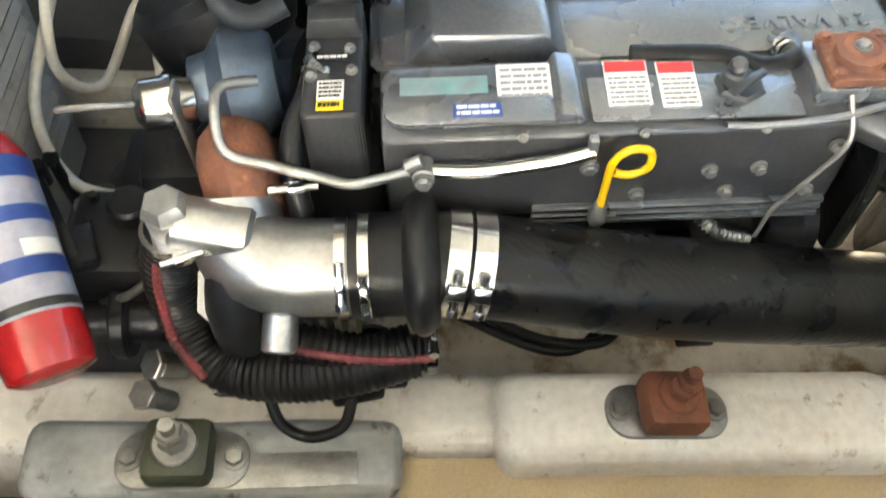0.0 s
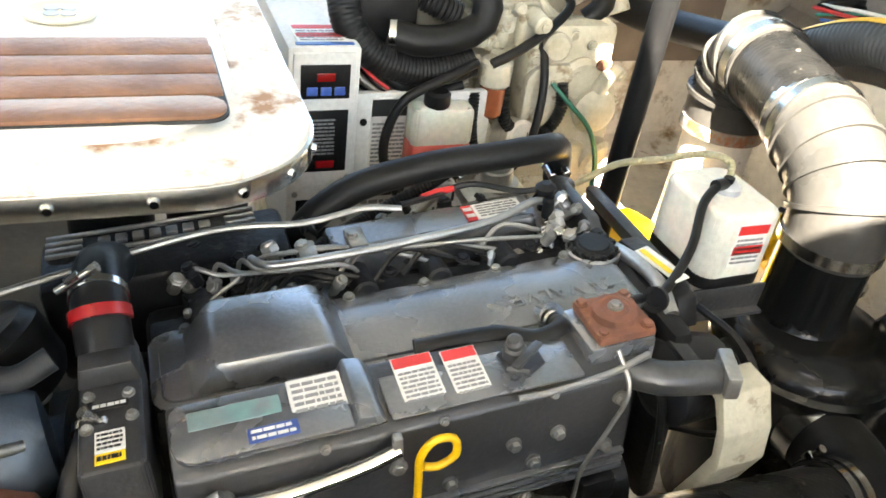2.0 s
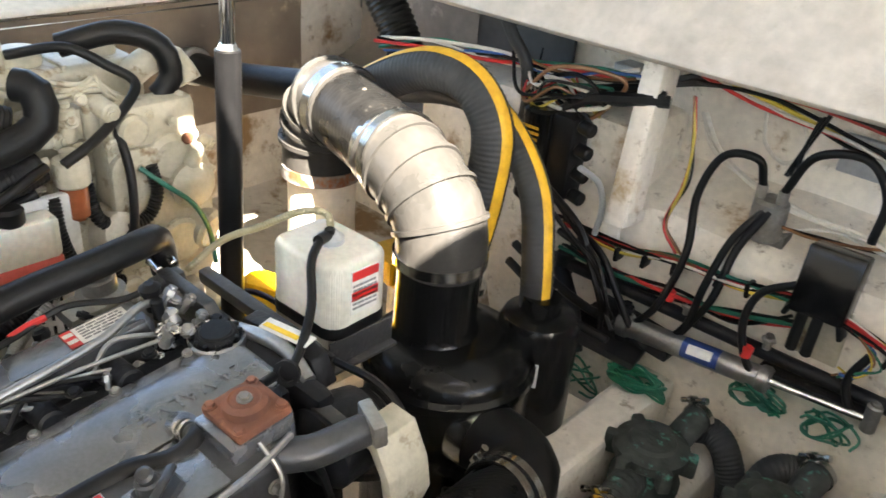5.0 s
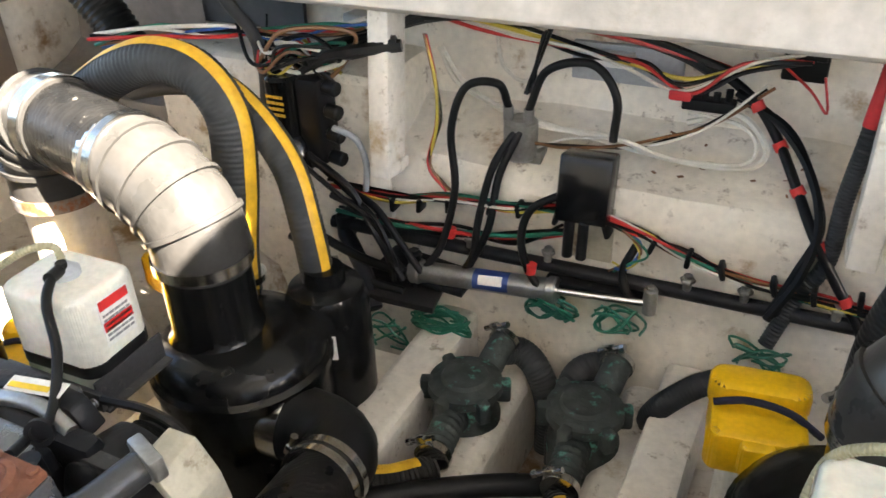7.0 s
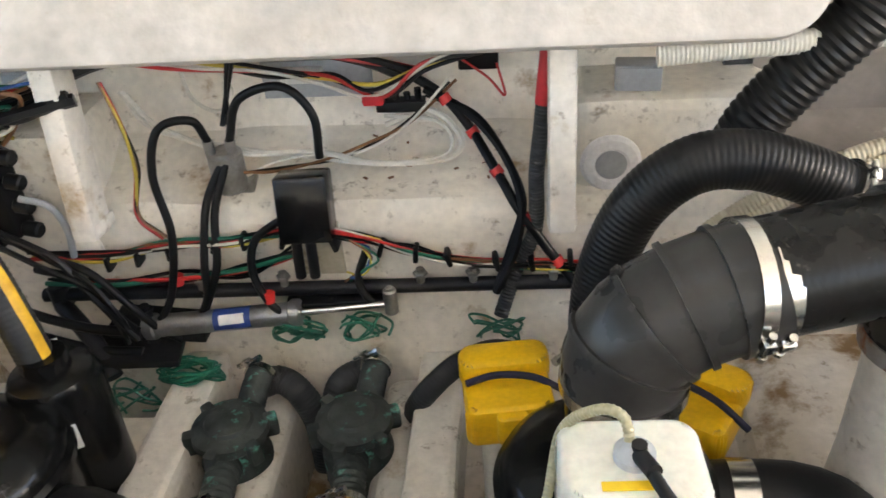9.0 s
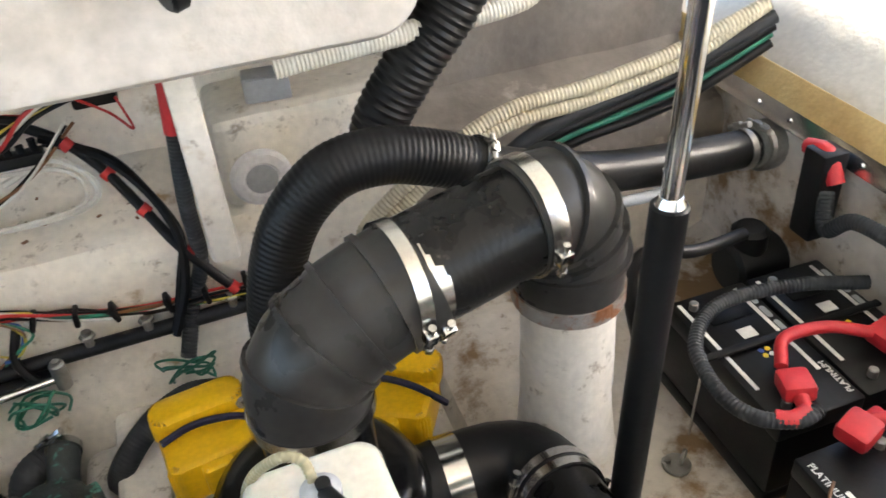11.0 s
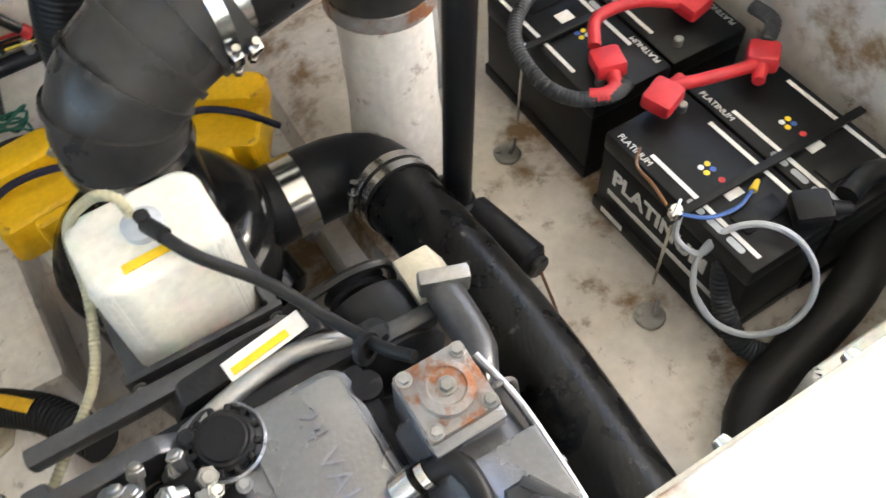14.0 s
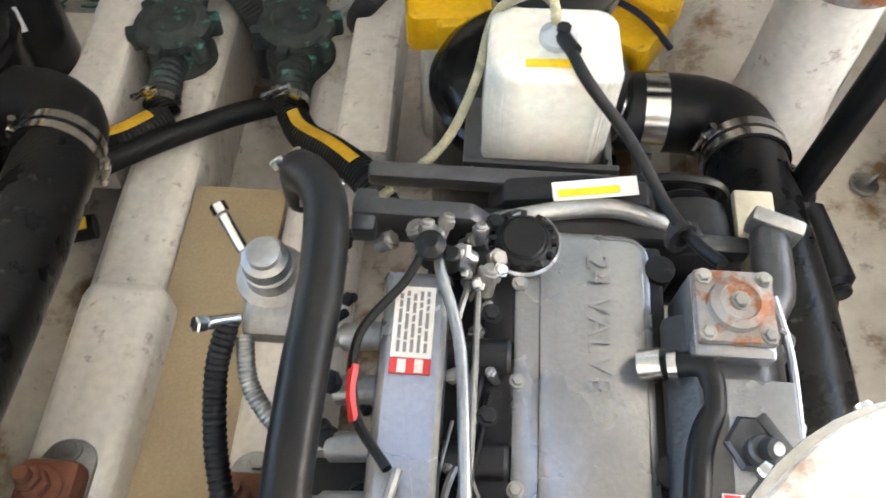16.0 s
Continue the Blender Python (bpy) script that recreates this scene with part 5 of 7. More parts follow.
pd = part("display_panel", bx(FX + 0.004, FX + 0.009, 0.036, 0.136, 0.80, 0.872, 0.002), BLACKM, g, "black display panel")
part("display", bx(FX + 0.008, FX + 0.011, 0.068, 0.105, 0.838, 0.855, 0.001), LED, pd)
for k in range(3):
    part("button", bx(FX + 0.008, FX + 0.011, 0.048 + k * 0.028, 0.070 + k * 0.028, 0.808, 0.826, 0.002), BTN, pd)
pk = part("switch_panel", bx(FX + 0.004, FX + 0.009, 0.036, 0.136, 0.635, 0.775, 0.002), BLACKM, g, "black switch panel with white print")
part("print", bars(10, 0.05, 0.085, face(FX + 0.0092, 0.084, 0.716), 41), GINK, pk)
part("red_switch", bx(FX + 0.008, FX + 0.013, 0.07, 0.11, 0.645, 0.662, 0.002), REDP, pk)
for k in range(3):
    part("breaker", cyl((FX, 0.052 + k * 0.034, 0.545), (FX + 0.008, 0.052 + k * 0.034, 0.545), 0.012, bev=0.002), BLACKM, g)
part("breaker_plate", bx(FX - 0.002, FX + 0.003, 0.034, 0.138, 0.527, 0.563, 0.002), BLACKM, g)
part("socket", bx(FX - 0.002, FX + 0.006, 0.07, 0.115, 0.44, 0.49, 0.003), BLACKM, g)
for y in (0.03, 0.14):
    for z in (0.62, 0.58, 0.51):
        part("screw", bolt((FX + 0.004, y, z), (1, 0, 0), 0.005, 0.005), DULL, g)
label_on(g, (-1.225, 0.085, 0.906), (0, 1, 0), (-1, 0, 0), 0.10, 0.10, head=REDL, heads=2, lines=5, seed=42)
part("blue_strip", bx(-1.178, -1.166, 0.03, 0.145, 0.905, 0.9075, 0), BLUW, g)
sp = part("service_panel", bx(-1.20, -1.180, 0.162, 0.47, 0.40, 0.795, 0.005), GENP, g, "white service panel with printed label")
label_on(sp, (-1.179, 0.235, 0.69), (0, 1, 0), (0, 0, 1), 0.085, 0.19, head=INK, lines=12, seed=43)
part("maker_bar", bars(1, 0.10, 0.020, face(-1.1795, 0.235, 0.555), 44, 0.8), INK, sp)
part("maker_bar_small", bars(1, 0.11, 0.014, face(-1.1795, 0.24, 0.532), 45, 0.6), GINK, sp)
part("keyhole", cyl((-1.18, 0.178, 0.73), (-1.177, 0.178, 0.73), 0.008, seg=12), BLACKM, sp)
for k in range(4):
    for q in range(3):
        part("louvre", bx(-1.181, -1.176, 0.36 + q * 0.022, 0.366 + q * 0.022, 0.44 + k * 0.04, 0.465 + k * 0.04, 0.001), BLACKM, sp)
part("engine_block", lumpy(bx(-1.62, -1.30, 0.20, 0.76, 0.40, 0.86, 0.03), 3, 0.006, 2), GENW, g)
part("rocker_cover", bx(-1.56, -1.36, 0.24, 0.74, 0.86, 0.985, 0.025, 3), GENW, g)
part("filler_cap", cyl((-1.44, 0.50, 0.98), (-1.44, 0.50, 1.02), 0.045, bev=0.008), GENW, g)
part("breather", cyl((-1.44, 0.68, 0.98), (-1.44, 0.68, 1.03), 0.03, bev=0.006), GENW, g)
part("plug", cyl((-1.46, 0.33, 0.98), (-1.46, 0.33, 1.0), 0.02), GENW, g)
part("side_casting", lumpy(bx(-1.32, -1.22, 0.45, 0.78, 0.42, 0.70, 0.03), 2, 0.006, 7), GENW, g)
part("pump_housing", join(cyl((-1.28, 0.70, 0.80), (-1.20, 0.70, 0.80), 0.055, bev=0.012), cyl((-1.25, 0.62, 0.88), (-1.20, 0.62, 0.88), 0.035, bev=0.008), bx(-1.30, -1.22, 0.56, 0.78, 0.70, 0.93, 0.02)), GENW, g)
part("pulley", cyl((-1.25, 0.75, 0.62), (-1.19, 0.78, 0.60), 0.05, bev=0.01), GENW, g)
part("orange_cap", cyl((-1.20, 0.735, 0.845), (-1.185, 0.735, 0.845), 0.014, bev=0.004), RUST, g)
rnd = random.Random(5)
for k in range(60):
    p = (-1.295 + rnd.uniform(-0.02, 0.05), rnd.uniform(0.42, 0.80), rnd.uniform(0.46, 0.96))
    q = (p[0] + rnd.uniform(0.02, 0.06), p[1] + rnd.uniform(-0.02, 0.02), p[2] + rnd.uniform(-0.02, 0.03))
    part("fitting", join(cyl(p, q, rnd.uniform(0.010, 0.022), bev=0.003, seg=10), bolt(q, Vector(q) - Vector(p), rnd.uniform(0.007, 0.012))), GENW, g)
for k in range(4):
    part("injector_pipe", tube([(-1.36, 0.36 + k * 0.035, 0.93), (-1.31, 0.38 + k * 0.03, 0.985), (-1.28, 0.46 + k * 0.03, 0.95 + k * 0.008), (-1.275, 0.58, 0.945 + k * 0.014), (-1.27, 0.66 - k * 0.02, 0.92 + k * 0.01), (-1.28, 0.69, 0.86)], 0.006, 8), GENW, g)
sil = part("air_silencer", bx(-1.36, -1.24, 0.17, 0.30, 0.87, 1.0, 0.015), BLACKM, g, "black air silencer box")
label_on(sil, (-1.30, 0.265, 1.001), (0, 1, 0), (-1, 0, 0), 0.05, 0.09, head=YLAB, lines=3, seed=46)
part("intake_hose", tube([(-1.235, 0.235, 0.905), (-1.215, 0.29, 0.895), (-1.215, 0.37, 0.90), (-1.225, 0.44, 0.93), (-1.24, 0.445, 0.99), (-1.27, 0.42, 1.0)], 0.033, 16), RUBBER, g, "thick black intake hose")
part("corrugated_hose", tube([(-1.27, 0.14, 0.98), (-1.235, 0.15, 0.92), (-1.215, 0.20, 0.865), (-1.21, 0.28, 0.835), (-1.21, 0.36, 0.835), (-1.215, 0.42, 0.85)], 0.034, 16, 0.0008, 0.009), RUBBER, g, "black corrugated hose")
part("short_corrugated", tube([(-1.27, 0.31, 0.97), (-1.255, 0.35, 0.955), (-1.25, 0.39, 0.94)], 0.026, 14, 0.002, 0.010), RUBBER, g)
part("clip", ring((-1.232, 0.242, 0.905), (0.3, 1, 0), 0.034, 0.014, screw=30), STEEL, g)
part("vent_hose", tube([(-1.38, 0.56, 1.03), (-1.32, 0.66, 1.06), (-1.28, 0.735, 1.03), (-1.27, 0.75, 0.96), (-1.28, 0.72, 0.92)], 0.026, 14), RUBBER, g, "black rubber hose")
part("thin_hose", tube([(-1.40, 0.46, 1.02), (-1.33, 0.55, 1.04), (-1.29, 0.62, 1.0), (-1.26, 0.66, 0.965), (-1.22, 0.61, 0.93), (-1.18, 0.52, 0.89), (-1.17, 0.45, 0.86)], 0.011, 10), RUBBER, g)
part("loop_hose", tube([(-1.18, 0.42, 0.86), (-1.155, 0.34, 0.835), (-1.145, 0.25, 0.79), (-1.14, 0.215, 0.70), (-1.14, 0.23, 0.62), (-1.14, 0.27, 0.55), (-1.15, 0.30, 0.50)], 0.0105, 10), RUBBER, g, "thin black hose loop")
part("ribbed_loop", tube([(-1.20, 0.50, 0.80), (-1.185, 0.51, 0.72), (-1.185, 0.56, 0.685), (-1.185, 0.62, 0.69), (-1.19, 0.65, 0.74), (-1.20, 0.645, 0.80)], 0.014, 12, 0.0016, 0.008), RUBBER, g)
part("ribbed_drop", tube([(-1.19, 0.425, 0.79), (-1.175, 0.425, 0.70), (-1.17, 0.45, 0.62), (-1.17, 0.50, 0.585), (-1.17, 0.54, 0.56)], 0.015, 12, 0.0016, 0.008), RUBBER, g)
part("fuel_line", tube([(-1.27, 0.585, 0.94), (-1.20, 0.59, 0.85), (-1.17, 0.585, 0.76), (-1.15, 0.56, 0.66), (-1.14, 0.50, 0.60), (-1.13, 0.42, 0.585)], 0.010, 10), RUBBER, g)
ffl = part("fuel_filter", join(cyl((-1.20, 0.475, 0.80), (-1.20, 0.475, 0.86), 0.036, bev=0.006), cyl((-1.20, 0.475, 0.86), (-1.20, 0.475, 0.875), 0.018), cyl((-1.22, 0.44, 0.85), (-1.22, 0.42, 0.85), 0.012)), GENW, g, "cream fuel filter head with amber bowl")
part("bowl", lathe([(0.02, 0.725), (0.029, 0.735), (0.029, 0.80)], 20, Matrix.Translation((-1.20, 0.475, 0))), GLASSRED, ffl)
part("oil_filter", lathe([(0.03, 0), (0.042, 0.004), (0.044, 0.01), (0.044, 0.08), (0.036, 0.088), (0.01, 0.09)], 24, Matrix.Translation((-1.25, 0.535, 0.655)) @ rot(0, 75, 15)), WHW, g, "white spin-on oil filter")
for k in range(9):
    part("cover_bolt", bolt((-1.362, 0.27 + k * 0.055, 0.91), (1, 0, 0.2), 0.008, 0.010), GENW, g)
for k in range(5):
    part("cover_rib", bx(-1.555, -1.365, 0.285 + k * 0.09, 0.297 + k * 0.09, 0.98, 0.992, 0.004), GENW, g)
part("thermostat_elbow", tube([(-1.36, 0.70, 0.95), (-1.33, 0.74, 0.99), (-1.33, 0.79, 0.98), (-1.30, 0.81, 0.93)], 0.032, 14), GENW, g)
part("lift_bracket", join(bx(-1.42, -1.41, 0.40, 0.46, 0.98, 1.045, 0.004), cyl((-1.405, 0.43, 1.03), (-1.425, 0.43, 1.03), 0.012)), GENW, g)
inj = part("injection_pump", join(cb((-1.285, 0.50, 0.90), (0.06, 0.16, 0.07), 0.012), cyl((-1.25, 0.45, 0.87), (-1.25, 0.45, 0.94), 0.018, bev=0.004), cyl((-1.25, 0.50, 0.87), (-1.25, 0.50, 0.945), 0.018, bev=0.004), cyl((-1.25, 0.55, 0.87), (-1.25, 0.55, 0.94), 0.018, bev=0.004)), GENW, g)
for k in range(3):
    part("union", bolt((-1.25, 0.45 + 0.05 * k, 0.94), r=0.011, h=0.014), GENW, inj)
cov = part("timing_case", join(prism(rounded(0.56, 0.80, 0.44, 0.84, (0.09, 0.05, 0.05, 0.10), 6), 0.0, 0.028, 0.008, frame_m((-1.235, 0, 0), (0, 1, 0), (0, 0, 1))), cyl((-1.21, 0.70, 0.60), (-1.185, 0.70, 0.60), 0.055, bev=0.008)), GENW, g, "cream timing case with bolts")
for k in range(12):
    a = 2 * math.pi * k / 12
    part("bolt", bolt((-1.206, 0.68 + 0.105 * math.cos(a), 0.64 + 0.18 * math.sin(a)), (1, 0, 0), 0.007, 0.010), GENW, cov)
part("water_pump", join(lathe([(0.02, 0), (0.05, 0.006), (0.055, 0.03), (0.04, 0.045), (0.02, 0.05)], 20, Matrix.Translation((-1.21, 0.735, 0.735)) @ rot(0, 90, 0)), cyl((-1.19, 0.735, 0.78), (-1.175, 0.75, 0.83), 0.018, bev=0.004)), GENW, g)
part("strap_wire", tube([(-1.20, 0.62, 0.80), (-1.17, 0.66, 0.76), (-1.165, 0.72, 0.70), (-1.17, 0.76, 0.62), (-1.18, 0.78, 0.52)], 0.006, 8), GREEN, g)
part("lower_casting", lumpy(join(cb((-1.235, 0.60, 0.50), (0.09, 0.18, 0.11), 0.02), cyl((-1.20, 0.56, 0.52), (-1.165, 0.56, 0.52), 0.035, bev=0.008)), 1, 0.004, 4), GENW, g)
part("starter", join(cyl((-1.20, 0.56, 0.455), (-1.20, 0.74, 0.455), 0.038, bev=0.008), cyl((-1.165, 0.60, 0.50), (-1.165, 0.68, 0.50), 0.02, bev=0.005)), DULL, g, "tarnished starter motor")
part("cross_hose", tube([(-1.27, 0.16, 0.93), (-1.225, 0.20, 0.86), (-1.20, 0.26, 0.80), (-1.195, 0.34, 0.79), (-1.20, 0.40, 0.80)], 0.013, 10), RUBBER, g)
for k in range(4):
    part("lead", tube([(-1.26 + 0.01 * k, 0.165, 0.86 - 0.02 * k), (-1.20, 0.19 + 0.01 * k, 0.83 - 0.02 * k), (-1.19, 0.23 + 0.012 * k, 0.80 - 0.02 * k)], 0.004, 6), (REDW, BLACKM, WHW, BLACKM)[k], g)
res = thing("coolant_reservoir", "translucent reservoir half full of red coolant on the generator", "reservoir", (-1.14, 0.335, 0.63))
part("upper_body", prism(rounded(-1.175, -1.115, 0.268, 0.405, (0.015,) * 4, 4), 0.695, 0.782, 0.010), JUG, res, "cloudy plastic upper half")
part("coolant_fill", prism(rounded(-1.176, -1.114, 0.267, 0.406, (0.015,) * 4, 4), 0.632, 0.702, 0.008), PINK, res, "red coolant level")
part("cap", lathe([(0.026, 0.78), (0.028, 0.785), (0.028, 0.808), (0.022, 0.815)], 22, Matrix.Translation((-1.145, 0.325, 0))), BLACKM, res, "black screw cap")
part("outlet_hose", tube([(-1.12, 0.40, 0.645), (-1.12, 0.44, 0.635), (-1.125, 0.50, 0.645), (-1.14, 0.56, 0.69)], 0.0095, 10), RUBBER, res)
# yellow-capped filters seen between hatch and engine
for y in (-0.33, -0.16):
    fw = thing("fuel_separator", "black ringed fuel separator with yellow top", "fuel separator", (-1.0, y, 0.62), "fuel separators")
    part("body", lathe([(0.06, 0.34), (0.075, 0.36), (0.075, 0.80), (0.06, 0.82)], 24, Matrix.Translation((-1.02, y, 0))), BLACKM, fw)
    part("top", lathe([(0.058, 0.818), (0.058, 0.83), (0.03, 0.84)], 24, Matrix.Translation((-1.02, y, 0))), YELLOW, fw)


# ---- batteries ----
def battery(m):
    b = thing("battery", "black lead-acid battery with white stripes and printed maker text", "battery", group="batteries", m=m)

    def P(n, bm, mt, lab="", parent=None):
        return part(n, bm, mt, parent or b, lab, local=True)

    P("case", bx(-0.0875, 0.0875, -0.175, 0.175, 0.012, 0.165, 0.006), BLACKM)
    P("foot_rim", bx(-0.092, 0.092, -0.178, 0.178, 0.0, 0.03, 0.004), BLACKM)
    lid = P("lid", bx(-0.0885, 0.0885, -0.176, 0.176, 0.163, 0.205, 0.006), BLACKM)
    P("handle_recess", bx(-0.045, 0.045, -0.12, -0.08, 0.204, 0.209, 0.002), BLACKM, "", lid)
    P("stripe", bx(-0.063, -0.055, -0.16, 0.09, 0.2045, 0.2062, 0), WLAB, "", lid)
    P("stripe", bx(0.066, 0.074, -0.16, 0.09, 0.2045, 0.2062, 0), WLAB, "", lid)
    P("wording", text_bm("PLATINUM", 0.017, frame_m((-0.074, 0.115, 0.2055), (0, -1, 0), (1, 0, 0)), 0.0004), WLAB, "", lid)
    for k in range(3):
        P("badge", prism(rounded(-0.078, -0.066, -0.14 + k * 0.045, -0.105 + k * 0.045, (0.005,) * 4, 3), 0.2045, 0.206), GREYP, "", lid)
    for k, c in enumerate((YLAB, BTN, WLAB, YLAB)):
        P("symbol", cyl((-0.01 + 0.014 * (k % 2), 0.01 + 0.014 * (k // 2), 0.2045), (-0.01 + 0.014 * (k % 2), 0.01 + 0.014 * (k // 2), 0.206), 0.0055, seg=10), c, "", lid)
    P("barcode", bx(-0.02, 0.012, -0.055, -0.028, 0.2045, 0.206, 0), WLAB, "", lid)
    P("red_dot", cyl((0.0, -0.015, 0.2045), (0.0, -0.015, 0.206), 0.006, seg=12), REDL, "", lid)
    P("wording", text_bm("PLATINUM", 0.05, frame_m((-0.0885, 0.02, 0.118), (0, -1, 0), (0, 0, 1)), 0.0006, 1.0, 0.0016), WLAB, "white maker lettering")
    P("face_stripe", bx(-0.0895, -0.0885, -0.14, 0.145, 0.068, 0.080, 0), WLAB)
    P("face_label", bx(-0.0935, -0.092, 0.09, 0.15, 0.012, 0.024, 0), WLAB)
    for s in (-1, 1):
        P("terminal", join(cyl((0.05, s * 0.14, 0.20), (0.05, s * 0.14, 0.222), 0.009, bev=0.002)), DULL)
    return b


BAT = []
for x, y in ((1.405, 0.515), (1.585, 0.515), (1.425, 0.925), (1.607, 0.925)):
    BAT.append(battery(Matrix.Translation((x, y, 0.345)) @ rot(0, 0, 180 if y > 0.7 else 0) @ rot(0, 0, random.uniform(-1.5, 1.5))))
tie = thing("battery_bar", "black hold-down bar across the front batteries with wing nuts", "hold-down", (1.29, 0.48, 0.345))
part("bar", bx(1.27, 1.70, 0.472, 0.488, 0.556, 0.564, 0.002), BLACKM, tie)
part("rod", cyl((1.285, 0.48, 0.36), (1.285, 0.48, 0.58), 0.003, seg=8), STEEL, tie)
part("wing_nut", join(cyl((1.285, 0.48, 0.564), (1.285, 0.48, 0.584), 0.012, bev=0.003), cb((1.285, 0.48, 0.58), (0.04, 0.006, 0.014), 0.003, rot(0, 0, 30))), STEEL, tie)
part("rod", cyl((1.30, 0.93, 0.36), (1.31, 0.93, 0.57), 0.003, seg=8), STEEL, tie)
part("bar", bx(1.30, 1.70, 0.922, 0.938, 0.555, 0.562, 0.002), BLACKM, tie)
for y in (0.44, 0.89):
    part("deck_eye", join(cyl((1.25, y, 0.333), (1.25, y, 0.342), 0.028, bev=0.003, seg=14), bolt((1.235, y + 0.012, 0.34), r=0.008), lathe([(0.010, -0.003), (0.016, -0.003), (0.016, 0.003), (0.010, 0.003)], 14, Matrix.Translation((1.262, y, 0.355)) @ rot(90, 0, 40))), DULL, tie)


def boot(c, rz, mt, nm="terminal_boot", dirt="red rubber battery terminal boot"):
    t = thing(nm, dirt, "terminal boot", c, "terminal boots")
    part("cover", cb((c[0], c[1], c[2] + 0.012), (0.062, 0.058, 0.036), 0.010, rot(4, -6, rz)), mt, t)
    d = Vector((math.cos(radians(rz)), math.sin(radians(rz)), 0))
    part("sleeve", cyl(Vector(c) + d * 0.03 + Vector((0, 0, 0.01)), Vector(c) + d * 0.062 + Vector((0, 0, 0.008)), 0.014, 0.011), mt, t)


boot((1.40, 0.80, 0.565), 250, RED)
boot((1.62, 0.83, 0.575), 10, RED)
boot((1.63, 0.655, 0.572), 220, RED)
boot((1.42, 0.675, 0.572), 20, RED)
boot((1.46, 0.37, 0.565), -30, BLACKM, "terminal_boot", "black rubber battery terminal boot")


def cable(name, pts, r, mt, lab, cat="cable", group="", rib=0.0, pitch=0.008, seg=10):
    return solid(name, tube(pts, r, seg, rib, pitch), mt, lab, cat, group)


cable("battery_cable", [(1.40, 0.74, 0.575), (1.36, 0.735, 0.572), (1.30, 0.77, 0.57), (1.275, 0.84, 0.575), (1.30, 0.95, 0.585), (1.40, 1.02, 0.59), (1.55, 1.0, 0.60), (1.68, 0.95, 0.60)], 0.014, GREYHOSE, "grey conduit battery cable looped over the batteries", rib=0.0008)
cable("battery_cable", [(1.325, 0.755, 0.572), (1.35, 0.74, 0.573), (1.38, 0.745, 0.574)], 0.0155, RED, "red sleeved battery cable end")
cable("battery_cable", [(1.40, 0.84, 0.585), (1.44, 0.885, 0.60), (1.52, 0.875, 0.605), (1.59, 0.84, 0.595)], 0.012, RED, "red battery cable between boots")
cable("battery_cable", [(1.45, 0.685, 0.585), (1.52, 0.66, 0.59), (1.60, 0.645, 0.585)], 0.012, RED, "red battery cable between boots")
cable("battery_cable", [(1.68, 0.83, 0.59), (1.70, 0.80, 0.63), (1.69, 0.86, 0.70), (1.67, 1.0, 0.71), (1.66, 1.06, 0.66), (1.68, 1.10, 0.72)], 0.016, GREYHOSE, "grey conduit cable rising along the hull", rib=0.0008)
cable("battery_cable", [(1.65, 0.67, 0.59), (1.69, 0.70, 0.60), (1.69, 0.75, 0.60)], 0.014, GREYHOSE, "grey conduit cable beside the boots", rib=0.0008)
cable("battery_cable", [(1.69, 1.09, 0.74), (1.69, 1.13, 0.79), (1.69, 1.18, 0.78)], 0.018, RED, "red battery cable at the hull side")
cable("brown_wire", [(1.33, 0.62, 0.565), (1.31, 0.60, 0.55), (1.30, 0.55, 0.56), (1.285, 0.50, 0.57)], 0.003, BRNW, "thin brown wire to the terminal", seg=6)
cable("blue_wire", [(1.29, 0.475, 0.57), (1.33, 0.45, 0.56), (1.38, 0.44, 0.56), (1.42, 0.45, 0.565)], 0.0035, BLUW, "thin blue wire across the battery", seg=6)
solid("wire_joint", cyl((1.42, 0.45, 0.565), (1.44, 0.46, 0.567), 0.007, 0.004, 8), YLAB, "yellow crimp connector on the wire", "connector")
cable("white_cable_coil", [(1.29, 0.475, 0.57), (1.28, 0.46, 0.53)] + [tuple(Vector((1.345, 0.345, 0.50)) + Vector((0.05, -0.07, 0.0)) * 1.05 * math.sin(a) + Vector((0.045, 0.03, 0.07)) * 1.05 * math.cos(a)) for a in [4.9 + i * 0.62 for i in range(20)]], 0.0055, GREYP, "grey cable coiled beside the battery", "cable", seg=8)
cable("corrugated_conduit", [(1.40, 0.41, 0.52), (1.34, 0.40, 0.50), (1.315, 0.36, 0.44), (1.32, 0.30, 0.38), (1.38, 0.24, 0.36)], 0.019, GREYHOSE, "grey corrugated conduit beside the battery", "conduit", rib=0.001)
cable("taped_cable", [(1.68, 0.40, 0.42), (1.64, 0.33, 0.43), (1.52, 0.27, 0.42), (1.38, 0.24, 0.38), (1.25, 0.20, 0.36), (1.16, 0.05, 0.35), (1.14, -0.2, 0.34)], 0.042, RUBBER, "thick black taped cable trunk", seg=14)
cable("taped_cable", [(1.53, 0.36, 0.57), (1.58, 0.37, 0.575), (1.63, 0.36, 0.56), (1.67, 0.33, 0.48)], 0.020, RUBBER, "thick black battery cable at the terminal")
wt = thing("water_tank", "milky white plastic tank with a stepped top", "tank", (1.5, 0.05, 0.335))
part("tank", prism(rounded(1.28, 1.70, -0.35, 0.185, (0.03,) * 4, 4), 0.335, 0.52, 0.015), JUG, wt)
part("step", prism(rounded(1.36, 1.70, -0.35, 0.12, (0.03,) * 4, 4), 0.51, 0.58, 0.015), JUG, wt)
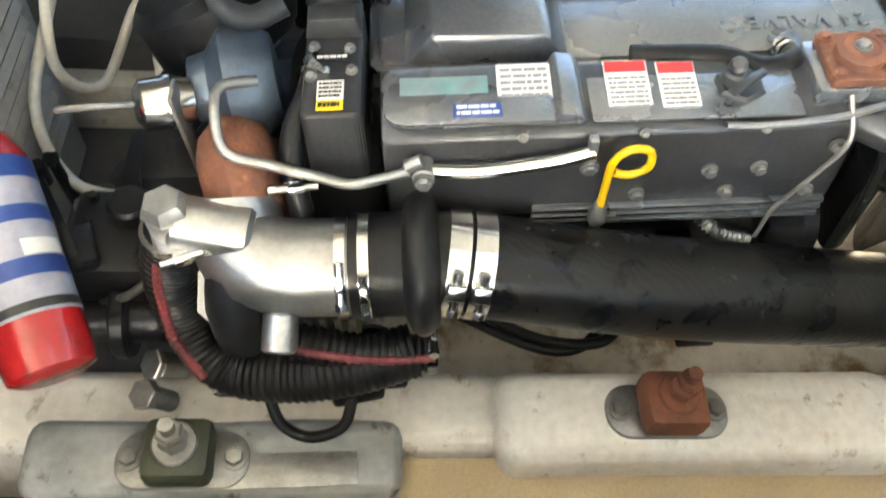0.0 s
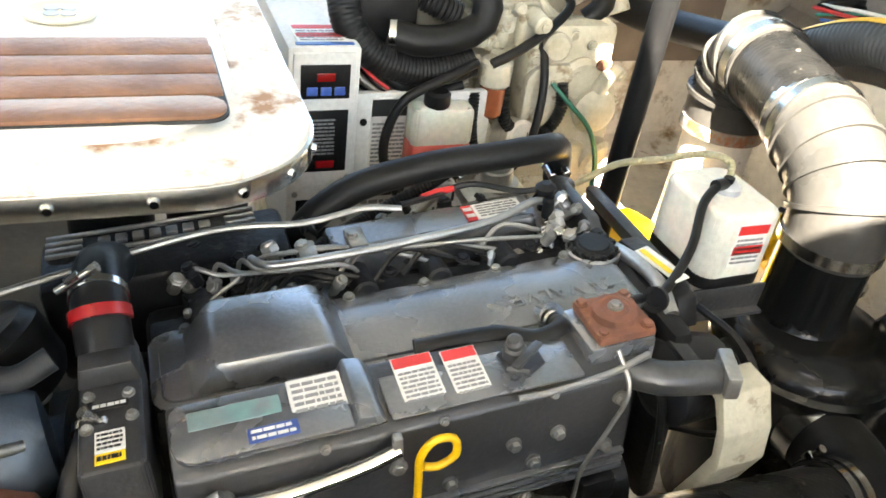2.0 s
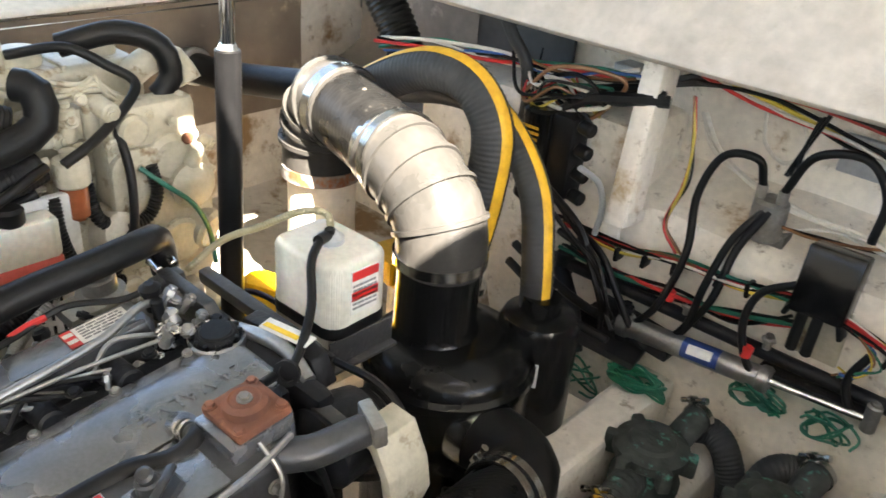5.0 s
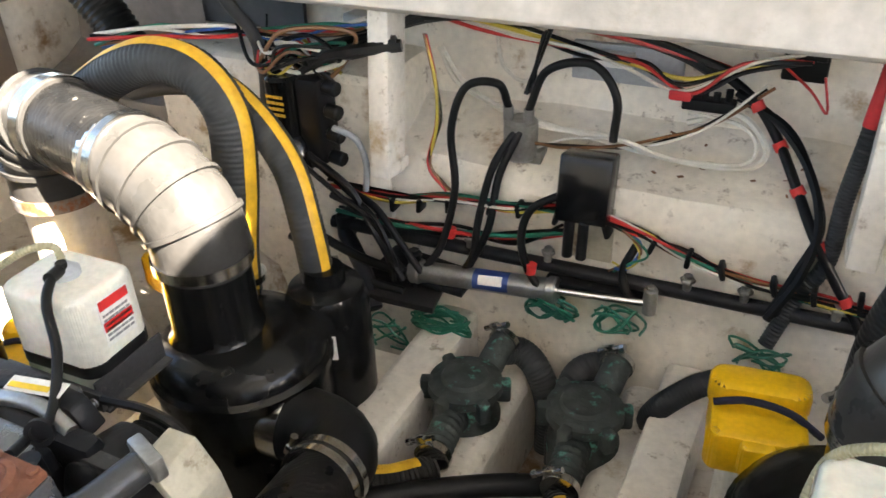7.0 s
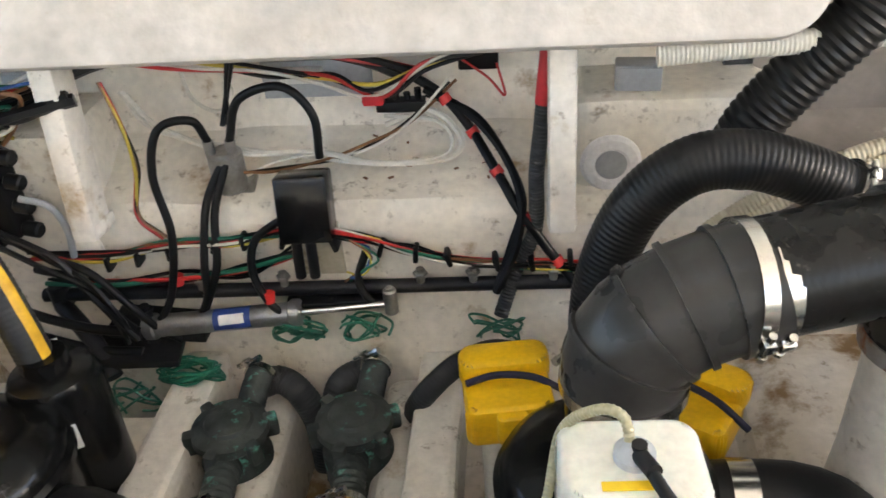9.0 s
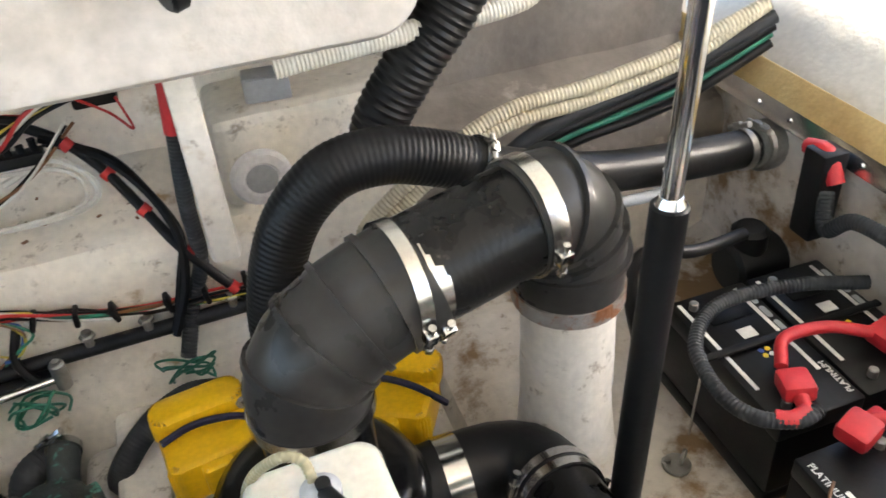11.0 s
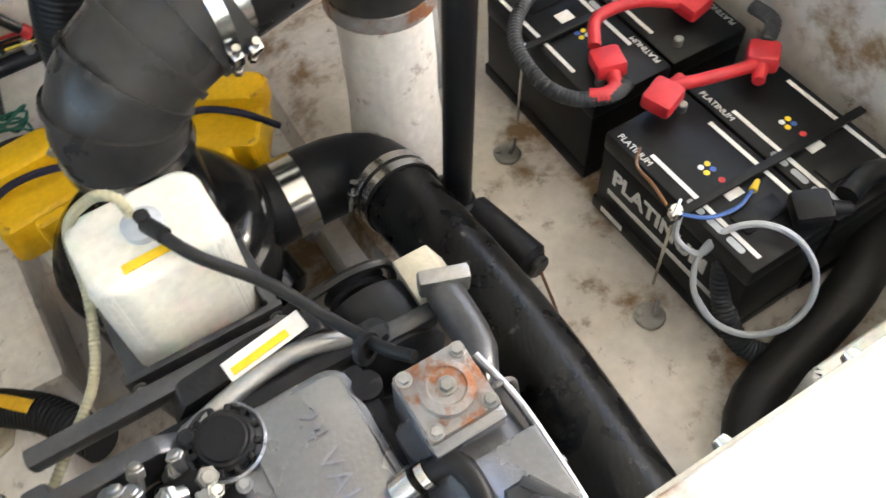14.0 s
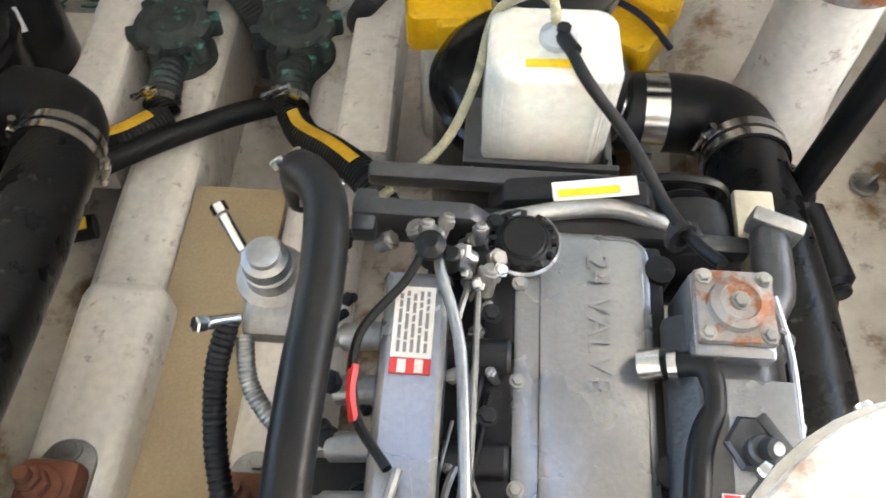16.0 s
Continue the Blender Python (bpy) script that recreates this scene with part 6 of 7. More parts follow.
for k in range(3):
    cable("hull_hose", [(1.71, 0.30 - k * 0.03, 0.80), (1.715, 0.29 - k * 0.03, 0.66), (1.71, 0.27 - k * 0.02, 0.54), (1.70, 0.2, 0.45)], 0.016 - 0.003 * (k == 1), (RUBBER, CONDUIT, RUBBER)[k], "hose running down the hull side", "hose", "hull hoses")
solid("sensor_box", bx(1.66, 1.72, 1.10, 1.16, 0.60, 0.80, 0.006), BLACKM, "black box mounted on the hull side", "box")
solid("pump", join(cyl((1.55, 1.20, 0.50), (1.68, 1.20, 0.50), 0.06, bev=0.01), cyl((1.6, 1.2, 0.5), (1.6, 1.2, 0.60), 0.04, bev=0.01)), BLACKM, "black pump behind the batteries", "pump")
cable("drain_hose", [(1.30, 1.12, 0.42), (1.27, 1.13, 0.58), (1.30, 1.14, 0.66), (1.42, 1.14, 0.63), (1.55, 1.16, 0.62)], 0.014, RUBBER, "thin black drain hose", "hose")
cable("grey_pipe", [(1.22, 1.12, 0.36), (1.215, 1.12, 0.62), (1.20, 1.10, 0.67), (1.12, 1.10, 0.66)], 0.017, GREYP, "grey pipe beside the outlet", "pipe")


# ---- hatch lifting struts ----
def strut(x, y, zc, lean, motor):
    s = thing("hatch_strut", "black electric hatch lifting strut with a chrome rod", "strut", (x, y, 0.36), "struts")
    low = Vector((x - lean[0], y - lean[1], 0.42))
    col = Vector((x, y, zc))
    up = (col - low).normalized()
    part("tube", cyl(low, col, 0.026, seg=24, bev=0.003), BLACKM, s)
    part("collar", cyl(col, col + up * 0.012, 0.021, 0.016), CHROME, s)
    part("rod", cyl(col, col + up * 0.85, 0.0145, seg=18), CHROME, s, "chrome rod")
    part("foot", join(cyl(low - up * 0.06, low + up * 0.02, 0.034, bev=0.006), cb(low - up * 0.05, (0.07, 0.05, 0.05), 0.01)), BLACKM, s)
    if motor:
        a = low + Vector((0.02, -0.01, -0.02))
        part("motor", cyl(a, a + Vector((0.035, -0.16, -0.01)), 0.036, bev=0.01), BLACKM, s)
        part("motor_cap", cyl(a + Vector((0.035, -0.16, -0.01)), a + Vector((0.038, -0.175, -0.011)), 0.024, bev=0.004), BLACKM, s)
        part("motor_wire", tube([a + Vector((0.04, -0.17, -0.02)), a + Vector((0.03, -0.24, -0.06)), a + Vector((0.0, -0.32, -0.07))], 0.003, 6), RUST, s)


strut(1.096, 0.784, 1.045, (0.03, 0.0), True)
strut(-1.005, 0.725, 1.09, (0.0, 0.02), True)


# ---- transom space ----
def strainer(x, y):
    s = thing("sea_strainer", "corroded green bronze sea strainer with bolted lid", "sea strainer", (x, y, 0.02), "sea strainers")
    part("body", lathe([(0.055, 0.03), (0.07, 0.05), (0.072, 0.24), (0.062, 0.26), (0.062, 0.30)], 28, Matrix.Translation((x, y, 0))), BRONZE, s)
    part("lid", lathe([(0.074, 0.30), (0.078, 0.305), (0.076, 0.322), (0.05, 0.330), (0.045, 0.338), (0.01, 0.342)], 28, Matrix.Translation((x, y, 0))), BRONZE, s)
    for k in range(6):
        a = radians(60 * k + 20)
        part("lug", cb((x + 0.078 * math.cos(a), y + 0.078 * math.sin(a), 0.30), (0.03, 0.026, 0.05), 0.006, rot(0, 0, math.degrees(a))), BRONZE, s)
    part("inlet", tube([(x + 0.01, y + 0.05, 0.27), (x + 0.02, y + 0.10, 0.31), (x + 0.025, y + 0.15, 0.325)], 0.030, 14), BRONZE, s)
    part("outlet", tube([(x, y - 0.04, 0.26), (x + 0.005, y - 0.10, 0.28), (x + 0.01, y - 0.16, 0.275)], 0.032, 14, 0.0015, 0.014), BRONZE, s)
    part("clip", ring((x + 0.012, y - 0.175, 0.274), (0.05, -1, -0.05), 0.034, 0.016, screw=120), STEEL, s)
    part("clip", ring((x + 0.025, y + 0.145, 0.325), (0.1, 1, 0.1), 0.031, 0.014, screw=60), STEEL, s)


strainer(-0.20, 1.25)
strainer(0.075, 1.275)
for o in scene.objects:
    if o.name.startswith("sea_strainer"):
        o.scale, o.location.z = (1.12, 1.12, 1.12), -0.02


def striped_hose(pts, r, lab, stripe=(20, 50), grp="striped hoses"):
    h = thing("striped_hose", lab, "hose", pts[0], grp)
    part("hose", tube(pts, r, 18, r * 0.018, 0.011), GREYHOSE, h)
    part("stripe", tube(pts, r * 1.045, 5, 0, arc=stripe, step=0.012), YSTRIPE, h, "yellow printed stripe")
    h.location.x -= 0.06
    h.location.z -= 0.02
    return h


striped_hose([(-0.62, 1.10, 0.53), (-0.615, 1.11, 0.66), (-0.60, 1.13, 0.82), (-0.61, 1.15, 0.95), (-0.67, 1.15, 1.03), (-0.76, 1.14, 1.05), (-0.86, 1.13, 1.02), (-0.98, 1.12, 0.95)], 0.047, "thick grey ribbed hose with yellow stripe arching from the muffler", (-120, -85))
striped_hose([(-0.43, 1.14, 0.60), (-0.45, 1.15, 0.72), (-0.50, 1.18, 0.84), (-0.60, 1.21, 0.93), (-0.72, 1.24, 0.97), (-0.85, 1.26, 0.96), (-1.0, 1.28, 0.92)], 0.036, "grey ribbed hose with yellow stripe behind the muffler", (-125, -90))
ap = thing("gas_separator", "black cylinder beside the muffler with a white label", "separator", (-0.43, 1.14, 0.1))
part("cylinder", lathe([(0.085, 0.08), (0.092, 0.10), (0.092, 0.55), (0.08, 0.575), (0.045, 0.585), (0.042, 0.62)], 30, Matrix.Translation((-0.43, 1.14, 0))), BLACKPL, ap)
part("label", cb((-0.388, 1.055, 0.475), (0.05, 0.004, 0.06), 0.001, rot(0, 0, 26)), WLAB, ap)
part("clip", ring((-0.43, 1.14, 0.61), (0, 0, 1), 0.039, 0.016, screw=-60), STEEL, ap)
part("clip", ring((-0.62, 1.10, 0.575), (0, 0.1, 1), 0.050, 0.016, screw=-60), STEEL, ap)
cable("raw_water_hose", [(0.088, 1.075, 0.232), (0.13, 1.0, 0.25), (0.21, 0.92, 0.295), (0.28, 0.84, 0.33), (0.34, 0.74, 0.34)], 0.034, RUBBER, "black raw-water hose with orange print", "hose", "raw-water hoses", 0.0012, 0.01, 16)
solid("hose_print", tube([(0.10, 1.05, 0.238), (0.13, 1.0, 0.25), (0.21, 0.92, 0.295), (0.27, 0.85, 0.328)], 0.0358, 4, 0, arc=(-15, 25), step=0.01), YSTRIPE, "orange printed band on the hose", "hose print")
cable("raw_water_hose", [(-0.185, 1.045, 0.232), (-0.24, 0.97, 0.25), (-0.33, 0.90, 0.27), (-0.42, 0.80, 0.28)], 0.034, RUBBER, "black raw-water hose with orange print", "hose", "raw-water hoses", 0.0012, 0.01, 16)
solid("hose_print", tube([(-0.205, 1.015, 0.240), (-0.25, 0.96, 0.252), (-0.32, 0.91, 0.268)], 0.0358, 4, 0, arc=(-20, 30), step=0.01), YSTRIPE, "orange printed band on the hose", "hose print")
cable("bilge_hose", [(0.06, 1.12, 0.22), (-0.05, 1.05, 0.24), (-0.18, 0.95, 0.26), (-0.30, 0.86, 0.26), (-0.40, 0.80, 0.24)], 0.025, RUBBER, "smooth black bilge hose", "hose")
cable("inlet_hose", [(-0.175, 1.41, 0.29), (-0.14, 1.44, 0.28), (-0.09, 1.42, 0.26), (-0.05, 1.40, 0.18), (-0.04, 1.38, 0.05)], 0.034, GREYHOSE, "grey ribbed inlet hose", "hose", "inlet hoses", 0.001, 0.009, 14)
cable("inlet_hose", [(0.105, 1.43, 0.29), (0.06, 1.46, 0.285), (0.01, 1.42, 0.27), (-0.01, 1.38, 0.15), (0.0, 1.34, 0.05)], 0.034, GREYHOSE, "grey ribbed inlet hose", "hose", "inlet hoses", 0.001, 0.009, 14)
sb = thing("tan_floor_board", "tan painted board lying between the stringers", "board", (0.07, 0.3, 0.19))
part("board", bx(-0.096, 0.10, -0.4, 0.90, 0.17, 0.19, 0.004), TAN, sb)
solid("through_hull_fitting", join(cyl((0.14, 0.93, 0.0), (0.14, 0.93, 0.22), 0.03), cyl((0.14, 0.93, 0.20), (0.14, 0.93, 0.225), 0.045, bev=0.006, seg=8), cyl((0.14, 0.93, 0.24), (0.14, 0.93, 0.27), 0.038, bev=0.008)), CONDUIT, "cream plastic through-hull valve", "fitting")
solid("stringer_block", lumpy(bx(-0.53, -0.415, 1.10, 1.36, 0.0, 0.235, 0.01), 3, 0.005, 8), GEL, "cream fibreglass block beside the stringer", "block", kind="structure")
# steering gear
st = thing("steering_cylinder", "silver hydraulic steering cylinder with blue label and chrome rod", "steering cylinder", (-0.44, 1.46, 0.43))
part("barrel", join(cyl((-0.42, 1.455, 0.435), (-0.07, 1.465, 0.465), 0.027, bev=0.004), cyl((-0.44, 1.455, 0.434), (-0.41, 1.455, 0.436), 0.032, bev=0.004), cyl((-0.085, 1.465, 0.464), (-0.06, 1.465, 0.466), 0.032, bev=0.004)), SILVER, st)
part("rod", cyl((-0.06, 1.465, 0.466), (0.15, 1.475, 0.482), 0.009, seg=14), CHROME, st)
part("rod_end", join(cyl((0.15, 1.475, 0.455), (0.15, 1.475, 0.52), 0.016, bev=0.003), bolt((0.15, 1.475, 0.52))), DULL, st)
part("label", tube([(-0.265, 1.459, 0.448), (-0.175, 1.462, 0.456)], 0.0276, 10, 0, arc=(-20, 110), step=0.02), BLAB, st)
part("label_panel", tube([(-0.25, 1.459, 0.449), (-0.19, 1.462, 0.455)], 0.0281, 6, 0, arc=(30, 80), step=0.02), WLAB, st)
tr = thing("tie_bar", "black steel steering tie bar across the transom", "tie bar", (-0.7, 1.5, 0.5))
part("bar", cyl((-0.70, 1.51, 0.49), (0.66, 1.51, 0.515), 0.017, seg=14), DARKP, tr)
part("joint", cyl((0.60, 1.51, 0.49), (0.60, 1.51, 0.55), 0.022, bev=0.004), DARKP, tr)
part("joint", cyl((-0.66, 1.51, 0.46), (-0.66, 1.51, 0.52), 0.026, bev=0.004), DARKP, tr)
part("bracket", cb((-0.42, 1.50, 0.41), (0.24, 0.10, 0.03), 0.004, rot(0, 4, 0)), DARKP, tr)
part("perforated_plate", cb((0.02, 1.50, 0.478), (0.24, 0.05, 0.012), 0.002, rot(0, -3, 0)), DARKP, tr)
cable("arm", [(-0.66, 1.50, 0.47), (-0.56, 1.42, 0.42), (-0.50, 1.36, 0.36)], 0.022, DARKP, "short black steel rudder arm", "rudder arm")
bb = thing("control_box", "glossy black control box on a bracket against the transom", "control box", (-0.02, 1.53, 0.6))
part("housing", cb((-0.02, 1.515, 0.72), (0.115, 0.085, 0.15), 0.006, rot(-14, 0, 4)), BLACKPL, bb)
part("bracket", bx(-0.075, 0.04, 1.54, 1.55, 0.52, 0.66, 0.003), GENW, bb)
for dx in (-0.02, 0.012):
    part("plug", cyl((-0.02 + dx, 1.465, 0.66), (-0.02 + dx, 1.455, 0.57), 0.012, bev=0.003), BLACKM, bb)
fp = thing("fuel_filter_pump", "black cylindrical pump with yellow printing on the transom box", "pump", (-0.75, 1.47, 0.65))
part("canister", join(cyl((-0.77, 1.47, 0.74), (-0.77, 1.47, 0.90), 0.046, bev=0.008), cyl((-0.755, 1.46, 0.66), (-0.755, 1.46, 0.75), 0.055, 0.045, bev=0.01)), BLACKPL, fp)
part("print", bars(4, 0.05, 0.06, frame_m((-0.765, 1.4225, 0.835), (1, 0, 0), (0, 0, 1)) @ Matrix.Translation((0, 0, 0.001)), 51), YSTRIPE, fp)
part("manifold", join(bx(-0.73, -0.66, 1.45, 1.53, 0.68, 0.90, 0.015), *[cyl((-0.66, 1.48, 0.70 + k * 0.06), (-0.62, 1.475, 0.695 + k * 0.06), 0.018, bev=0.004) for k in range(4)]), BLACKM, fp)
sc = thing("solenoid", "corroded solenoid with black cables on the transom ledge", "solenoid", (-0.21, 1.6, 0.74))
part("body", join(cyl((-0.21, 1.60, 0.72), (-0.21, 1.60, 0.82), 0.04, bev=0.008), cyl((-0.235, 1.585, 0.82), (-0.235, 1.585, 0.85), 0.012), cyl((-0.185, 1.585, 0.82), (-0.185, 1.585, 0.85), 0.012), bx(-0.26, -0.16, 1.60, 1.65, 0.70, 0.74, 0.004)), DULL, sc)
fu = thing("fuse_block", "grey plate with clear fuse block on the transom", "fuse block", (-0.03, 1.76, 0.9))
part("plate", cb((-0.02, 1.785, 0.91), (0.26, 0.02, 0.09), 0.003), GREYP, fu)
part("fuse", join(cb((-0.05, 1.765, 0.925), (0.10, 0.03, 0.035), 0.005), bolt((-0.09, 1.75, 0.93), (0, -1, 0)), bolt((-0.01, 1.75, 0.93), (0, -1, 0))), WLAB, fu)
solid("relay", join(cb((0.36, 1.765, 0.96), (0.09, 0.05, 0.06), 0.006), cb((0.36, 1.74, 0.985), (0.08, 0.02, 0.012), 0.003)), BLACKM, "black relay block with red wire", "relay")
solid("bus_bar", join(bx(0.13, 0.24, 1.68, 1.72, 0.86, 0.885, 0.004), *[cyl((0.15 + k * 0.025, 1.70, 0.88), (0.15 + k * 0.025, 1.70, 0.90 + 0.01 * (k % 2)), 0.008) for k in range(4)]), BLACKM, "black terminal block with wires", "terminal block")
solid("red_switch", join(cb((0.125, 1.69, 0.89), (0.05, 0.025, 0.025), 0.006)), RED, "red rubber terminal cover", "terminal cover")
lt = thing("round_light", "round white plastic light on the fibreglass box", "light", (0.665, 1.585, 0.755))
part("bezel", lathe([(0.066, 0), (0.066, 0.006), (0.058, 0.014), (0.04, 0.016), (0.034, 0.012)], 32, Matrix.Translation((0.645, 1.597, 0.765)) @ rot(90, 0, 0)), PLASTW, lt)
part("lens", lathe([(0.034, 0.010), (0.034, 0.013), (0.02, 0.015)], 28, Matrix.Translation((0.645, 1.597, 0.765)) @ rot(90, 0, 0)), GREYP, lt)
for x, y, z in ((0.70, 1.66, 0.94), (-0.63, 1.64, 0.985)):
    jb = thing("junction_box", "pale grey plastic junction box", "junction box", (x, y, z), "junction boxes")
    part("box", cb((x, y, z), (0.095, 0.06, 0.055), 0.005, rot(0, 0, -6)), GREYP, jb)
    part("lid", cb((x, y - 0.032, z), (0.09, 0.006, 0.05), 0.002, rot(0, 0, -6)), GREYP, jb)
wl = thing("castor_wheel", "black rubber castor wheel with red hub hung on the deck edge", "wheel", (0.56, 1.32, 1.27))
part("tyre", lathe([(0.02, -0.016), (0.04, -0.016), (0.046, -0.01), (0.046, 0.01), (0.04, 0.016), (0.02, 0.016)], 24, Matrix.Translation((0.56, 1.315, 1.275)) @ rot(0, 78, 20)), RUBBER, wl)
part("hub", cyl((0.535, 1.31, 1.275), (0.585, 1.32, 1.28), 0.013, bev=0.003), REDP, wl)
part("fork", cb((0.60, 1.36, 1.31), (0.11, 0.05, 0.02), 0.005, rot(60, 0, 10)), DULL, wl)


def yellow_can(x, y, rz, top):
    c = thing("yellow_capped_can", "white plastic can with a big yellow lid and navy strap", "canister", (x, y, top - 0.4), "yellow cans")
    m = Matrix.Translation((x, y, 0)) @ rot(0, 0, rz)
    part("can", prism(rounded(-0.055, 0.055, -0.055, 0.055, (0.03,) * 4, 5), top - 0.42, top - 0.08, 0.01, m), WHW, c)
    lid = part("lid", join(prism(rounded(-0.085, 0.085, -0.075, 0.075, (0.03, 0.03, 0.02, 0.02), 5), top - 0.12, top - 0.03, 0.014, m.copy()), prism(rounded(-0.03, 0.03, -0.095, -0.05, (0.01,) * 4, 3), top - 0.10, top - 0.035, 0.008, m.copy()), prism(rounded(-0.09, 0.09, 0.02, 0.10, (0.03,) * 4, 4), top - 0.06, top, 0.014, m.copy())), YELLOW, c, "yellow moulded lid")
    part("strap", tube([m @ Vector((-0.08, 0.0, top - 0.02)), m @ Vector((-0.02, 0.0, top - 0.005)), m @ Vector((0.05, -0.01, top - 0.01)), m @ Vector((0.11, 0.0, top - 0.06))], 0.007, 8), CLOTH, c)


yellow_can(0.42, 1.175, 8, 0.54)
yellow_can(0.775, 1.18, -30, 0.50)
yellow_can(-0.86, 1.14, -10, 0.60)
yellow_can(-1.02, 0.80, 20, 0.50)
# big hoses aft
bh = thing("corrugated_exhaust_hose", "thick black corrugated hose arching behind the muffler", "hose", (0.56, 1.25, 0.5))
part("hose", tube([(0.59, 1.24, 0.48), (0.595, 1.245, 0.68), (0.645, 1.25, 0.84), (0.73, 1.25, 0.93), (0.83, 1.25, 0.945), (0.94, 1.25, 0.91), (1.02, 1.25, 0.865)], 0.051, 20, 0.0008, 0.010), RUBBER, bh)
part("clamp", ring((1.0, 1.25, 0.88), (1, 0, -0.6), 0.0545, 0.018, screw=120), STEEL, bh)
th = thing("outlet_hose", "black rubber hose to the rusty through-hull in the side", "hose", (1.3, 1.25, 0.8))
part("hose", tube([(1.0, 1.25, 0.88), (1.12, 1.26, 0.83), (1.28, 1.28, 0.775), (1.50, 1.31, 0.73), (1.70, 1.345, 0.695)], 0.043, 18), RUBBER, th)
part("flange", join(cyl((1.70, 1.345, 0.695), (1.745, 1.352, 0.688), 0.058, bev=0.006), ring((1.69, 1.343, 0.697), (1, 0.1, -0.1), 0.0445, 0.016, screw=90), ring((1.66, 1.338, 0.70), (1, 0.1, -0.1), 0.0445, 0.016, screw=60)), DULL, th)
part("t_handle", join(cyl((1.30, 1.24, 0.72), (1.40, 1.22, 0.73), 0.012), cyl((1.40, 1.20, 0.70), (1.40, 1.23, 0.78), 0.012)), GREYP, th)
mo = thing("outlet_hose", "black rubber hose to the port through-hull", "hose", (-1.3, 1.2, 0.85))
part("hose", tube([(-0.98, 1.12, 0.95), (-1.15, 1.13, 0.90), (-1.35, 1.12, 0.86), (-1.60, 1.10, 0.82), (-1.75, 1.09, 0.81)], 0.043, 18), RUBBER, mo)
part("flange", cyl((-1.76, 1.09, 0.81), (-1.72, 1.09, 0.815), 0.055, bev=0.005), DULL, mo)
for sx in (-1, 1):
    cable("vent_hose", [(sx * 0.86, 1.47, 0.80), (sx * 0.885, 1.46, 0.90), (sx * 0.95, 1.45, 1.0), (sx * 1.06, 1.44, 1.14), (sx * 1.16, 1.44, 1.34)] if sx > 0 else [(-1.27, 1.50, 0.80), (-1.28, 1.50, 0.88), (-1.33, 1.50, 0.97), (-1.41, 1.49, 1.09), (-1.5, 1.49, 1.3)], 0.055, RUBBER, "black corrugated engine room vent hose", "hose", "vent hoses", 0.0022, 0.016, 20)
for k in range(2):
    cable("white_conduit", [(0.80, 1.44, 0.62 + k * 0.0), (0.84 + k * 0.035, 1.45, 0.69 - k * 0.01), (1.0 + k * 0.03, 1.45, 0.80 - k * 0.015), (1.15 + k * 0.01, 1.45, 0.865 - k * 0.03), (1.33, 1.44, 0.885 - k * 0.032), (1.53, 1.42, 0.93 - k * 0.03), (1.72, 1.40, 1.0)], 0.016, CONDUIT, "cream corrugated conduit strapped along the hull", "conduit", "white conduits", 0.0012, 0.009)
cable("white_hose", [(0.70, 1.43, 1.065), (0.85, 1.43, 1.075), (1.05, 1.43, 1.085), (1.18, 1.43, 1.10), (1.22, 1.44, 1.13)], 0.022, WHW, "white corrugated hose under the deck edge", "hose", rib=0.0012)
for k, (mt, r) in enumerate(((GREYHOSE, 0.018), (BLACKM, 0.014), (GREEN, 0.008), (BLACKM, 0.012))):
    cable("loom", [(1.08 + k * 0.03, 1.46, 0.70), (1.20 + k * 0.035, 1.45, 0.79 - k * 0.012), (1.36 + k * 0.03, 1.44, 0.84 - k * 0.02), (1.58, 1.42, 0.90 - k * 0.025), (1.74, 1.40, 0.97 - k * 0.02)], r, mt, "dark cable loom strapped along the hull", "loom", "looms")
cable("reinforced_hose", [(0.20, 1.40, 0.20), (0.20, 1.36, 0.26), (0.235, 1.345, 0.33), (0.30, 1.38, 0.375), (0.38, 1.42, 0.385), (0.46, 1.43, 0.36)], 0.027, GREYHOSE, "grey reinforced hose with white tracer over the stringer", "hose", rib=0.0006)
solid("hose_tracer", tube([(0.20, 1.36, 0.26), (0.235, 1.345, 0.33), (0.30, 1.38, 0.375), (0.36, 1.41, 0.385)], 0.0285, 4, 0, arc=(-30, 20), step=0.01), CONDUIT, "white tracer stripe on the hose", "hose stripe")

ap.location.x -= 0.045

# wiring
rnd = random.Random(11)
WM = [BLACKM, BLACKM, REDW, YELW, WHW, BRNW, GREEN, BLACKM, REDW]


def loom(name, pts, n, spread, r, lab, seedv, mats=None):
    rr = random.Random(seedv)
    for k in range(n):
        q = [(x + rr.uniform(-spread, spread), y + rr.uniform(-spread, spread), z + rr.uniform(-spread, spread)) for x, y, z in pts]
        solid(name, tube(q, r * rr.uniform(0.7, 1.2), 6), (mats or WM)[k % len(mats or WM)], lab, "wire", name + "s")


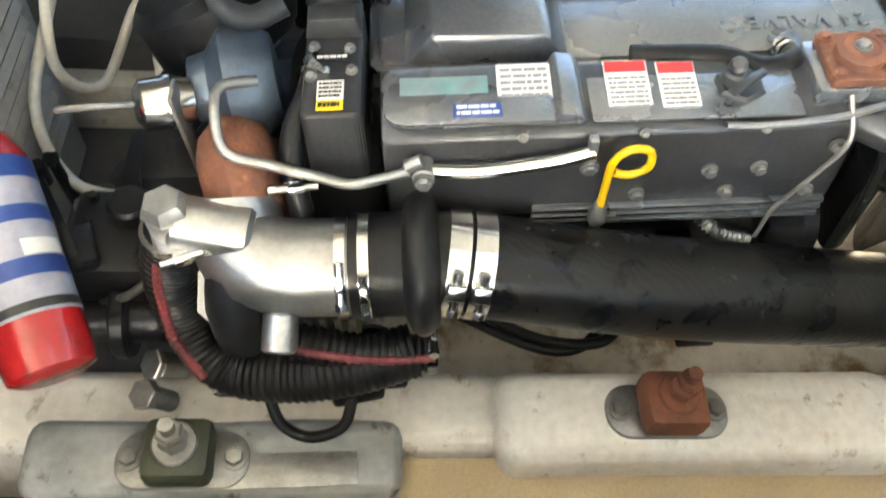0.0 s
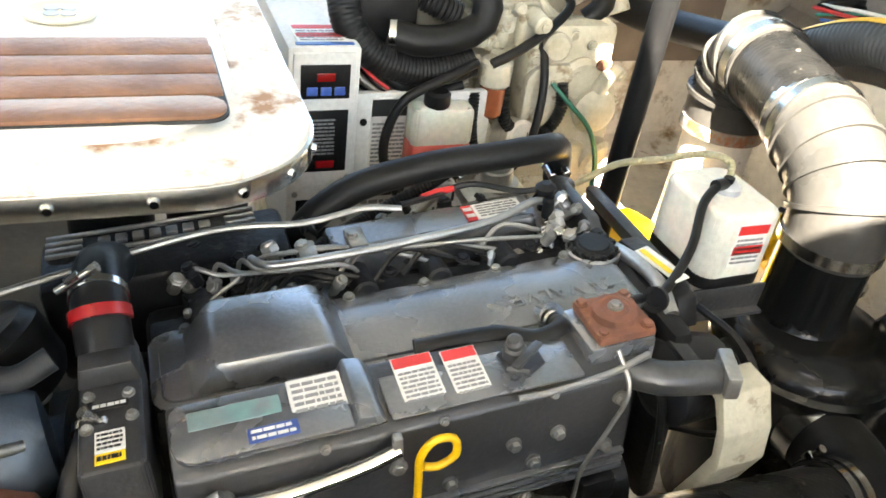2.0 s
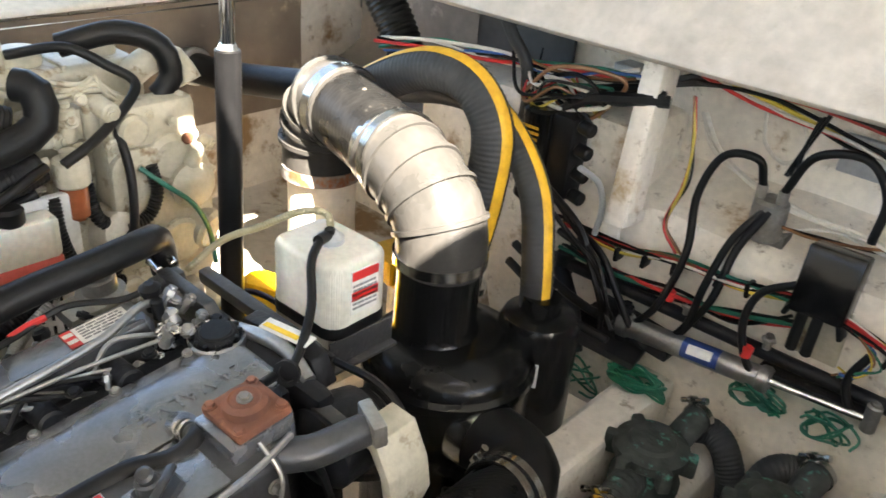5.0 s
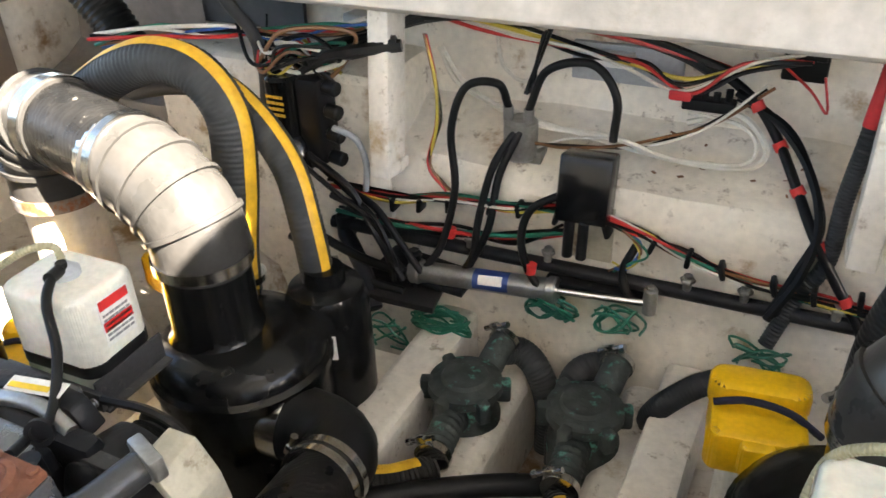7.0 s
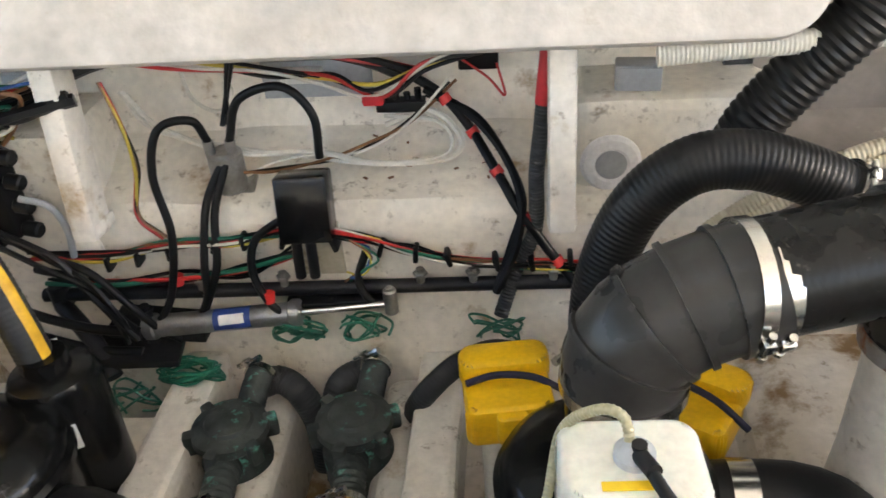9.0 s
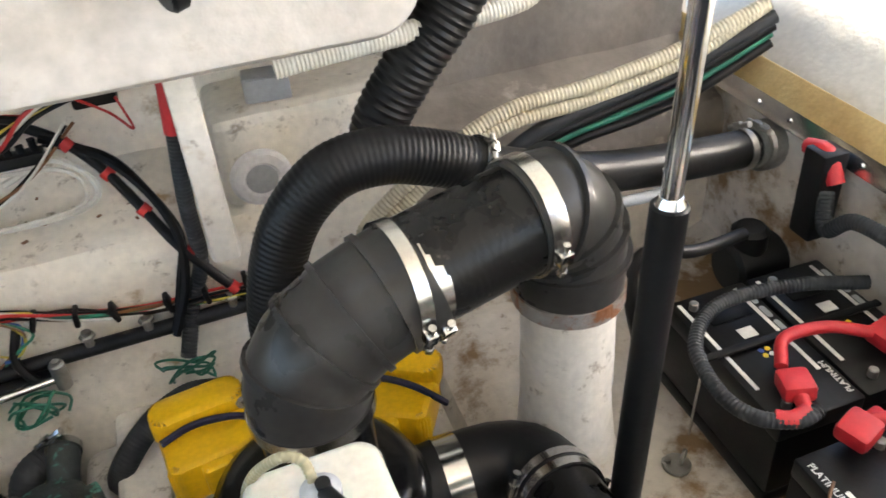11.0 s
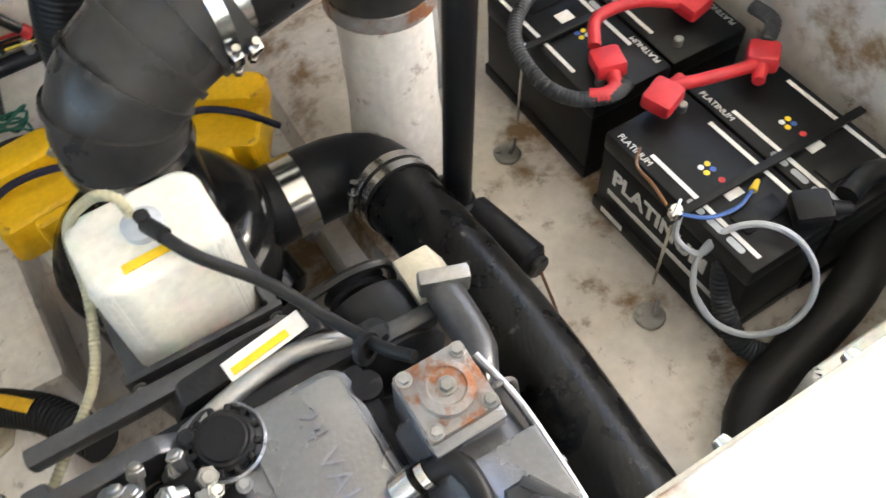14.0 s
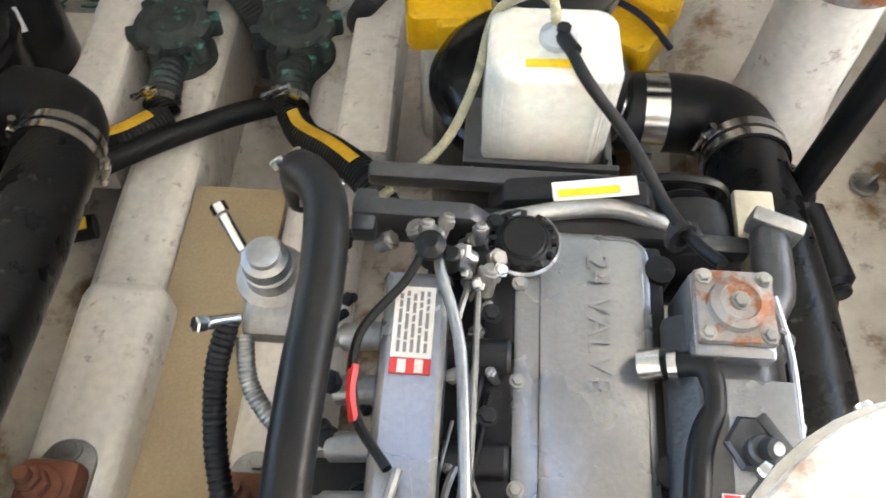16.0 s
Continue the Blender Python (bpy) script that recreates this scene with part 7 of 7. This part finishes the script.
loom("harness_wire", [(-0.70, 1.52, 0.60), (-0.52, 1.515, 0.595), (-0.36, 1.515, 0.62), (-0.20, 1.51, 0.635), (-0.05, 1.52, 0.655), (0.08, 1.515, 0.64), (0.20, 1.515, 0.60), (0.34, 1.515, 0.565), (0.50, 1.51, 0.56), (0.66, 1.50, 0.55)], 12, 0.011, 0.0042, "coloured wire in the transom harness", 21)
loom("main_cable", [(-0.72, 1.56, 0.93), (-0.58, 1.55, 0.985), (-0.44, 1.62, 1.03), (-0.25, 1.70, 1.02), (-0.05, 1.74, 1.0), (0.10, 1.73, 0.97), (0.22, 1.72, 0.93)], 4, 0.012, 0.010, "thick black cable under the deck", 22, [BLACKM, BLACKM, REDW, BLACKM])
rb = [(0.20, 1.72, 0.94), (0.28, 1.70, 0.89), (0.34, 1.675, 0.82), (0.40, 1.60, 0.745), (0.445, 1.535, 0.69), (0.50, 1.515, 0.61), (0.55, 1.505, 0.54), (0.58, 1.495, 0.49)]
cable("banded_cable", rb, 0.011, BLACKM, "black cable with red tape bands down the transom", "cable")
for k, (x, y, z) in enumerate(((0.285, 1.697, 0.883), (0.345, 1.672, 0.812), (0.398, 1.603, 0.748), (0.46, 1.53, 0.667), (0.53, 1.509, 0.568))):
    solid("red_band", ring((x, y, z), (0.5, -0.2, -0.7), 0.0115, 0.02, 0.003, 12), REDL, "red tape band on the cable", "tape band", "red bands")
loom("drop_cable", [(0.24, 1.70, 0.90), (0.34, 1.68, 0.85), (0.42, 1.60, 0.80), (0.45, 1.54, 0.70), (0.43, 1.51, 0.60), (0.40, 1.49, 0.50)], 2, 0.01, 0.009, "black cable drooping down the transom", 24, [BLACKM])
cable("grey_conduit", [(0.51, 1.56, 1.04), (0.50, 1.55, 0.92), (0.485, 1.54, 0.78), (0.48, 1.53, 0.64), (0.44, 1.52, 0.55), (0.40, 1.48, 0.44)], 0.017, GREYHOSE, "grey corrugated conduit beside the post", "conduit", rib=0.001)
cable("red_sleeve", [(0.513, 1.553, 1.05), (0.505, 1.548, 0.98), (0.50, 1.546, 0.93)], 0.0185, RED, "red cable sleeve beside the post", "sleeve")
for k, pts in enumerate(([(-0.235, 1.585, 0.85), (-0.25, 1.56, 0.91), (-0.32, 1.54, 0.90), (-0.35, 1.52, 0.80), (-0.335, 1.50, 0.66), (-0.36, 1.47, 0.52), (-0.40, 1.45, 0.45)], [(-0.185, 1.585, 0.85), (-0.14, 1.57, 0.95), (-0.04, 1.56, 0.98), (0.02, 1.55, 0.92), (0.02, 1.55, 0.82)], [(-0.21, 1.57, 0.80), (-0.25, 1.53, 0.72), (-0.27, 1.49, 0.60), (-0.28, 1.47, 0.50), (-0.33, 1.46, 0.42)], [(-0.20, 1.57, 0.80), (-0.235, 1.53, 0.70), (-0.245, 1.49, 0.58), (-0.29, 1.47, 0.47)], [(-0.07, 1.50, 0.70), (-0.14, 1.49, 0.65), (-0.155, 1.47, 0.58), (-0.13, 1.455, 0.51), (-0.09, 1.45, 0.46)], [(-0.62, 1.47, 0.62), (-0.52, 1.44, 0.60), (-0.45, 1.43, 0.52), (-0.40, 1.44, 0.44), (-0.36, 1.45, 0.40)], [(-0.66, 1.46, 0.60), (-0.54, 1.43, 0.585), (-0.48, 1.42, 0.50), (-0.44, 1.43, 0.42)], [(0.10, 1.51, 0.60), (0.08, 1.49, 0.54), (0.10, 1.48, 0.49), (0.13, 1.49, 0.47)])):
    cable("black_cable", pts, 0.0095, BLACKM, "black rubber cable hanging on the transom", "cable", "black cables")
for x, y, z in ((-0.345, 1.49, 0.545), (-0.125, 1.458, 0.515)):
    solid("red_band", ring((x, y, z), (0.1, 0.1, 1), 0.010, 0.026, 0.003, 12), REDL, "red tape band on the cable", "tape band", "red bands")
loom("white_wire", [(-0.44, 1.66, 0.95), (-0.36, 1.64, 0.86), (-0.20, 1.63, 0.80), (0.0, 1.62, 0.785), (0.12, 1.60, 0.77), (0.28, 1.62, 0.78), (0.31, 1.65, 0.82), (0.25, 1.68, 0.85), (0.15, 1.68, 0.84)], 2, 0.012, 0.006, "white wire lying on the ledge", 26, [WHW])
cable("white_wire", [(-0.32, 1.72, 0.98), (-0.30, 1.71, 0.90), (-0.24, 1.70, 0.87), (-0.20, 1.70, 0.92), (-0.24, 1.71, 0.99)], 0.005, WHW, "white wire loop under the deck", "wire", seg=8)
loom("port_wire", [(-1.30, 1.40, 0.94), (-1.10, 1.42, 0.98), (-0.92, 1.46, 0.99), (-0.78, 1.50, 0.985), (-0.64, 1.52, 1.0), (-0.55, 1.53, 1.02)], 7, 0.02, 0.0048, "coloured wire behind the port muffler", 27, [WHW, BLUW, BLACKM, REDW, WHW, GREEN, BRNW])
loom("tangle_wire", [(-0.86, 1.50, 1.0), (-0.80, 1.46, 0.93), (-0.70, 1.48, 0.95), (-0.66, 1.52, 0.90), (-0.76, 1.5, 0.97)], 8, 0.035, 0.004, "tangled coloured wire above the pump", 28)
cable("grey_loom", [(-0.92, 1.44, 1.14), (-0.88, 1.45, 1.06), (-0.84, 1.47, 0.99), (-0.83, 1.48, 0.9), (-0.85, 1.49, 0.78)], 0.016, GREYHOSE, "grey taped wire loom hanging down", "loom")
loom("edge_wire", [(-0.43, 1.56, 1.0), (-0.40, 1.55, 0.90), (-0.395, 1.54, 0.80), (-0.41, 1.53, 0.70), (-0.36, 1.52, 0.64)], 4, 0.008, 0.0035, "coloured wire beside the post", 29, [BRNW, YELW, REDW, BLACKM])
for c, n, r0, sd in (((-0.345, 1.42, 0.315), 12, 0.07, 31), ((-0.08, 1.47, 0.40), 8, 0.05, 32), ((0.08, 1.48, 0.40), 5, 0.05, 33), ((0.39, 1.50, 0.38), 4, 0.05, 34), ((-0.5, 1.40, 0.25), 4, 0.06, 35)):
    rr = random.Random(sd)
    for k in range(n):
        a0 = rr.uniform(0, 6)
        pts = [(c[0] + (r0 + rr.uniform(-0.02, 0.02)) * math.cos(a0 + i * 0.8), c[1] + 0.35 * r0 * math.sin(a0 + i * 0.8) + rr.uniform(-0.01, 0.01), c[2] + (0.6 if sd > 31 else 0.25) * r0 * math.sin(a0 * 2 + i * 0.9) + rr.uniform(-0.008, 0.008) + 0.01) for i in range(8)]
        solid("green_wire", tube(pts, 0.0033, 6), GREEN, "green bonding wire in a loose coil", "wire", "green wires")
for k in range(14):
    x = -0.62 + k * 0.092 + rnd.uniform(-0.02, 0.02)
    solid("cable_clip", cb((x, 1.515, 0.60 + 0.035 * math.cos(x * 5.5 + 0.6)), (0.012, 0.04, 0.035), 0.004, rot(0, rnd.uniform(-20, 20), 0)), BLACKM, "small black cable clip on the transom", "cable clip", "cable clips")

loom("upper_wire", [(-0.44, 1.60, 1.04), (-0.30, 1.66, 1.01), (-0.10, 1.70, 0.96), (0.02, 1.70, 0.93), (0.14, 1.69, 0.91), (0.26, 1.70, 0.96), (0.36, 1.73, 0.99)], 5, 0.018, 0.0045, "thin coloured wire under the deck edge", 41)
loom("hanging_wire", [(-0.16, 1.62, 1.03), (-0.17, 1.60, 0.95), (-0.18, 1.585, 0.88)], 3, 0.012, 0.006, "black wire hanging to the solenoid", 42, [BLACKM])
loom("lower_wire", [(-0.66, 1.50, 0.55), (-0.50, 1.49, 0.53), (-0.34, 1.50, 0.545), (-0.18, 1.50, 0.56), (-0.06, 1.51, 0.60)], 6, 0.014, 0.005, "dark wire along the transom", 43, [BLACKM, BLACKM, REDW, BLACKM, GREEN])
loom("starboard_wire", [(0.06, 1.515, 0.645), (0.12, 1.505, 0.60), (0.10, 1.50, 0.56), (0.05, 1.50, 0.54)], 5, 0.012, 0.003, "thin coloured wire from the control box", 44, [YELW, BLUW, GREEN, WHW, BRNW])
loom("red_feed", [(0.30, 1.74, 0.98), (0.38, 1.74, 0.92), (0.42, 1.72, 0.88), (0.40, 1.73, 0.95)], 1, 0.004, 0.004, "thin red wire from the relay", 45, [REDW])
cable("grey_pipe_wire", [(-0.64, 1.47, 0.78), (-0.58, 1.47, 0.76), (-0.56, 1.475, 0.70), (-0.57, 1.48, 0.62)], 0.008, GREYP, "thin grey tube from the pump", "tube")
loom("shelf_cable", [(-0.74, 1.50, 0.88), (-0.66, 1.47, 0.96), (-0.56, 1.46, 0.985), (-0.46, 1.50, 1.0)], 3, 0.012, 0.013, "thick black cable over the pump", 46, [BLACKM])

for x, z in ((-0.30, 0.522), (-0.10, 0.53), (0.22, 0.535), (0.34, 0.537), (0.52, 0.54)):
    solid("tie_bar_bolt", join(cyl((x, 1.505, z - 0.015), (x, 1.505, z + 0.022), 0.010, seg=8), cyl((x, 1.505, z + 0.004), (x, 1.505, z + 0.014), 0.017, seg=6, bev=0.002)), DULL, "rusty bolt standing on the tie bar", "bolt", "tie bar bolts")
rq = random.Random(63)
for k in range(11):
    x, y = rq.uniform(0.02, 0.42), rq.uniform(1.60, 1.74)
    z = 0.708 + (y - 1.57) * 0.36
    solid("dead_leaf", cb((x, y, z + 0.012), (rq.uniform(0.006, 0.014), rq.uniform(0.004, 0.009), 0.002), 0.0005, rot(rq.uniform(-25, 25), rq.uniform(-25, 25), rq.uniform(0, 180))), BRNW, "dry brown leaf scrap on the ledge", "leaf", "leaf scraps")
loom("ledge_wire", [(0.30, 1.70, 0.93), (0.20, 1.66, 0.84), (0.10, 1.64, 0.80), (0.02, 1.62, 0.785), (-0.10, 1.61, 0.77), (-0.18, 1.60, 0.76)], 3, 0.014, 0.0035, "thin wire across the ledge", 47, [WHW, BLACKM, BRNW])
loom("pump_lead", [(-0.70, 1.45, 0.70), (-0.60, 1.43, 0.64), (-0.52, 1.42, 0.58), (-0.47, 1.41, 0.50), (-0.45, 1.42, 0.43)], 4, 0.02, 0.008, "black cable hanging below the pump", 48, [BLACKM])
loom("muddle_wire", [(-0.80, 1.48, 0.92), (-0.70, 1.44, 0.99), (-0.60, 1.47, 0.97), (-0.70, 1.50, 0.91), (-0.84, 1.49, 0.95)], 6, 0.04, 0.005, "tangled wire above the pump", 49, [BLACKM, GREEN, BLACKM, WHW, BLACKM, BRNW])
rod = [(-0.80, 1.47, 0.50), (-0.66, 1.44, 0.47), (-0.54, 1.42, 0.455), (-0.44, 1.43, 0.44)]
cable("steering_line", rod, 0.012, BLACKM, "black hydraulic steering line", "hose", "steering lines")
cable("steering_line", [(x, y - 0.02, z - 0.045) for x, y, z in rod], 0.012, BLACKM, "black hydraulic steering line", "hose", "steering lines")
solid("steering_bracket", join(cb((-0.46, 1.44, 0.385), (0.20, 0.14, 0.02), 0.004, rot(0, 6, 10)), cyl((-0.43, 1.455, 0.38), (-0.43, 1.455, 0.48), 0.016, bev=0.003), bolt((-0.43, 1.455, 0.48), r=0.014, h=0.016), bolt((-0.52, 1.41, 0.395), r=0.012, h=0.014)), DARKP, "oily black steering bracket at the cylinder", "bracket")

# ---- forward end: oil cooler and pipes by the gearbox ----
oc = thing("oil_cooler", "blue-grey finned oil cooler beside the gearbox", "oil cooler", (-0.21, -0.45, 0.2))
part("body", bx(-0.29, -0.19, -0.53, -0.38, 0.14, 0.25, 0.012), FINS, oc)
for k in range(8):
    part("fin", cb((-0.215, -0.515 + k * 0.018, 0.262), (0.075, 0.007, 0.05), 0.001, rot(0, 20, 0)), DULL, oc)
part("end_cap", cyl((-0.24, -0.375, 0.21), (-0.24, -0.34, 0.21), 0.045, bev=0.008), DARKP, oc)
part("union", join(cyl((-0.22, -0.56, 0.27), (-0.20, -0.60, 0.31), 0.02, bev=0.004), cyl((-0.20, -0.60, 0.31), (-0.197, -0.607, 0.318), 0.026, seg=6, bev=0.002)), DULL, oc)
part("union", join(cyl((-0.17, -0.585, 0.24), (-0.155, -0.61, 0.30), 0.017, bev=0.004), cyl((-0.157, -0.607, 0.292), (-0.152, -0.615, 0.31), 0.024, seg=6, bev=0.002)), DULL, oc)
sol = thing("shut_off_solenoid", "black plastic solenoid plug with a green lead", "solenoid", (-0.2, -0.3, 0.24))
part("body", join(cb((-0.19, -0.295, 0.265), (0.055, 0.085, 0.045), 0.01, rot(0, 0, 12)), cyl((-0.20, -0.26, 0.265), (-0.205, -0.215, 0.262), 0.018, bev=0.004)), BLACKM, sol)
part("lead", tube([(-0.195, -0.335, 0.275), (-0.215, -0.355, 0.285), (-0.235, -0.345, 0.28), (-0.24, -0.32, 0.26)], 0.006, 8), GREEN, sol, "bright green lead")
cable("loop_cable", [(-0.27, -0.46, 0.36), (-0.215, -0.45, 0.33), (-0.165, -0.43, 0.27), (-0.13, -0.41, 0.245), (-0.11, -0.365, 0.243), (-0.125, -0.315, 0.25), (-0.17, -0.30, 0.27)], 0.0095, RUBBER, "black cable looping over the stringer edge", "cable")
gv = thing("shift_valve", "black oily gear shift valve with bolts and levers", "shift valve", (-0.33, -0.66, 0.40))
part("body", join(cb((-0.34, -0.655, 0.42), (0.15, 0.12, 0.10), 0.014), cyl((-0.37, -0.63, 0.46), (-0.37, -0.63, 0.50), 0.032, bev=0.006), cb((-0.30, -0.69, 0.475), (0.07, 0.05, 0.03), 0.008, rot(0, 0, 20))), DARKP, gv)
for k in range(6):
    part("bolt", bolt((-0.395 + 0.05 * (k % 3), -0.605 - 0.085 * (k // 3), 0.468), r=0.008, h=0.012), DARKP, gv)
part("lever", join(cb((-0.33, -0.72, 0.50), (0.16, 0.02, 0.012), 0.004, rot(0, 15, 30)), cyl((-0.40, -0.75, 0.50), (-0.40, -0.75, 0.54), 0.011, seg=10)), BLACKM, gv)
part("pipe", tube([(-0.31, -0.60, 0.45), (-0.27, -0.585, 0.46), (-0.255, -0.63, 0.42), (-0.27, -0.68, 0.38)], 0.007, 8), DULL, gv)
part("pipe", tube([(-0.38, -0.60, 0.46), (-0.33, -0.575, 0.49), (-0.285, -0.60, 0.47), (-0.275, -0.65, 0.43)], 0.006, 8), BLACKM, gv)

# ---- forward end: extinguisher, vent cabinet, hoses ----
fe = thing("fire_extinguisher", "red fire extinguisher with a white printed wrap", "fire extinguisher", (-0.2, -0.78, 0.3))
fm = axis_m((-0.095, -0.675, 0.485), (-0.345, -0.79, 0.585)) @ Matrix.Diagonal((0.88, 0.88, 0.88, 1))
part("bottle", lathe([(0.045, 0), (0.062, 0.008), (0.066, 0.03), (0.066, 0.34), (0.05, 0.38), (0.025, 0.40)], 32, fm), REDP, fe)
part("wrap", lathe([(0.0663, 0.085), (0.0668, 0.085), (0.0668, 0.33), (0.0663, 0.33)], 32, fm), LAV, fe, "pale printed wrap")
for z0, z1, mt in ((0.09, 0.104, INK), (0.14, 0.168, BLAB), (0.225, 0.25, BLAB), (0.295, 0.33, BLAB)):
    part("wrap_band", lathe([(0.0668, z0), (0.0672, z0), (0.0672, z1), (0.0668, z1)], 32, fm), mt, fe)
for k in range(4):
    part("wrap_patch", tube([fm @ Vector((0, 0, 0.17 + 0.04 * k)), fm @ Vector((0, 0, 0.195 + 0.04 * k))], 0.0598, 10, 0, arc=(20 + 70 * k, 75 + 70 * k), step=0.03), (WLAB, REDL, WLAB, REDL)[k], fe)
part("valve", lathe([(0.02, 0.40), (0.025, 0.42), (0.02, 0.46)], 16, fm), BLACKM, fe)
vc = thing("vent_cabinet", "white louvred cabinet beside the forward bulkhead", "cabinet", (-0.5, -0.95, 0.3))
# stained white paint, darkened to carry the shade at this end
VENTW = mat("grimy_cabinet_shaded", (0.36, 0.34, 0.31), (0.27, 0.25, 0.22), 6, 0.5, bump=0.2, stain=(0.15, 0.12, 0.09), stain_at=0.58, stain_scale=9)
part("body", bx(-0.72, -0.30, -1.02, -0.83, 0.20, 0.80, 0.01), VENTW, vc)
for k in range(12):
    part("slat", cb((-0.50, -0.826, 0.34 + k * 0.032), (0.34, 0.012, 0.018), 0.002, rot(30, 0, 0)), VENTW, vc)
cable("white_hose_loop", [(-0.95, -0.70, 0.62), (-0.80, -0.74, 0.78), (-0.70, -0.76, 0.70), (-0.62, -0.78, 0.52), (-0.68, -0.74, 0.42), (-0.80, -0.68, 0.50), (-0.55, -0.6, 0.47)], 0.009, WHW, "dirty white hose looping by the engine", "hose")
cable("white_hose_loop", [(-0.72, -0.78, 0.60), (-0.55, -0.80, 0.50), (-0.45, -0.74, 0.44), (-0.40, -0.62, 0.46)], 0.009, WHW, "dirty white hose to the turbo", "hose")
cable("shaft_hose", [(-0.30, -0.60, 0.36), (-0.24, -0.55, 0.30), (-0.20, -0.45, 0.20), (-0.26, -0.38, 0.18), (-0.32, -0.40, 0.26)], 0.013, RUBBER, "black cable loop over the stringer", "cable")
solid("bilge_pump", join(lathe([(0.05, 0.0), (0.055, 0.01), (0.05, 0.07), (0.03, 0.09)], 20, Matrix.Translation((-0.33, -0.27, 0.05))), cyl((-0.33, -0.27, 0.12), (-0.26, -0.25, 0.14), 0.018)), DARKP, "black bilge pump under the engine", "pump")
solid("steel_plate", cb((-0.058, -0.44, 0.237), (0.055, 0.30, 0.006), 0.002, rot(0, 0, 2)), DULL, "worn steel plate on the stringer", "plate")
for k in range(2):
    cable("oil_line", [(-0.36, -0.15 + k * 0.02, 0.22 + k * 0.03), (-0.28, 0.0, 0.23 + k * 0.03), (-0.27, 0.08 + k * 0.03, 0.24 + k * 0.02), (-0.32, 0.14 + k * 0.03, 0.25)], 0.010, RUBBER, "black oil line over the bilge", "hose", "oil lines")
for sx in (-1, 1):
    cable("yellow_print_hose", [(sx * 0.575 + 0.10, 0.68, 0.26), (sx * 0.575 + 0.20, 0.70, 0.25), (sx * 0.575 + 0.33, 0.74, 0.25)], 0.026, RUBBER, "black hose with yellow print beneath the exhaust", "hose", "lower hoses")
    solid("hose_print", tube([(sx * 0.575 + 0.12, 0.683, 0.258), (sx * 0.575 + 0.20, 0.70, 0.25), (sx * 0.575 + 0.32, 0.737, 0.25)], 0.0268, 4, 0, arc=(-20, 40), step=0.02), YSTRIPE, "yellow printed band on the hose", "hose print")
